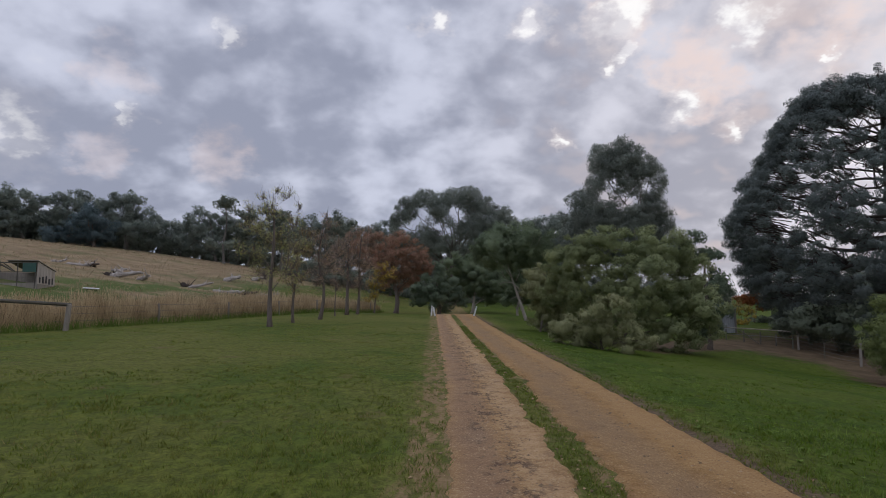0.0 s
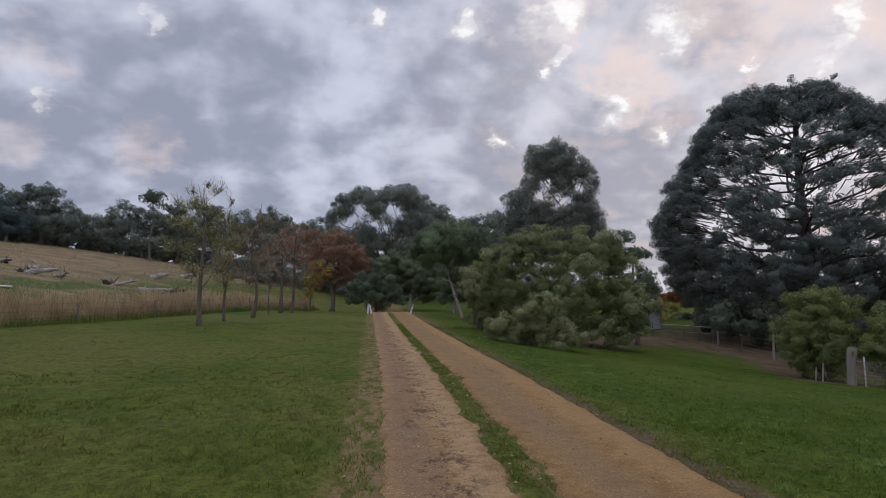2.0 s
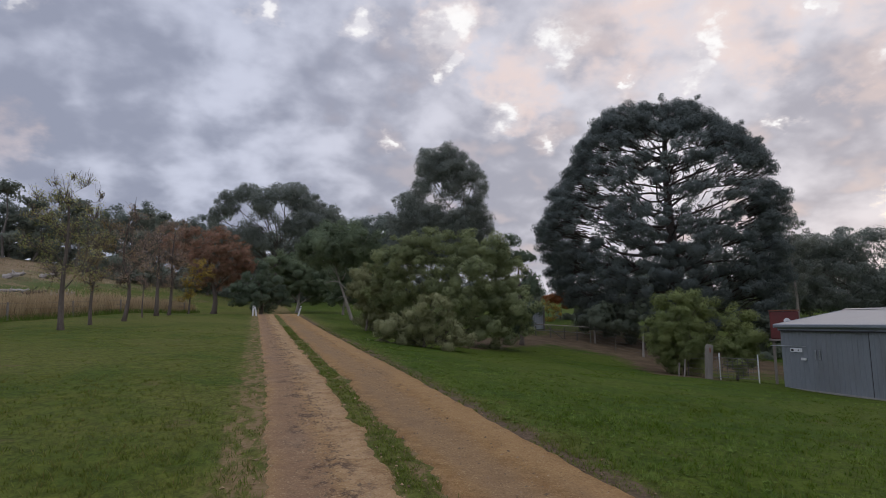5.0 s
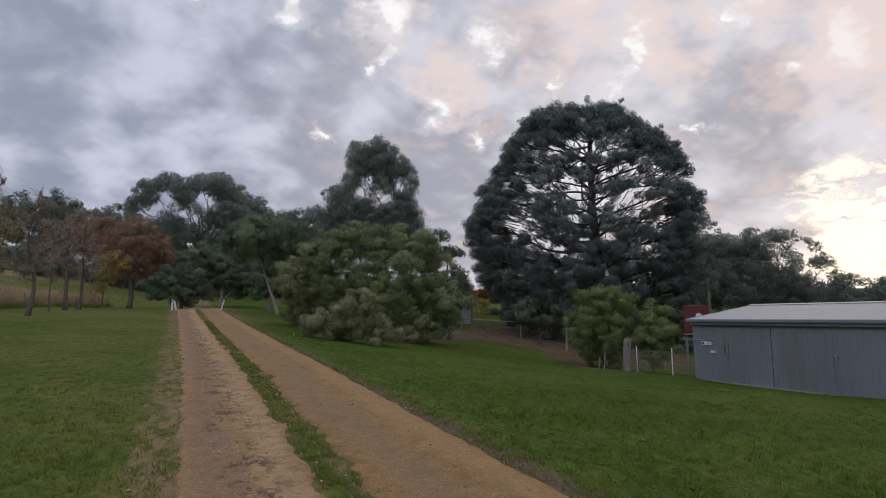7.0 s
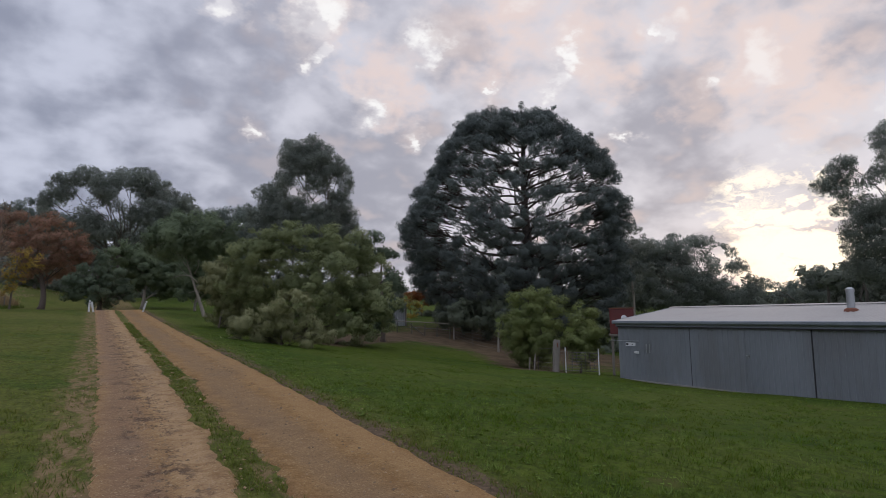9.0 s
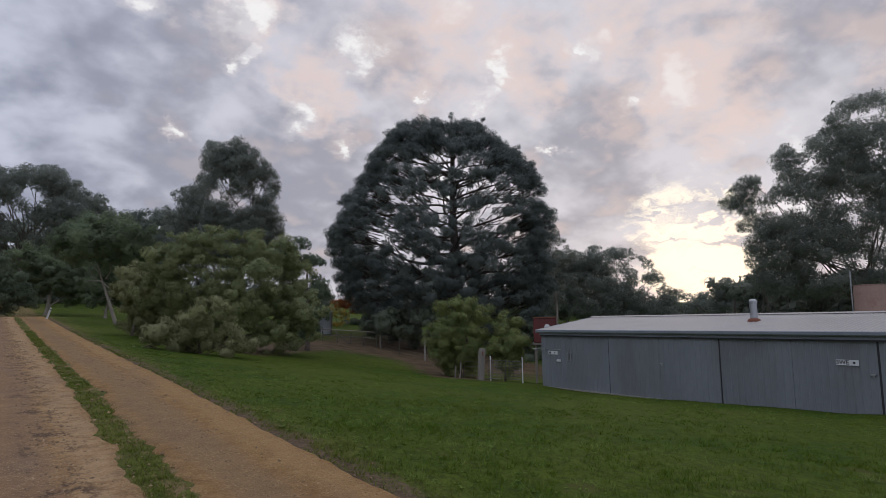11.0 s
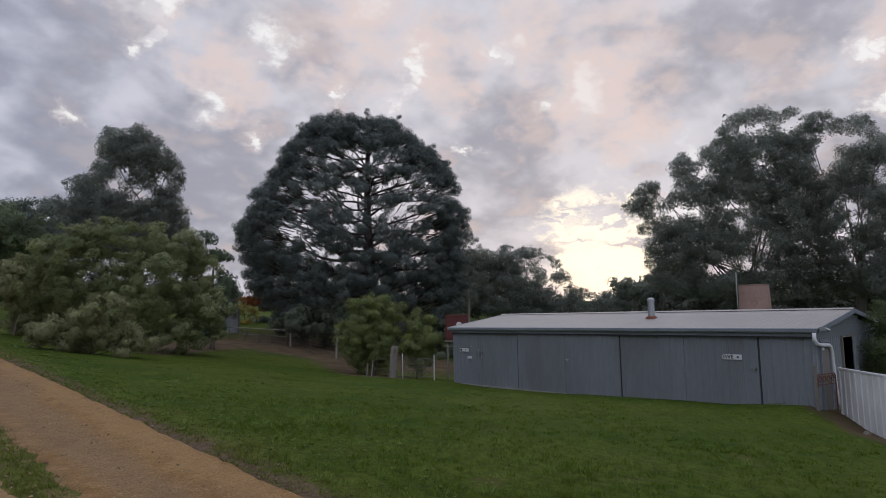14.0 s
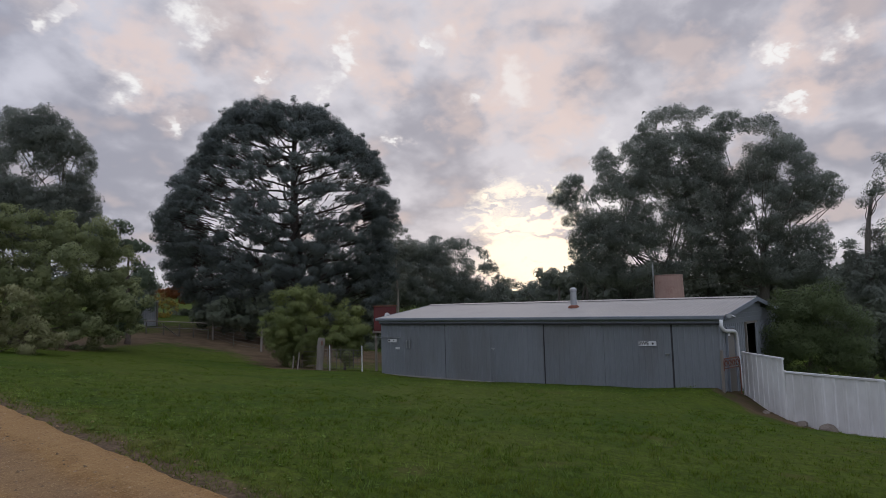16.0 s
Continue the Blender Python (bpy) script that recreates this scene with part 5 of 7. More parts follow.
def pine_tree(x, y, girth):
    """The great pine: limbs sweep out and up from the trunk to a domed shell of needle tufts, open inside."""
    rng = np.random.default_rng(77)
    far, level = math.hypot(x, y), EYE - height(x, y)
    ob = thing("pine_tree", (x, y, height(x, y) - 0.05), "huge dark Monterey pine with a domed layered crown", "tree", rz=-math.degrees(math.atan2(x, y)))
    tips = [(18.2, -2.6, 0.4), (17.9, -4.2, 1.4), (17.3, -5.1, 2.6), (16.5, -5.5, 3.6), (15.6, -6.5, 4.9), (14.5, -7.0, 6.1), (13.4, -7.6, 6.8), (12.0, -8.7, 7.3), (10.8, -9.3, 7.6), (9.6, -9.9, 7.9), (8.7, -10.2, 7.8), (7.2, -9.8, 7.6), (5.4, -9.4, 7.5), (3.6, -8.6, 7.3), (1.4, -6.2, 7.1)][::-1]
    hs, los, his = zip(*tips)

    def shell(h, ang, depth=1.0):
        lo, hi = float(np.interp(h, hs, los)), float(np.interp(h, hs, his))
        w = (hi - lo) / 2 * depth
        u, v = (lo + hi) / 2 + w * math.cos(ang), 0.8 * w * math.sin(ang)
        k = 1 + v / far
        return Vector((u * k, v, level + (h - level) * k))

    pts, rad = bough((0, 0, -0.25), (-0.1, 0, 16.4), girth, 0.10, rng, n=12, bend=0.012)
    rad[0] *= 1.3
    part("trunk", Geo().tube(pts, rad, 12), M_DARKBARK, ob, smooth=True)
    tufts = []
    gaps = [(-2.3, 15.0, 0.9, 0.6), (-0.3, 15.0, 1.3, 0.4), (1.6, 12.5, 0.9, 0.4), (3.6, 12.6, 1.4, 0.6), (-0.8, 10.8, 0.7, 0.5), (2.8, 10.0, 1.4, 0.9), (-5.5, 10.6, 1.3, 0.4), (-5.4, 8.8, 1.6, 0.6), (-4.1, 11.9, 0.6, 0.4), (4.5, 8.6, 1.0, 0.5), (5.9, 12.0, 0.7, 0.4), (0.5, 10.1, 0.4, 0.9), (-1.8, 12.2, 0.6, 0.4), (1.0, 14.0, 0.7, 0.4)]

    def tuft(c, r):
        c = Vector(c)
        k = 1 + c.y / far
        u, h = c.x / k, level + (c.z - level) / k
        if any(((u - a) / (p + 0.3 * r)) ** 2 + ((h - b) / (q + 0.3 * r)) ** 2 < 1 for a, b, p, q in gaps) and rng.random() < 0.74:
            return
        o = c - Vector((0, 0, 8.0))
        tufts.append((tuple(c), r, tuple(o.normalized())))

    count = 64
    for i in range(count):
        h0 = 3.2 + 12.4 * (i / count) ** 0.95
        ang = i * 2.39996 + rng.normal() * 0.2
        rise = rng.uniform(0.4, 1.6) if h0 < 6 else rng.uniform(1.2, 3.0)
        end = shell(min(17.5, h0 + rise), ang, 0.95)
        start = Vector((0, 0, h0))
        r0 = (0.19 - 0.008 * h0) * rng.uniform(0.8, 1.2)
        lp, lr = bough(start, end, r0, r0 * 0.22, rng, rng.uniform(-0.08, 0.09), n=9, bend=0.06)
        g = Geo().tube(lp, lr, 6)
        size = (end - start).length
        for q in range(10):
            f = 0.34 + 0.62 * (q + rng.random()) / 10
            k = f * 9
            p = Vector(lp[int(k)]).lerp(Vector(lp[min(9, int(k) + 1)]), k % 1)
            reach = 0.55 if f < 0.75 else 0.0
            way = (end - start).normalized().cross(Vector((0, 0, 1))) * (1 if q % 2 else -1) * rng.uniform(0.4, 1.0)
            e = p + (way + (end - start).normalized() * reach + Vector((0, 0, rng.uniform(0.1, 0.7)))) * size * 0.15 * rng.uniform(0.7, 1.4)
            tp, tr_ = bough(p, e, r0 * 0.36, 0.02, rng, n=3, bend=0.08)
            g.tube(tp, tr_, 4, False)
            if f > 0.5 or rng.random() < 0.35:
                tuft(e, rng.uniform(0.26, 0.44))
                if f > 0.72:
                    tuft(e + Vector(rng.normal(size=3)) * 0.45, rng.uniform(0.24, 0.42))
        tuft(end, rng.uniform(0.4, 0.6))
        part("limb", g, M_DARKBARK, ob, smooth=True)
    g = Geo()
    h = 1.6
    while h < 18.3:
        lo, hi = float(np.interp(h, hs, los)), float(np.interp(h, hs, his))
        m = max(3, int(2.9 * (hi - lo) / 0.66))
        for i in range(m):
            ang = 2 * math.pi * (i + rng.random()) / m
            edge = abs(math.cos(ang))
            keep = 0.95 if edge > 0.86 else 0.85 if h > 15.2 else 0.55 if h > 7.4 else 0.5
            if rng.random() < keep:
                c = shell(h + rng.normal() * 0.25, ang, rng.uniform(0.84, 1.0) + 0.05 * noise.noise((ang * 5.0, h * 0.9, 4)))
                tuft(c, rng.uniform(0.34, 0.62))
                inner = c.lerp(Vector((0, 0, max(2.0, c.z - 2.5))), rng.uniform(0.15, 0.3))
                tp, tr_ = bough(inner, c, 0.04, 0.015, rng, n=3, bend=0.08)
                g.tube(tp, tr_, 4, False)
        h += 0.62
    # the dark inside of the crown, low round the trunk
    for i in range(120):
        a = rng.uniform(0, 2 * math.pi)
        c = shell(rng.uniform(1.4, 6.8), a, rng.uniform(0.3, 0.85))
        tuft(c, rng.uniform(0.4, 0.7))
    for i in range(70):
        c = shell(rng.uniform(14.8, 17.7), rng.uniform(0, 2 * math.pi), rng.uniform(0.2, 0.85))
        tuft(c, rng.uniform(0.4, 0.65))
    part("fine_branching", g, M_DARKBARK, ob)["kind"] = "stuff"
    c, r, o = (np.array(t) for t in zip(*tufts))
    tri, norm = leaves_on(rng, c, r, o, PINE)
    part("crown", quads_mesh("crown", tri, PINE.mat, norm), PINE.mat, ob)


pine_tree(28.7, 38.6, 0.72)
tree("bush", "rounded olive-green bush beside the wire gate", "bush", 18.7, 24.8, OLIVE, 0.09, [(0.1, 3.3, 0.62), (-0.5, 2.8, 0.79), (0.6, 2.9, 0.79), (-0.9, 1.9, 0.73), (0.3, 1.9, 0.79), (0.7, 1.4, 0.51), (-0.3, 1.3, 0.73), (-0.9, 1.2, 0.51), (0.3, 1.1, 0.51), (-0.5, 0.6, 0.51), (0.5, 0.6, 0.45)], top=0.5)
tree("bush", "smaller rounded olive-green bush beside the wire gate", "bush", 20.0, 23.1, OLIVE, 0.08, [(0.2, 2.8, 0.5), (0.1, 2.1, 0.56), (0.6, 1.9, 0.5), (0.0, 1.4, 0.5), (0.6, 1.2, 0.5), (0.2, 0.8, 0.39)], top=0.5)
tree("gum_tree", "thin eucalyptus with a silvery trunk and open crown", "tree", 44.3, 43.4, GUM_OPEN, 0.16, [(0.4, 8.8, 0.91), (1.0, 7.4, 0.91), (-0.3, 6.7, 0.91), (1.2, 5.1, 0.91), (-0.1, 3.5, 0.79), (-0.7, 5.0, 0.57)], top=0.9)
crown_tree("gum_tree", "mid-height eucalyptus grove behind the shed roof", "tree", 56.2, 45.2, GUM_FAR, 0.3, [(-8.9, 1.3), (-8.5, 6.9), (-7.0, 9.2), (-5.7, 9.4), (-4.7, 9.2), (-3.4, 9.0), (-2.8, 9.6), (-1.8, 9.9), (-1.4, 8.9), (-0.3, 9.4), (0.3, 9.2), (1.7, 9.1), (2.0, 8.1), (2.6, 8.3), (3.8, 7.7), (4.2, 6.6), (4.7, 6.1), (5.1, 5.4), (5.2, 4.6), (6.1, 4.5), (6.9, 3.8), (7.6, 3.0), (7.5, 1.0)], [(1.6, 7.2, 0.5, 0.5), (2.8, 6.4, 1.0, 0.3), (3.7, 4.2, 0.6, 0.7), (0.3, 5.8, 0.7, 0.4), (2.3, 4.9, 0.7, 0.3), (6.8, 2.5, 0.7, 0.6), (-3.0, 4.1, 0.5, 0.9), (-0.3, 7.2, 0.3, 0.5)], (0.5, 3.0), 4.0, 0.9, 205, 30)
crown_tree("gum_tree", "distant rounded eucalyptus behind the shed roof", "tree", 73.9, 42.3, GUM_FAR, 0.25, [(-3.2, 1.9), (-2.4, 4.6), (-1.6, 6.1), (-0.5, 6.9), (0.2, 6.7), (0.9, 5.7), (1.5, 4.9), (1.6, 1.8)], [], (0.0, 2.0), 2.0, 0.8, 206, 10)
crown_tree("gum_tree", "great spreading eucalyptus towering behind the shed", "tree", 51.5, 19.8, GUM, 0.5, [(-7.3, 5.6), (-7.2, 9.3), (-6.8, 10.6), (-7.6, 11.0), (-6.9, 11.8), (-7.9, 12.4), (-8.9, 13.1), (-8.5, 14.0), (-7.4, 14.8), (-6.5, 15.2), (-5.7, 15.2), (-5.6, 14.1), (-5.9, 13.3), (-5.4, 13.2), (-5.0, 13.9), (-4.1, 15.3), (-4.7, 15.5), (-4.7, 16.3), (-4.3, 17.1), (-3.6, 17.5), (-3.0, 17.0), (-2.8, 16.0), (-2.5, 16.9), (-2.0, 17.6), (-1.3, 18.0), (-0.9, 18.7), (-0.2, 19.9), (0.5, 20.2), (2.0, 20.5), (2.9, 20.4), (3.8, 19.8), (4.4, 20.2), (5.1, 19.9), (5.6, 19.2), (6.1, 16.7), (5.6, 5.1)], [(1.9, 18.7, 1.1, 0.3), (4.4, 18.7, 0.4, 0.5), (-2.0, 15.4, 0.6, 0.4), (-4.4, 12.3, 0.8, 0.4), (-2.7, 12.2, 0.6, 0.4), (0.0, 12.4, 1.2, 0.2), (0.6, 11.1, 0.3, 0.7), (1.8, 9.0, 0.3, 0.8), (-1.2, 7.4, 1.0, 0.4), (0.7, 7.4, 0.3, 0.6), (2.4, 15.8, 0.4, 0.3), (-6.0, 12.4, 0.4, 0.4)], (0.8, 7.0), 4.5, 0.80, 203, 28)
crown_tree("gum_tree", "broad eucalyptus with a bare forked top behind the shed", "tree", 55.7, 12.7, GUM, 0.5, [(-3.6, 5.1), (-3.0, 16.6), (-2.6, 19.5), (-2.0, 19.8), (-1.2, 19.8), (-0.6, 19.4), (-0.0, 18.9), (0.8, 19.0), (1.4, 18.9), (2.1, 18.4), (2.3, 17.4), (3.1, 17.1), (3.8, 16.4), (4.1, 15.5), (4.6, 14.8), (4.6, 13.7), (5.7, 13.6), (6.2, 13.0), (6.6, 12.1), (6.2, 11.5), (5.7, 10.9), (4.9, 10.3), (5.1, 9.4), (5.5, 8.2), (5.2, 4.7)], [(-1.5, 16.0, 1.0, 1.2), (-0.4, 17.2, 1.0, 0.5), (1.1, 16.9, 0.6, 0.3), (2.3, 13.7, 0.4, 0.7), (3.5, 9.8, 0.6, 0.4), (4.7, 10.4, 0.5, 0.5), (-0.1, 11.9, 0.5, 0.3), (0.5, 10.8, 0.3, 0.4), (0.3, 7.7, 0.5, 0.4), (2.4, 9.6, 0.3, 0.3), (-0.7, 9.6, 0.4, 0.3)], (0.4, 8.0), 4.0, 0.80, 204, 30)
tree("gum_tree", "dark eucalyptus at the end of the tree belt", "tree", 49.9, 5.3, GUM, 0.4, [(1.8, 12.1, 0.61), (1.7, 10.5, 0.76), (0.6, 9.4, 0.42), (1.3, 7.5, 0.76), (-0.4, 6.5, 0.68), (0.9, 5.2, 1.21), (-0.5, 4.0, 1.21), (1.1, 3.0, 1.29), (2.5, 6.6, 1.52), (3.3, 9.1, 1.29), (4.0, 11.3, 0.99), (2.9, 4.0, 1.52)], top=0.8)
tree("bush", "large clipped round dark-green conifer behind the white fence", "bush", 23.8, 4.1, FINEBUSH, 0.12, [(0.1, 2.9, 0.72), (0.45, 2.75, 0.72), (-0.3, 2.6, 0.7), (0.15, 2.0, 1.15), (0.1, 1.1, 1.15), (-0.6, 1.5, 0.75), (0.9, 1.9, 0.8), (1.1, 1.1, 0.75), (-0.6, 0.6, 0.7), (0.7, 0.5, 0.8)], top=0.5)
tree("hedge", "dark undergrowth under the trees behind the white fence", "hedge", 27.0, 2.8, UNDER, 0.1, [(-0.3, 2.0, 0.53), (0.2, 1.8, 0.7), (1.0, 1.8, 0.82), (-0.1, 0.9, 0.7), (0.7, 0.8, 0.82), (-0.8, 0.7, 0.53), (1.7, 1.6, 1.02)], top=0.5)
tree("hedge", "dark undergrowth beneath the big pine", "hedge", 25.0, 37.5, UNDER, 0.1, [(-3.8, 1.7, 0.65), (-2.9, 1.9, 0.81), (-1.6, 1.8, 0.97), (-0.0, 1.8, 0.97), (1.6, 1.9, 0.97), (4.8, 1.6, 0.97), (7.3, 2.4, 1.05), (7.5, 0.9, 0.89), (6.5, 0.1, 0.73), (-2.3, 1.2, 0.57), (-0.8, 0.9, 0.57), (7.9, 0.1, 0.73), (8.4, 1.3, 0.65), (7.2, -0.9, 0.49), (8.2, -1.0, 0.57)], top=0.4)
tree("shrub", "autumn shrub with orange leaves behind the fence", "shrub", 26.9, 53.7, ORANGE, 0.06, [(0.2, 2.2, 0.73), (1.2, 2.3, 0.52), (-0.8, 2.3, 0.47), (0.8, 1.7, 0.52)], top=0.6)
tree("shrub", "yellow-green autumn shrub behind the fence", "shrub", 25.0, 52.3, YELLOW, 0.06, [(-0.3, 1.1, 0.65), (0.4, 1.3, 0.55), (0.1, 0.3, 0.5), (0.9, 0.9, 0.45)], top=0.6)
# added hedge: covers bright meadow where the land lies dark under the pine
tree("hedge", "low hedge added to fill in the dark beyond the rail fence", "hedge", 28.5, 55.1, UNDER, 0.06, [(-1.6, -0.5, 0.65), (-0.8, -0.3, 0.65), (0.1, -0.6, 0.7), (1.0, -0.2, 0.7), (1.8, -0.5, 0.7), (0.5, 0.3, 0.54), (2.6, -0.8, 0.65)], top=0.4)
tree("gum_tree", "tall eucalyptus on the hill crest", "tree", -66.9, 97.2, FARGUM, 0.35, [(-3.0, 6.1, 1.78), (-1.1, 5.8, 1.96), (-2.4, 2.8, 2.23), (0.1, 3.4, 1.96), (1.1, 6.3, 1.07), (2.3, 6.0, 1.07), (-0.1, 1.1, 1.78), (-2.3, 0.5, 1.78), (-5.4, 4.7, 2.67), (-5.9, 1.6, 3.57)], top=0.75)
tree("gum_tree", "tall eucalyptus on the hill crest", "tree", -62.8, 102.2, FARGUM, 0.35, [(-2.4, 7.3, 0.94), (-0.6, 7.7, 1.22), (1.3, 7.7, 1.69), (2.2, 5.8, 1.5), (-1.1, 5.2, 1.31), (-2.6, 3.7, 1.88), (-0.1, 2.9, 2.34), (-3.7, 2.2, 1.69)], top=0.75)
tree("blue_tree", "blue-grey conifer at the edge of the paddock", "tree", -55.7, 97.2, BLUE, 0.3, [(-0.8, 5.6, 1.25), (-0.2, 3.8, 1.96), (-2.0, 2.5, 1.96), (1.5, 2.7, 1.78), (-4.3, 1.8, 1.43), (-6.1, 1.4, 1.25), (-0.5, 1.5, 1.78)], top=0.75)
tree("gum_tree", "tall eucalyptus on the hill crest", "tree", -55.3, 106.5, FARGUM, 0.35, [(-3.5, 7.7, 1.27), (-1.3, 8.9, 1.27), (0.8, 9.0, 1.37), (-0.0, 7.0, 1.76), (1.8, 6.3, 1.47), (-2.1, 5.0, 1.76), (1.0, 3.7, 2.15), (3.3, 5.6, 1.37), (5.0, 4.5, 1.37), (3.3, 2.8, 1.95)], top=0.75)
tree("gum_tree", "eucalyptus with a pale bare trunk on the hill crest", "tree", -40.9, 110.7, FARGUM, 0.3, [(-3.3, 8.8, 0.91), (-1.4, 8.3, 1.22), (1.3, 7.8, 1.22), (2.5, 7.0, 0.81), (-4.4, 6.3, 1.83), (-1.0, 5.6, 2.23), (2.4, 5.0, 2.03), (-5.2, 3.7, 2.03), (-1.4, 3.2, 1.83), (-8.0, 4.1, 1.62), (-7.1, 5.7, 1.22)], top=0.75)
tree("gum_tree", "eucalyptus in the tree belt beyond the paddock", "tree", -35.8, 119.8, FARGUM, 0.3, [(-2.3, 7.7, 1.98), (0.9, 7.5, 1.98), (-1.1, 4.9, 2.42), (2.1, 4.5, 2.2), (4.2, 6.8, 1.98), (-3.7, 4.3, 1.98), (4.8, 4.0, 1.98)], top=0.7)
tree("gum_tree", "eucalyptus in the tree belt beyond the paddock", "tree", -23.2, 117.7, FARGUM, 0.3, [(-2.3, 10.4, 1.51), (2.2, 12.0, 0.86), (2.0, 10.0, 1.51), (-0.6, 8.9, 2.16), (-2.7, 6.9, 2.16), (3.1, 7.5, 2.16), (5.3, 9.0, 1.3), (1.0, 4.7, 2.38)], top=0.7)
tree("gum_tree", "eucalyptus in the tree belt beyond the paddock", "tree", -13.1, 119.3, FARGUM, 0.3, [(-2.8, 10.8, 1.53), (-0.0, 11.3, 1.31), (2.7, 12.0, 1.53), (-1.7, 8.8, 2.19), (2.7, 9.4, 2.19), (5.0, 12.2, 1.31), (-2.7, 6.1, 2.41), (1.6, 5.5, 2.63)], top=0.7)
tree("gum_tree", "dark eucalyptus in the belt beyond the drive", "tree", -2.5, 110.0, FARGUM, 0.3, [(-1.9, 8.8, 2.42), (2.1, 7.7, 2.42), (6.2, 8.7, 2.42), (0.1, 4.7, 2.62), (5.1, 3.6, 2.62), (-4.0, 4.7, 2.42), (10.3, 7.7, 2.42), (9.2, 3.6, 2.42)], top=0.7)
tree("gum_tree", "dark eucalyptus in the belt beyond the drive", "tree", 15.8, 98.7, FARGUM, 0.3, [(-1.4, 12.2, 1.27), (1.3, 12.3, 1.27), (4.0, 13.1, 1.45), (-3.3, 10.6, 1.81), (0.3, 9.6, 2.17), (3.9, 9.5, 2.17), (-2.5, 6.9, 1.99), (2.0, 5.9, 2.17)], top=0.7)
tree("gum_tree", "dark eucalyptus in the belt beyond the drive", "tree", 12.3, 94.2, FARGUM, 0.3, [(0.7, 11.7, 1.18), (3.2, 11.9, 1.18), (4.9, 12.3, 1.01), (-0.9, 9.8, 1.68), (2.4, 9.8, 1.85), (5.8, 10.3, 1.68), (0.8, 7.2, 2.02), (4.9, 7.3, 2.02)], top=0.7)
tree("gum_tree", "low grey-green tree beyond the paddock fence", "tree", 81.3, 49.3, FARGUM, 0.3, [(-4.0, 2.6, 1.19), (-0.7, 2.5, 1.36), (2.2, 3.1, 1.36), (4.2, 2.3, 1.52), (-7.4, 2.5, 1.19), (7.4, 3.4, 1.69), (10.5, 2.9, 2.03)], top=0.6)

# ---- fences and gates ----
def stake(name, at, tall, r, mat, parent, tilt=(0.0, 0.0), n=7, label=""):
    """A rough round or split timber post."""
    x, y, z = at
    rng = np.random.default_rng(int(abs(x * 91 + y * 37)) + 3)
    pts = [(x + tilt[0] * s * tall + rng.normal() * 0.006, y + tilt[1] * s * tall, z - 0.15 + (tall + 0.15) * s) for s in (0, 0.3, 0.65, 0.97, 1.0)]
    return part(name, Geo().tube(pts, [r * 1.05, r, r * 0.96, r * 0.93, r * 0.7], n), mat, parent, label)


def wires(parent, posts, heights, r=0.006, sag=0.03):
    """Fence wires from post to post."""
    for h in heights:
        pts = []
        for (x0, y0), (x1, y1) in zip(posts, posts[1:]):
            for s in (0.0, 0.25, 0.5, 0.75):
                x, y = x0 + (x1 - x0) * s, y0 + (y1 - y0) * s
                a = height(x0, y0) + (height(x1, y1) - height(x0, y0)) * s
                pts.append((x, y, a + h - sag * math.sin(math.pi * s)))
        x, y = posts[-1]
        pts.append((x, y, height(x, y) + h))
        part("wire", Geo().tube(pts, r, 4), M_WIRE, parent)


def yard_fence():
    f = thing("wire_fence", (0, 0, 0), "post and wire fence with grey timber posts on a bare bank", "fence")
    posts = [(17.08, 21.23), (18.4, 24.2), (19.7, 27.6), (20.9, 31.4), (21.0, 34.5), (21.36, 37.6)]
    for i, (x, y) in enumerate(posts[1:], 1):
        slim = i in (1, 2, 4)
        stake("post", (x, y, height(x, y)), (1.15, 1.1, 1.3, 1.05, 1.15)[i - 1], 0.022 if slim else 0.065, M_DARKTIMBER if slim else M_TIMBER, f, (0.12, 0.1) if i == 3 else (0.02, 0.01))
    wires(f, posts, (0.2, 0.4, 0.6, 0.82, 1.02))
    r = thing("rail_fence", (0, 0, 0), "grey timber rail fence beside the small tank", "fence")
    line = [(21.2, 37.9), (20.6, 38.7), (19.9, 39.2), (19.2, 39.9), (18.3, 40.4), (17.2, 41.0)]
    for i, (x, y) in enumerate(line):
        stake("post", (x, y, height(x, y)), (0.95, 0.75, 0.8, 0.8, 0.75, 0.9)[i], 0.04, M_DARKTIMBER, r, (0.04, 0.0))
    for h in (0.86, 0.45):
        part("rail", Geo().tube([(x, y, height(x, y) * 0.35 + 0.0 + h - 0.03 + 0.1 * i * 0.3) for i, (x, y) in enumerate(line)], 0.032 if h > 0.5 else 0.016, 6), M_TIMBER if h > 0.5 else M_WIRE, r)
    part("brace", Geo().tube([(19.9, 39.2, height(19.9, 39.2) - 0.05), (19.0, 40.0, height(19, 40) + 0.8)], 0.03, 6), M_DARKTIMBER, r)


yard_fence()


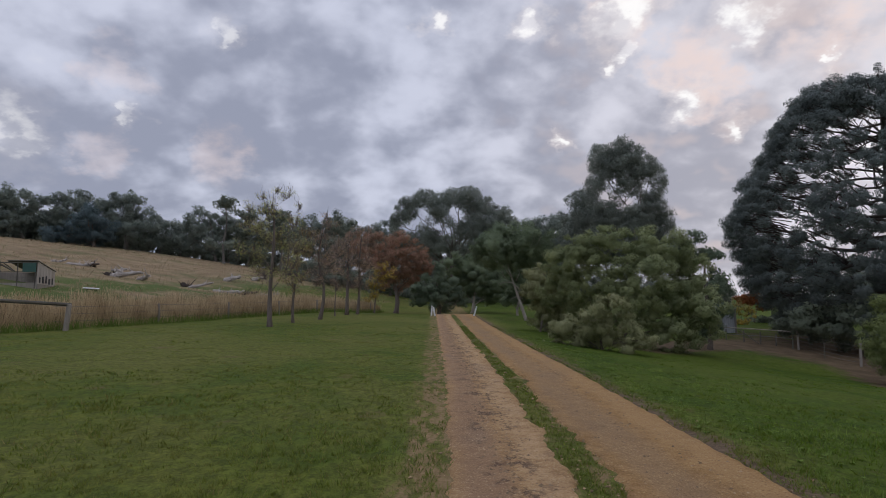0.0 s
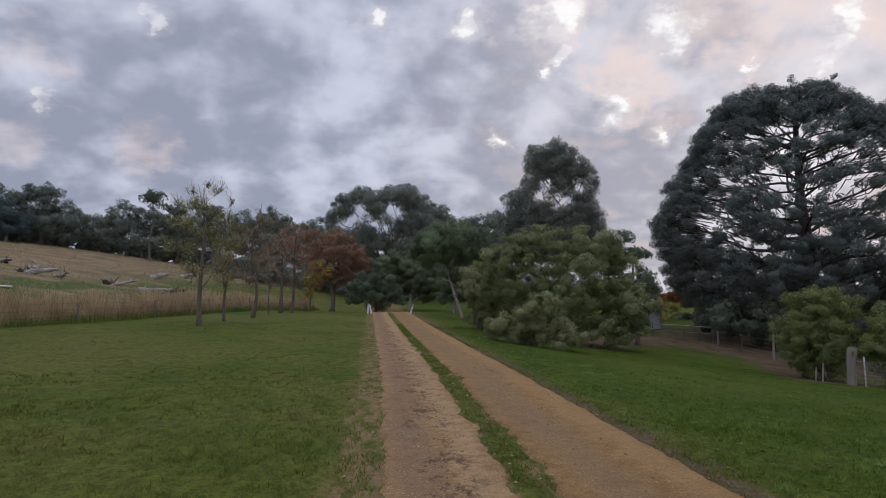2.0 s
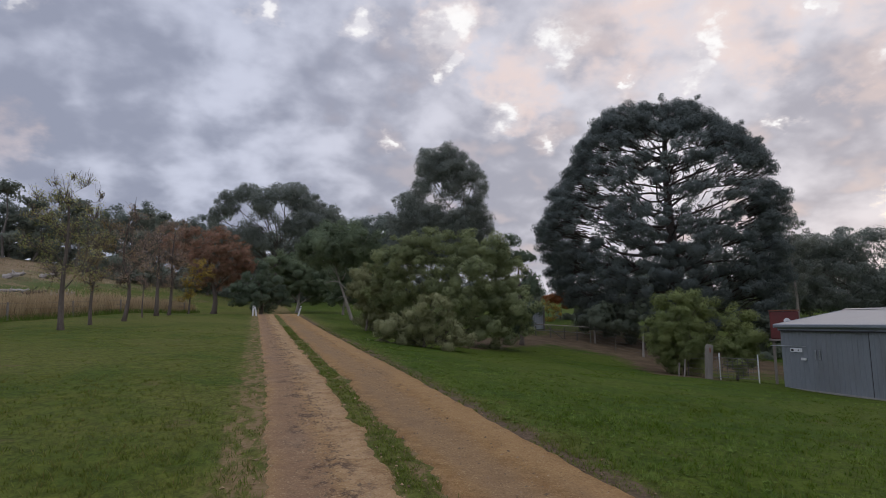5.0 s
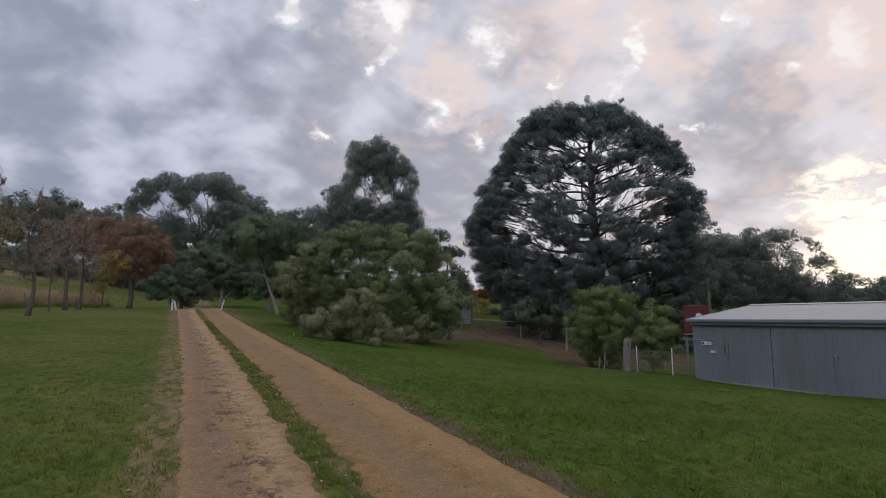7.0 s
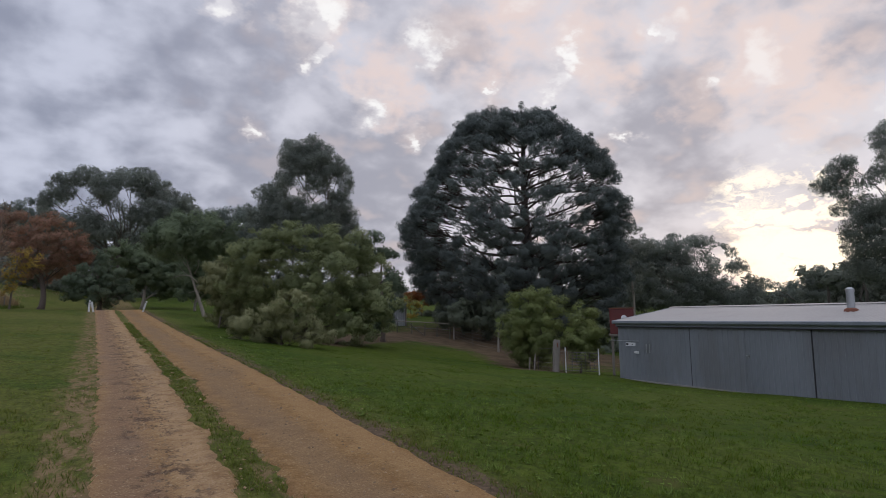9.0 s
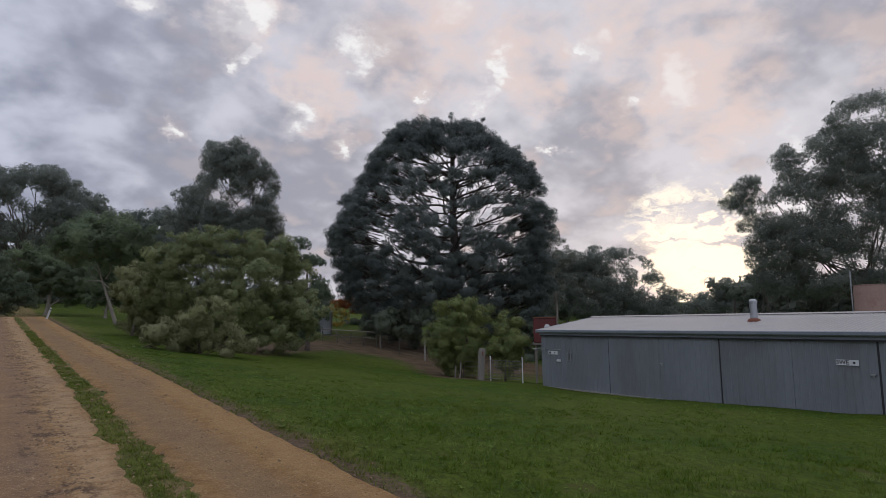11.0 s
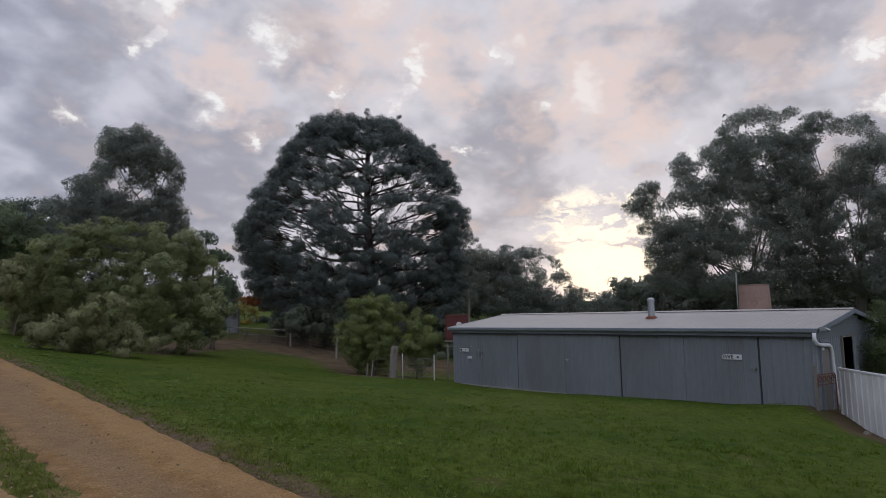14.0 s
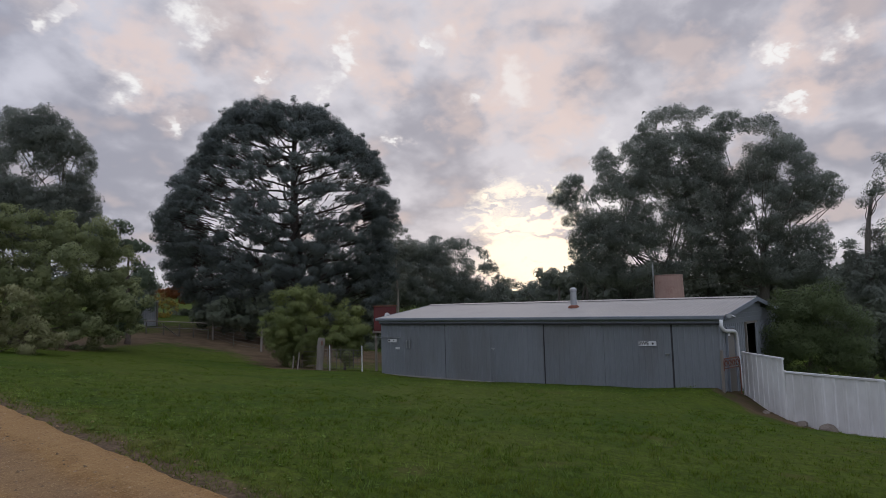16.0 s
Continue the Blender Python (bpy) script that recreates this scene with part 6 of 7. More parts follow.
def wire_gate():
    p = thing("gate_post", (0, 0, 0), "split pale timber strainer post at the gate", "post")
    x, y = 17.08, 21.23
    z = height(x, y)
    g = Geo().tube([(x, y, z - 0.2), (x + 0.03, y, z + 0.3), (x + 0.06, y, z + 0.8), (x + 0.10, y - 0.01, z + 1.2), (x + 0.13, y - 0.01, z + 1.36)], [0.16, 0.145, 0.15, 0.16, 0.14], 9)
    part("shaft", g, M_PALETIMBER, p)
    part("bolt", Geo().box((x + 0.02, y - 0.16, z + 1.15), (0.04, 0.03, 0.18)), M_RUST, p)
    gate = thing("gate", (0, 0, 0), "pale steel pipe gate filled with wire mesh", "gate")
    a, b = Vector((17.61, 21.19, height(17.61, 21.19) + 0.06)), Vector((18.93, 20.58, height(18.93, 20.58) + 0.06))
    up = Vector((0, 0, 1))
    part("gate_stile", Geo().tube([a - up * 0.15, a + up * 1.02], 0.026, 8), M_WHITE, gate, "white pipe upright")
    part("gate_stile", Geo().tube([b - up * 0.15, b + up * 1.06], 0.026, 8), M_WHITE, gate, "white pipe upright")
    a2 = Vector((17.25, 21.2, a.z))
    for i in range(7):
        h = 0.08 + 0.13 * i
        part("gate_bar", Geo().tube([a2 + up * h, b + up * h], 0.010 if i not in (0, 6) else 0.014, 5), M_WIRE, gate)
    for i in range(1, 9):
        s = i / 9
        q = a2.lerp(b, s)
        part("gate_upright", Geo().tube([q + up * 0.08, q + up * 0.88], 0.009 if i not in (3, 7) else 0.014, 5), M_WIRE, gate)
    # stakes on the bank and rubbish stones
    for x, y, t in ((16.5, 22.0, 0.7), (16.9, 22.9, 0.55)):
        s = thing("stake", (0, 0, 0), "short leaning timber stake in the bank", "stake", "stakes on the bank")
        stake("shaft", (x, y, height(x, y)), t, 0.03, M_TIMBER, s, (0.2, 0.05))


wire_gate()


def hoop_gate():
    """The little rusty scroll gate by the shed's corner."""
    g = thing("hoop_gate", (0, 0, 0), "small rusty wrought-iron gate with scrolls beside the shed", "gate")
    x0, x1, z = 18.62, 19.52, -1.30
    def at(x, h):
        return x, 5.25 - 0.2 * (x - 18.62), z + h

    part("gate_frame", Geo().tube([at(x0, 0.8), at(x0, 1.05), at(x0 + 0.06, 1.13), at(x1 - 0.06, 1.13), at(x1, 1.05), at(x1, 0.8)], 0.018, 6), M_RUST, g)
    part("crossbar", Geo().tube([at(x0, 0.86), at(x1, 0.86)], 0.014, 6), M_RUST, g)
    for i in range(4):
        c = x0 + 0.13 + 0.21 * i
        part("scroll", Geo().tube([at(c + 0.085 * math.cos(t / 9 * 2 * math.pi) * (1 - t * 0.03), 0.995 + 0.10 * math.sin(t / 9 * 2 * math.pi) * (1 - t * 0.03)) for t in range(13)], 0.011, 5), M_RUST, g)
    part("gate_stile", Geo().tube([at(x1, -0.1), at(x1, 0.86)], 0.018, 6), M_RUST, g)
    p = thing("gate_post", (0, 0, 0), "white-topped timber post at the shed corner", "post")
    part("shaft", Geo().box((18.62, 5.29, z + 0.62), (0.07, 0.07, 1.5)), M_PALETIMBER, p, bevel=0.006)


hoop_gate()


def paddock_fence():
    f = thing("paddock_fence", (0, 0, 0), "old grey post and rail fence standing in long dry grass", "fence")
    ys = [12.5, 18.5, 24.9]
    for y in ys:
        x = fence_x(y) + 0.45
        stake("post", (x, y, height(x, y)), 1.06, 0.105, M_TIMBER, f, (0.1, 0.0), 9)
    for a, b in zip(ys, ys[1:]):
        xa, xb = fence_x(a) + 0.45, fence_x(b) + 0.45
        part("rail", Geo().tube([(xa, a - 0.1, height(xa, a) + 1.42), ((xa + xb) / 2, (a + b) / 2, (height(xa, a) + height(xb, b)) / 2 + 1.24), (xb + 0.08, b + 0.15, height(xb, b) + 1.04)], 0.07, 8), M_DARKTIMBER, f, "split log top rail")
    posts = [(fence_x(y) - 0.05, y) for y in [24.9, 31, 37, 43, 49, 55, 61]]
    for x, y in posts[1:]:
        stake("post", (x, y, height(x, y)), 1.0, 0.06, M_TIMBER, f)
    wires(f, posts, (0.35, 0.65, 0.95))


paddock_fence()


# ---- white drive markers ----
def marker(x, y, boards):
    m = thing("drive_marker", (0, 0, 0), "white painted timber marker at the drive's edge", "marker post", "white markers beside the drive")
    z = height(x, y)
    for dx, lean, tall in boards:
        g = Geo()
        mat = pose(x + dx, y, z + tall / 2 - 0.04, 0, lean, 0)
        g.box((0, 0, 0), (0.12, 0.05, tall), m=mat)
        part("board", g, M_WHITE, m, bevel=0.01)
    part("band", Geo().box((0, 0, 0), (0.125, 0.056, 0.05), m=pose(x + boards[0][0], y, z + boards[0][2] / 2 - 0.04, 0, boards[0][1], 0) @ pose(0, 0, boards[0][2] * 0.36)), M_DARKGAP, m)


marker(-0.84, 47.6, [(-0.09, 4, 0.8), (0.10, -9, 0.72)])
marker(2.36, 46.6, [(0.0, 17, 0.78)])


# ---- tanks and hut ----
def red_tank():
    t = thing("steel_tank", (0, 0, 0), "rusty red square steel tank on a timber stand", "tank")
    x, y, z = 21.15, 21.35, height(21.15, 21.35)
    rz = -44
    part("body", Geo().box((x, y, 0.95), (1.08, 1.0, 1.15), rz), M_REDSTEEL, t, bevel=0.05)
    part("lid", Geo().box((x, y, 1.56), (1.14, 1.06, 0.05), rz), M_RUST, t, bevel=0.01)
    for sx in (-0.45, 0.45):
        for sy in (-0.4, 0.4):
            q = pose(x, y, 0, 0, 0, rz) @ Vector((sx, sy, 0))
            part("leg", Geo().box((q.x, q.y, (z + 0.35) / 2 - 0.05), (0.11, 0.11, 0.45 - z), rz), M_TIMBER, t)
    part("platform", Geo().box((x, y, 0.34), (1.2, 1.15, 0.08), rz), M_TIMBER, t)
    q = pose(x, y, 0, 0, 0, rz) @ Vector((0.1, -0.52, 1.12))
    part("round_plate", Geo().tube([q, q + Vector((-0.02, -0.02, 0))], 0.13, 14), M_WHITE, t, "faded white round plate")
    q = pose(x, y, 0, 0, 0, rz) @ Vector((0.05, -0.56, 0))
    part("pipe", Geo().tube([(q.x, q.y, 0.5), (q.x, q.y, z)], 0.03, 6), M_GALV, t)


red_tank()


def pink_tank():
    t = thing("concrete_tank", (0, 0, 0), "faded pinkish round tank showing above the shed roof", "tank")
    x, y = 32.1, 11.6
    g = Geo()
    zs = [height(x, y) - 0.2, 0.2, 1.6, 2.2, 2.72, 2.78, 2.79]
    g.tube([(x, y, z) for z in zs], [0.78, 0.76, 0.72, 0.70, 0.68, 0.70, 0.60], 28)
    part("body", g, M_PINKTANK, t, smooth=False)
    for z in (0.9, 1.7, 2.4):
        part("hoop", Geo().tube([(x, y, z), (x, y, z + 0.04)], 0.745 - 0.02 * z, 28), M_PINKTANK, t)
    p = thing("mast", (0, 0, 0), "thin grey mast beside the tank", "mast")
    part("shaft", Geo().tube([(31.7, 12.25, height(31.7, 12.25)), (31.7, 12.25, 3.45)], 0.03, 6), M_GALV, p)


pink_tank()


def hut():
    h = thing("hut", (0, 0, 0), "small grey corrugated hut half hidden by shrubs", "hut")
    x, y = 19.9, 44.8
    z = height(x, y)
    part("wall", ribbed((x - 0.9, y - 0.6, z - 0.1), (1, 0, 0), (0, 0, 1), (0, -1, 0), 1.7, 1.75, 0.15), M_GALV, h)
    part("wall", ribbed((x + 0.8, y - 0.6, z - 0.1), (0, 1, 0), (0, 0, 1), (1, 0, 0), 1.5, 1.75, 0.15), M_GALV, h)
    part("roof", Geo().box((0, 0, 0), (2.0, 1.9, 0.05), m=pose(x - 0.05, y + 0.15, z + 1.74, 5, 3, 0)), M_ROOF, h)
    part("post", Geo().box((x + 0.85, y - 0.65, z + 0.8), (0.1, 0.1, 1.85)), M_PALETIMBER, h)


hut()


# ---- paddock ----
def hen_house():
    h = thing("hen_house", (-25.3, 38.2, height(-25.3, 38.2) - 0.05), "old low hen house with mesh front and cream side wall", "hen house", rz=12)
    # local: x along the front to the left (negative), y back
    for i in range(6):
        tall = 1.74 - 0.075 * i
        part("board", Geo().box((0.02, 0.225 + 0.45 * i, tall / 2), (0.05, 0.44, tall)), M_CREAM, h, "cream board of the side wall", bevel=0.008)
    part("base_board", Geo().box((0.055, 1.35, 0.20), (0.03, 2.7, 0.36)), M_PALETIMBER, h)
    # near-black plates on the boards paint in the shade of the holes
    for i in range(5):
        part("vent_hole", Geo().box((0.06, 0.35 + 0.48 * i, 0.62 + 0.05 * (i % 3)), (0.02, 0.17 + 0.05 * (i % 2), 0.36 + 0.06 * (i % 3))), M_DARKGAP, h)
    part("skirting", Geo().box((-4.0, 0.0, 0.22), (8.0, 0.05, 0.44)), M_TIMBER, h)
    for i in range(9):
        part("post", Geo().box((-8.0 + i * 0.99, 0, 0.86), (0.05, 0.06, 1.72)), M_DARKTIMBER, h)
    part("plate", Geo().box((-4.0, -0.02, 1.69), (8.1, 0.07, 0.07)), M_DARKTIMBER, h)
    part("mid_rail", Geo().box((-4.0, -0.01, 1.15), (8.0, 0.04, 0.04)), M_DARKTIMBER, h)
    part("back_wall", Geo().box((-4.0, 2.7, 0.65), (8.0, 0.06, 1.3)), M_TIMBER, h)
    part("roof", Geo().box((0, 0, 0), (1.75, 2.95, 0.04), m=pose(-0.78, 1.35, 1.60, -9, 0, 0)), M_TIMBER, h, "thin weathered sheet roof")
    for i in range(9):
        part("rafter", Geo().box((0, 0, 0), (0.06, 2.8, 0.07), m=pose(-8.0 + 0.8 * i, 1.35, 1.58, -9, 0, 0)), M_DARKTIMBER, h)
    for i in range(3):
        part("brace", Geo().box((0, 0, 0), (0.9, 0.04, 0.05), m=pose(-1.6 - 2.2 * i, 0.04, 1.45, 0, 38, 0)), M_DARKTIMBER, h)
    part("shade_cloth", Geo().box((-0.4, -0.06, 1.38), (0.75, 0.02, 0.55)), M_GREENCLOTH, h, "torn green shade cloth")
    g = Geo()
    for i in range(24):
        g.tube([(-8.0 + i * 0.33, 0.0, 0.44), (-8.0 + i * 0.33 + 0.01, 0, 1.82)], 0.006, 3, False)
    for i in range(6):
        g.tube([(-8.0, 0.0, 0.55 + 0.23 * i), (-0.05, 0, 0.55 + 0.23 * i)], 0.005, 3, False)
    part("wire_mesh", g, M_WIRE, h)["kind"] = "stuff"
    s = thing("tin_sheet", (-24.2, 42.3, height(-24.2, 42.3)), "pale flat sheet lying in the grass", "sheet", rz=20)
    part("sheet", Geo().box((0, 0, 0.08), (1.0, 0.6, 0.05), m=pose(0, 0, 0.10, 6, 3)), M_WHITE, s, bevel=0.01)


hen_house()


def fallen_log(x, y, rz, length, r, mat, seed, label="bleached fallen log lying in the paddock"):
    """A broken, twisted log with stubs and splayed root end."""
    rng = np.random.default_rng(seed)
    ob = thing("fallen_log", (x, y, height(x, y)), label, "log", "fallen logs in the paddock", rz=rz)
    rise = rng.uniform(0.0, 0.22)
    pts = [(length * (s / 9 - 0.5), 0.10 * length * math.sin(s * 0.8 + seed), r * 0.7 + rise * length * s / 9 + rng.normal() * 0.05) for s in range(10)]
    rad = [r * (1.25 - 0.85 * s / 9) * (1 + rng.normal() * 0.13) for s in range(10)]
    g = Geo().tube(pts, rad, 8)
    g.v = [(a + rng.normal() * r * 0.07, b + rng.normal() * r * 0.07, c + rng.normal() * r * 0.07) for a, b, c in g.v]
    part("trunk", g, mat, ob)
    for i in range(6):
        p = Vector(pts[int(rng.integers(0, 9))])
        e = p + Vector((rng.uniform(-0.9, 0.9), rng.uniform(-0.9, 0.9), rng.uniform(0.0, 0.8))) * (0.35 + r * 2.2)
        bp, br = bough(p, e, r * 0.45, 0.02, rng, 0.1, n=5)
        part("stub", Geo().tube(bp, br, 5), mat, ob)
    return ob


for x, y, rz, ln, r, mat, seed in ((-36.6, 61.9, 25, 2.59, 0.22, M_LOG, 3), (-35.6, 62.6, -40, 1.87, 0.16, M_DARKLOG, 6), (-38.4, 61.5, 10, 1.44, 0.13, M_LOG, 4), (-28.6, 55.6, 15, 2.45, 0.24, M_LOG, 9), (-27.3, 56.2, -30, 1.73, 0.19, M_LOG, 5), (-29.9, 55.4, 70, 1.01, 0.17, M_DARKLOG, 7), (-33.0, 62.5, 5, 1.58, 0.19, M_LOG, 8), (-24.3, 58.0, 80, 0.86, 0.19, M_DARKLOG, 12), (-23.0, 58.4, 4, 2.45, 0.17, M_LOG, 10), (-20.4, 58.8, -5, 3.02, 0.19, M_LOG, 11), (-24.7, 72.0, 20, 1.87, 0.30, M_LOG, 14), (-23.4, 78.5, 10, 1.73, 0.32, M_LOG, 13), (-19.2, 60.6, 15, 1.87, 0.16, M_DARKLOG, 15), (-17.6, 62.0, -12, 2.74, 0.18, M_LOG, 16), (-14.6, 61.5, 8, 1.80, 0.18, M_LOG, 17)):
    fallen_log(x, y, rz, ln, r, mat, seed)


# ---- grasses ----
def blades(rng, xs, ys, tall, wide, lean, flat=False):
    """Bent tapering blades standing on the ground; flat ones bend over their broad side."""
    n = len(xs)
    z = np.array([height(float(a), float(b)) for a, b in zip(xs, ys)])
    base = np.stack([xs, ys, z - 0.01], axis=1)
    t = rng.uniform(0, 2 * math.pi, n)
    side = np.stack([np.cos(t), np.sin(t), np.zeros(n)], axis=1) * wide[:, None]
    q = t + math.pi / 2 + rng.normal(size=n) * 0.5 if flat else rng.uniform(0, 2 * math.pi, n)
    off = np.stack([np.cos(q) * lean, np.sin(q) * lean, np.ones(n)], axis=1) * tall[:, None]
    return np.stack([base - side, base + side, base + side * 0.25 + off, base - side * 0.25 + off], axis=1)


def on_track(x, y):
    u = x - np.array([drive_x(float(v)) for v in y])
    return ((u > -0.02) & (u < 1.12)) | ((u > 1.52) & (u < 3.02))


def lawn():
    rng = np.random.default_rng(5)
    n = 300000
    r = 3.2 + 30.0 * rng.random(n) ** 2.1
    a = np.radians(rng.uniform(-42, 92, n))
    back = rng.random(n) < 0.16
    r = np.where(back, 14.0 * np.sqrt(rng.random(n)), r)
    a = np.where(back, rng.uniform(0, 2 * math.pi, n), a)
    each = 12
    r, a = np.repeat(r[::each], each)[:n], np.repeat(a[::each], each)[:n]
    x, y = r * np.sin(a) + rng.normal(size=n) * 0.022 * (0.7 + 0.10 * r), r * np.cos(a) + rng.normal(size=n) * 0.022 * (0.7 + 0.10 * r)
    keep = ~on_track(x, y)
    u = x - np.array([drive_x(float(v)) for v in y])
    patch = np.array([noise.noise((float(p) * 0.9, float(q) * 0.9, 0)) for p, q in zip(x, y)])
    keep &= ~((u > -0.7) & (u < 0) & (rng.random(n) < 0.42 + 1.2 * np.array([noise.noise((float(p) * 3.0, float(q) * 3.0, 8)) for p, q in zip(x, y)])))
    keep &= rng.random(n) < 0.9 + 0.35 * patch
    keep &= ~((x > 18.6) & (y < 20) & (y > 4.5))
    keep &= np.array([bank_value(float(p), float(q)) for p, q in zip(x, y)]) < 0.5 + 0.25 * rng.normal(size=n)
    x, y, r, patch = x[keep], y[keep], r[keep], patch[keep]
    n = len(x)
    tall = (0.022 + 0.030 * rng.random(n)) * (1 + 0.5 * patch) * np.repeat(rng.uniform(0.6, 1.6, n // 12 + 1), 12)[:n] * np.clip(1.35 - r / 18, 0.35, 1.0) * (1 + 0.02 * r)
    wide = (0.0022 + 0.0018 * rng.random(n)) * (0.55 + 0.13 * r)
    quad = blades(rng, x, y, tall, wide, rng.uniform(0.3, 1.5, n), True)
    tagged(new("lawn_grass", quads_mesh("lawn_grass", quad, M_BLADE)), "short mown green grass blades of the lawn", "grass", kind="stuff")
    # taller clumps in the unmown grass
    k, each = 420, 36
    cx = np.repeat(np.where(rng.random(k) < 0.6, 3.3 + np.abs(rng.normal(size=k)) * 2.2, rng.uniform(4, 16, k)), each)
    cy = np.repeat(rng.uniform(2.5, 17, k), each)
    clear = np.repeat(rng.uniform(0.5, 1.2, k), each)
    px, py = cx + rng.normal(size=k * each) * 0.07 * clear, cy + rng.normal(size=k * each) * 0.07 * clear
    quad = blades(rng, px, py, (0.03 + 0.05 * rng.random(k * each)) * clear, 0.003 + 0.003 * rng.random(k * each), rng.uniform(0.2, 1.3, k * each), True)
    tagged(new("grass_tufts", quads_mesh("grass_tufts", quad, M_WEED)), "taller green grass tufts in the unmown lawn", "grass", kind="stuff")
    # longer tufts along the tracks
    m = 26000
    ey = rng.uniform(-8, 34, m)
    side = rng.choice(4, m, p=[0.06, 0.35, 0.35, 0.24])
    ex = np.array([drive_x(float(v)) for v in ey]) + np.choose(side, [-0.12 - 0.3 * rng.random(m) ** 2, 1.16 + 0.16 * rng.random(m), 1.48 - 0.16 * rng.random(m), 2.92 + 0.28 * rng.random(m) ** 2])
    clump = np.array([noise.noise((float(p) * 1.5, float(q) * 2.2, 5)) for p, q in zip(ex, ey)])
    k = clump > -0.12
    ex, ey = ex[k], ey[k]
    m = len(ex)
    quad = blades(rng, ex, ey, 0.014 + 0.030 * rng.random(m), (0.004 + 0.003 * rng.random(m)) * (0.8 + 0.06 * ey), rng.uniform(0.5, 1.8, m), True)
    tagged(new("verge_grass", quads_mesh("verge_grass", quad, M_BLADE)), "ragged grass tufts along the gravel wheel tracks", "grass", kind="stuff")


lawn()


def weeds():
    """Broad-leaved weeds in the rough grass beside the drive and by the shed."""
    rng = np.random.default_rng(8)
    out = []
    for i in range(2300):
        if i < 1750:
            y = rng.uniform(4, 27)
            x = 3.15 + abs(rng.normal()) * 1.3
        else:
            x, y = rng.uniform(13.5, 18.3), rng.uniform(3.5, 14)
        size = rng.uniform(0.010, 0.026) * (2.2 if rng.random() < 0.05 else 1)
        c = np.array((x, y, height(x, y)))
        for j in range(int(rng.integers(8, 18))):
            t = rng.uniform(0, 2 * math.pi)
            d = np.array((math.cos(t), math.sin(t), rng.uniform(0.3, 0.9)))
            d /= np.linalg.norm(d)
            s = np.array((-math.sin(t), math.cos(t), 0)) * size * 0.32
            a = c + d * size * 0.15
            b = c + d * size * rng.uniform(0.9, 1.5)
            mid = (a + b) / 2 + np.array((0, 0, size * 0.15))
            out.append([a, mid + s, b, mid - s])
    tagged(new("weeds", quads_mesh("weeds", np.array(out), M_WEED)), "low broad-leaved weeds in rough grass beside the drive", "weeds", kind="stuff")


weeds()


def dry_grass():
    rng = np.random.default_rng(9)
    n = 52000
    y = 12 + 52 * rng.random(n) ** 0.9
    e = 3.6 * rng.random(n) ** 1.2 + 0.1
    x = -15.7 + 0.235 * (y - 24.7) - e
    clump = np.array([noise.noise((float(p) * 0.7, float(q) * 0.7, 2)) for p, q in zip(x, y)])
    tall = (0.55 + 0.62 * rng.random(n)) * (1 + 0.75 * clump) * np.where(e < 0.4, 0.75, 1.0)
    quad = blades(rng, x, y, tall, 0.010 + 0.010 * rng.random(n), rng.uniform(0.05, 0.45, n))
    tagged(new("dry_grass", quads_mesh("dry_grass", quad, M_STRAW)), "tall dry golden grass along the paddock fence", "long grass", kind="stuff")
    k = 11000
    gy = 12 + 52 * rng.random(k)
    gx = -15.7 + 0.235 * (gy - 24.7) + 0.35 - 1.3 * rng.random(k)
    quad = blades(rng, gx, gy, 0.14 + 0.28 * rng.random(k), 0.010 + 0.010 * rng.random(k), rng.uniform(0.1, 0.7, k))
    tagged(new("rough_grass", quads_mesh("rough_grass", quad, M_WEED)), "rough green grass at the foot of the dry grass", "grass", kind="stuff")
    m = 30000
    y = 22 + 85 * rng.random(m)
    e = 4 + 62 * rng.random(m) ** 1.2
    x = -15.7 + 0.235 * (y - 24.7) - e
    clump = np.array([noise.noise((float(p) * 0.22, float(q) * 0.22, 4)) for p, q in zip(x, y)])
    k = clump > -0.1 - (e > 18) * 0.3
    x, y = x[k], y[k]
    m = len(x)
    quad = blades(rng, x, y, 0.08 + 0.14 * rng.random(m), 0.015 + 0.02 * rng.random(m), rng.uniform(0.4, 1.4, m))
    tagged(new("paddock_grass", quads_mesh("paddock_grass", quad, M_TUSSOCK)), "dry straw-coloured tussocks on the paddock hill", "grass", kind="stuff")


dry_grass()


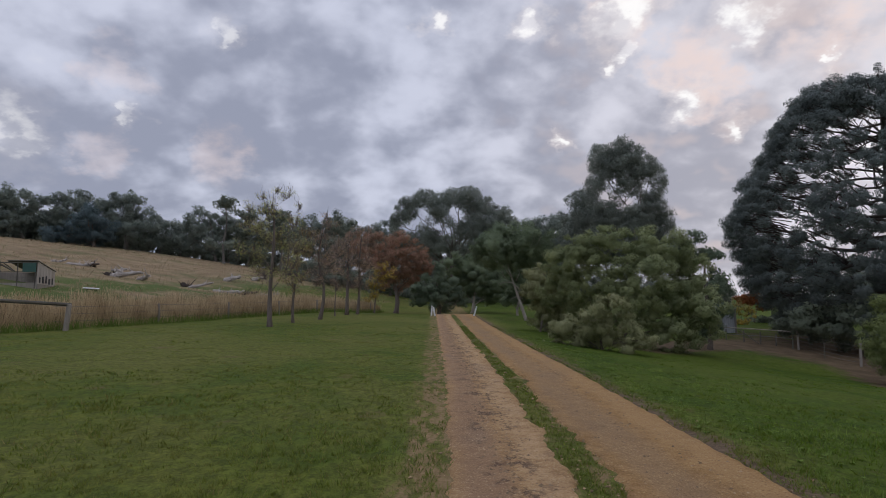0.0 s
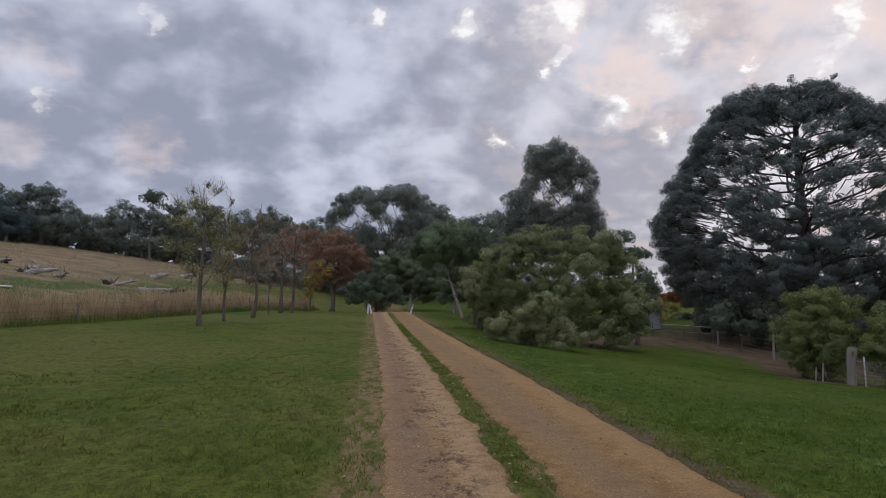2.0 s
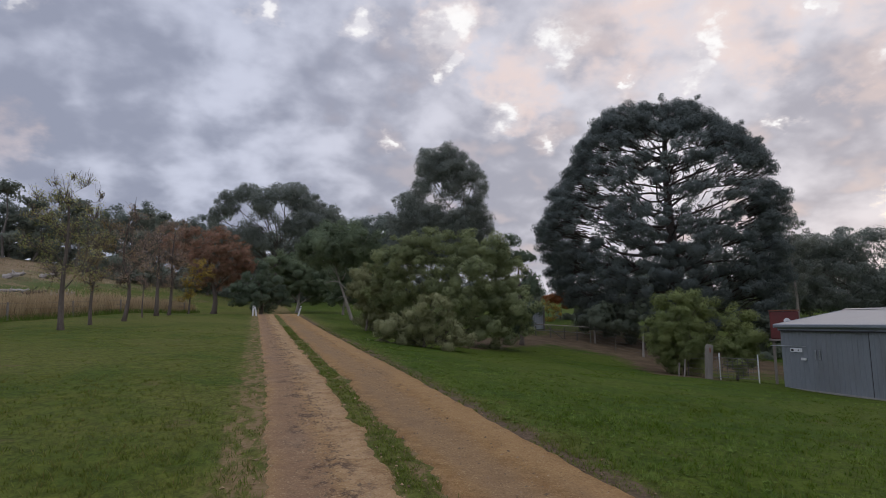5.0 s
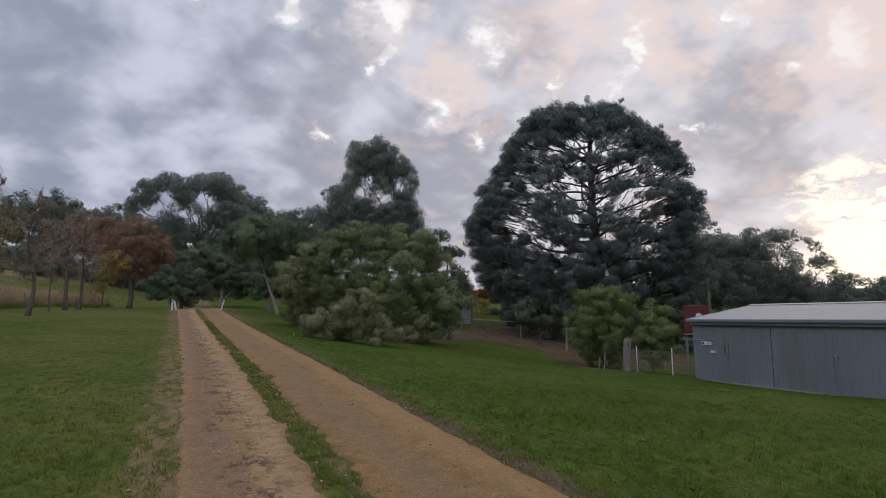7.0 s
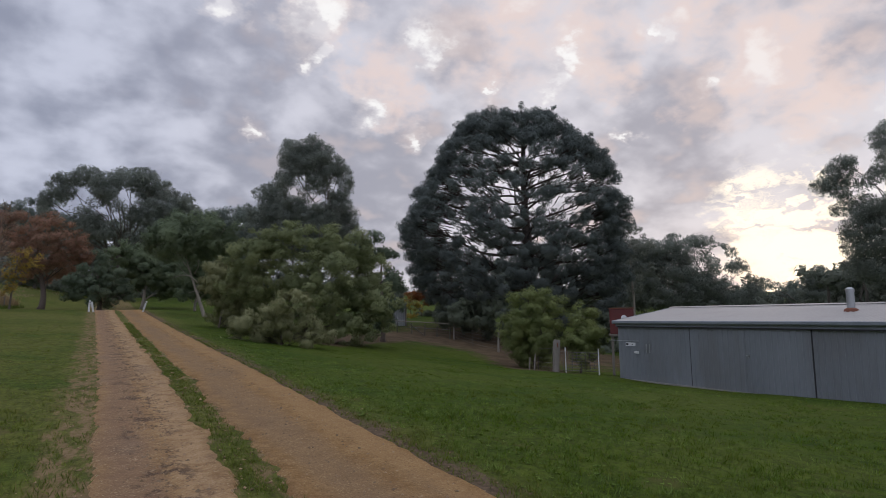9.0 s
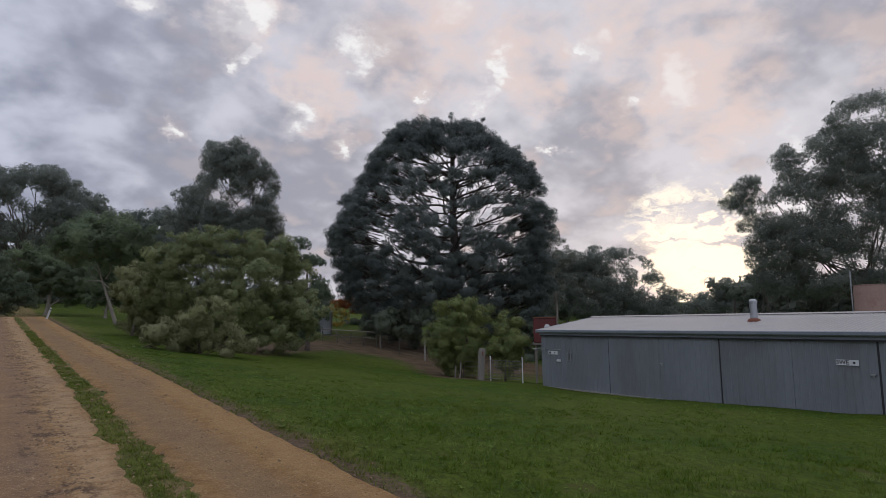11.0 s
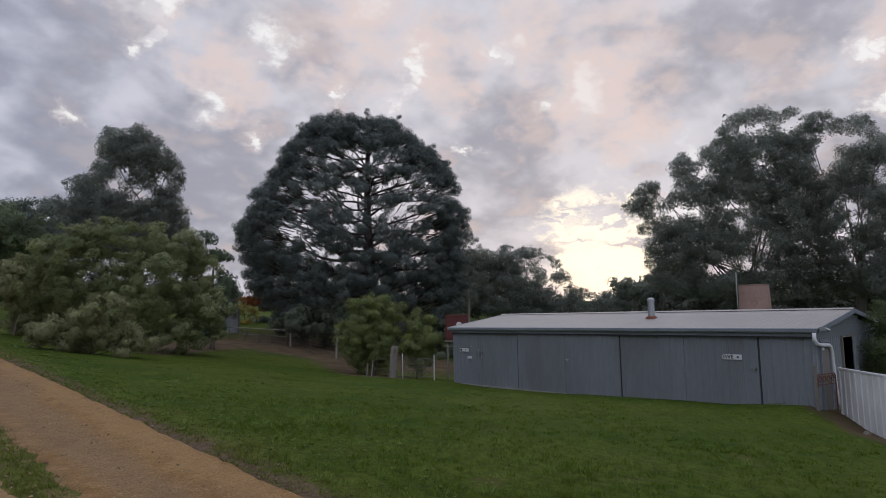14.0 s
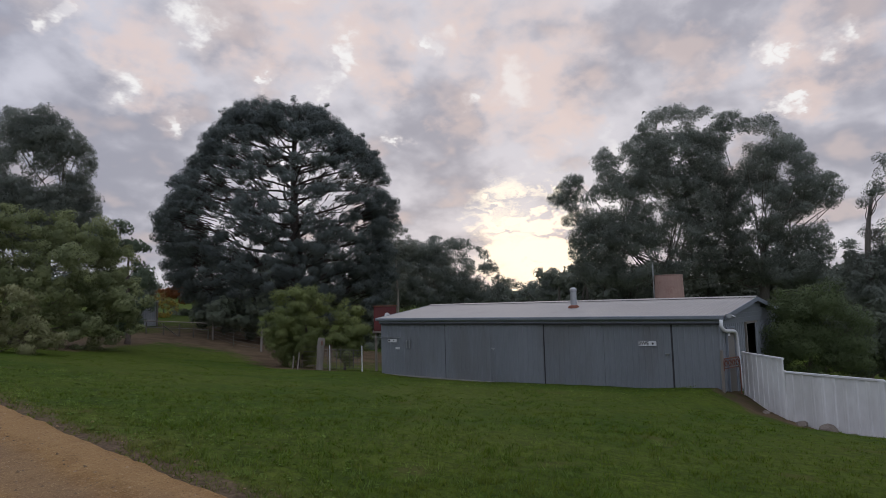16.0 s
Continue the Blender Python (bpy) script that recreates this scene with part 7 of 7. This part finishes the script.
def stones():
    """Loose gravel on the drive."""
    rng = np.random.default_rng(10)
    v, f = [], []
    octa = ((0, 2, 4), (2, 1, 4), (1, 3, 4), (3, 0, 4), (2, 0, 5), (1, 2, 5), (3, 1, 5), (0, 3, 5))
    for i in range(6500):
        y = 3.5 + 24 * rng.random() ** 1.8
        lane = rng.random()
        x = drive_x(y) + (rng.normal(0.62, 0.34) if lane < 0.68 else rng.normal(2.2, 0.45))
        s = (0.006 + 0.018 * rng.random() ** 3) * (0.8 + 0.03 * y)
        z = height(x, y) + 0.012
        k = len(v)
        for ax in ((1, 0, 0), (-1, 0, 0), (0, 1, 0), (0, -1, 0), (0, 0, 0.7), (0, 0, -0.7)):
            q = np.array(ax) * s * rng.uniform(0.7, 1.3) + rng.normal(size=3) * s * 0.15
            v.append((x + q[0], y + q[1], z + q[2]))
        f += [tuple(k + j for j in t) for t in octa]
    me = bpy.data.meshes.new("loose_gravel")
    me.from_pydata(v, [], f)
    me.materials.append(M_STONE)
    tagged(new("loose_gravel", me), "loose pale gravel stones on the drive", "gravel", kind="stuff")


stones()


def rock(x, y, s, seed):
    """A rounded, irregular stone."""
    ob = thing("rock", (x, y, height(x, y)), "grey-brown rock half sunk in the bare bank", "rock", "rocks along the white fence")
    rng = np.random.default_rng(seed)
    bm = bmesh.new()
    bmesh.ops.create_icosphere(bm, subdivisions=2, radius=s)
    for v in bm.verts:
        k = 1 + 0.28 * noise.noise(v.co * (1.6 / s) + Vector((seed, 0, 0)))
        v.co = Vector((v.co.x * 1.5 * k, v.co.y * k, v.co.z * 0.8 * k + s * 0.25))
    me = bpy.data.meshes.new("stone")
    bm.to_mesh(me)
    bm.free()
    me.materials.append(M_ROCK)
    part("stone", me, M_ROCK, ob)


M_ROCK = surface("rock", (0.13, 0.105, 0.085), (0.26, 0.22, 0.18), 3, 22, 0.95, 0.6, 0.02)
for x, y, s, seed in ((17.45, 2.65, 0.2, 1), (17.75, 3.25, 0.13, 2), (17.2, 2.1, 0.11, 3), (18.2, 4.15, 0.09, 4)):
    rock(x, y, s, seed)
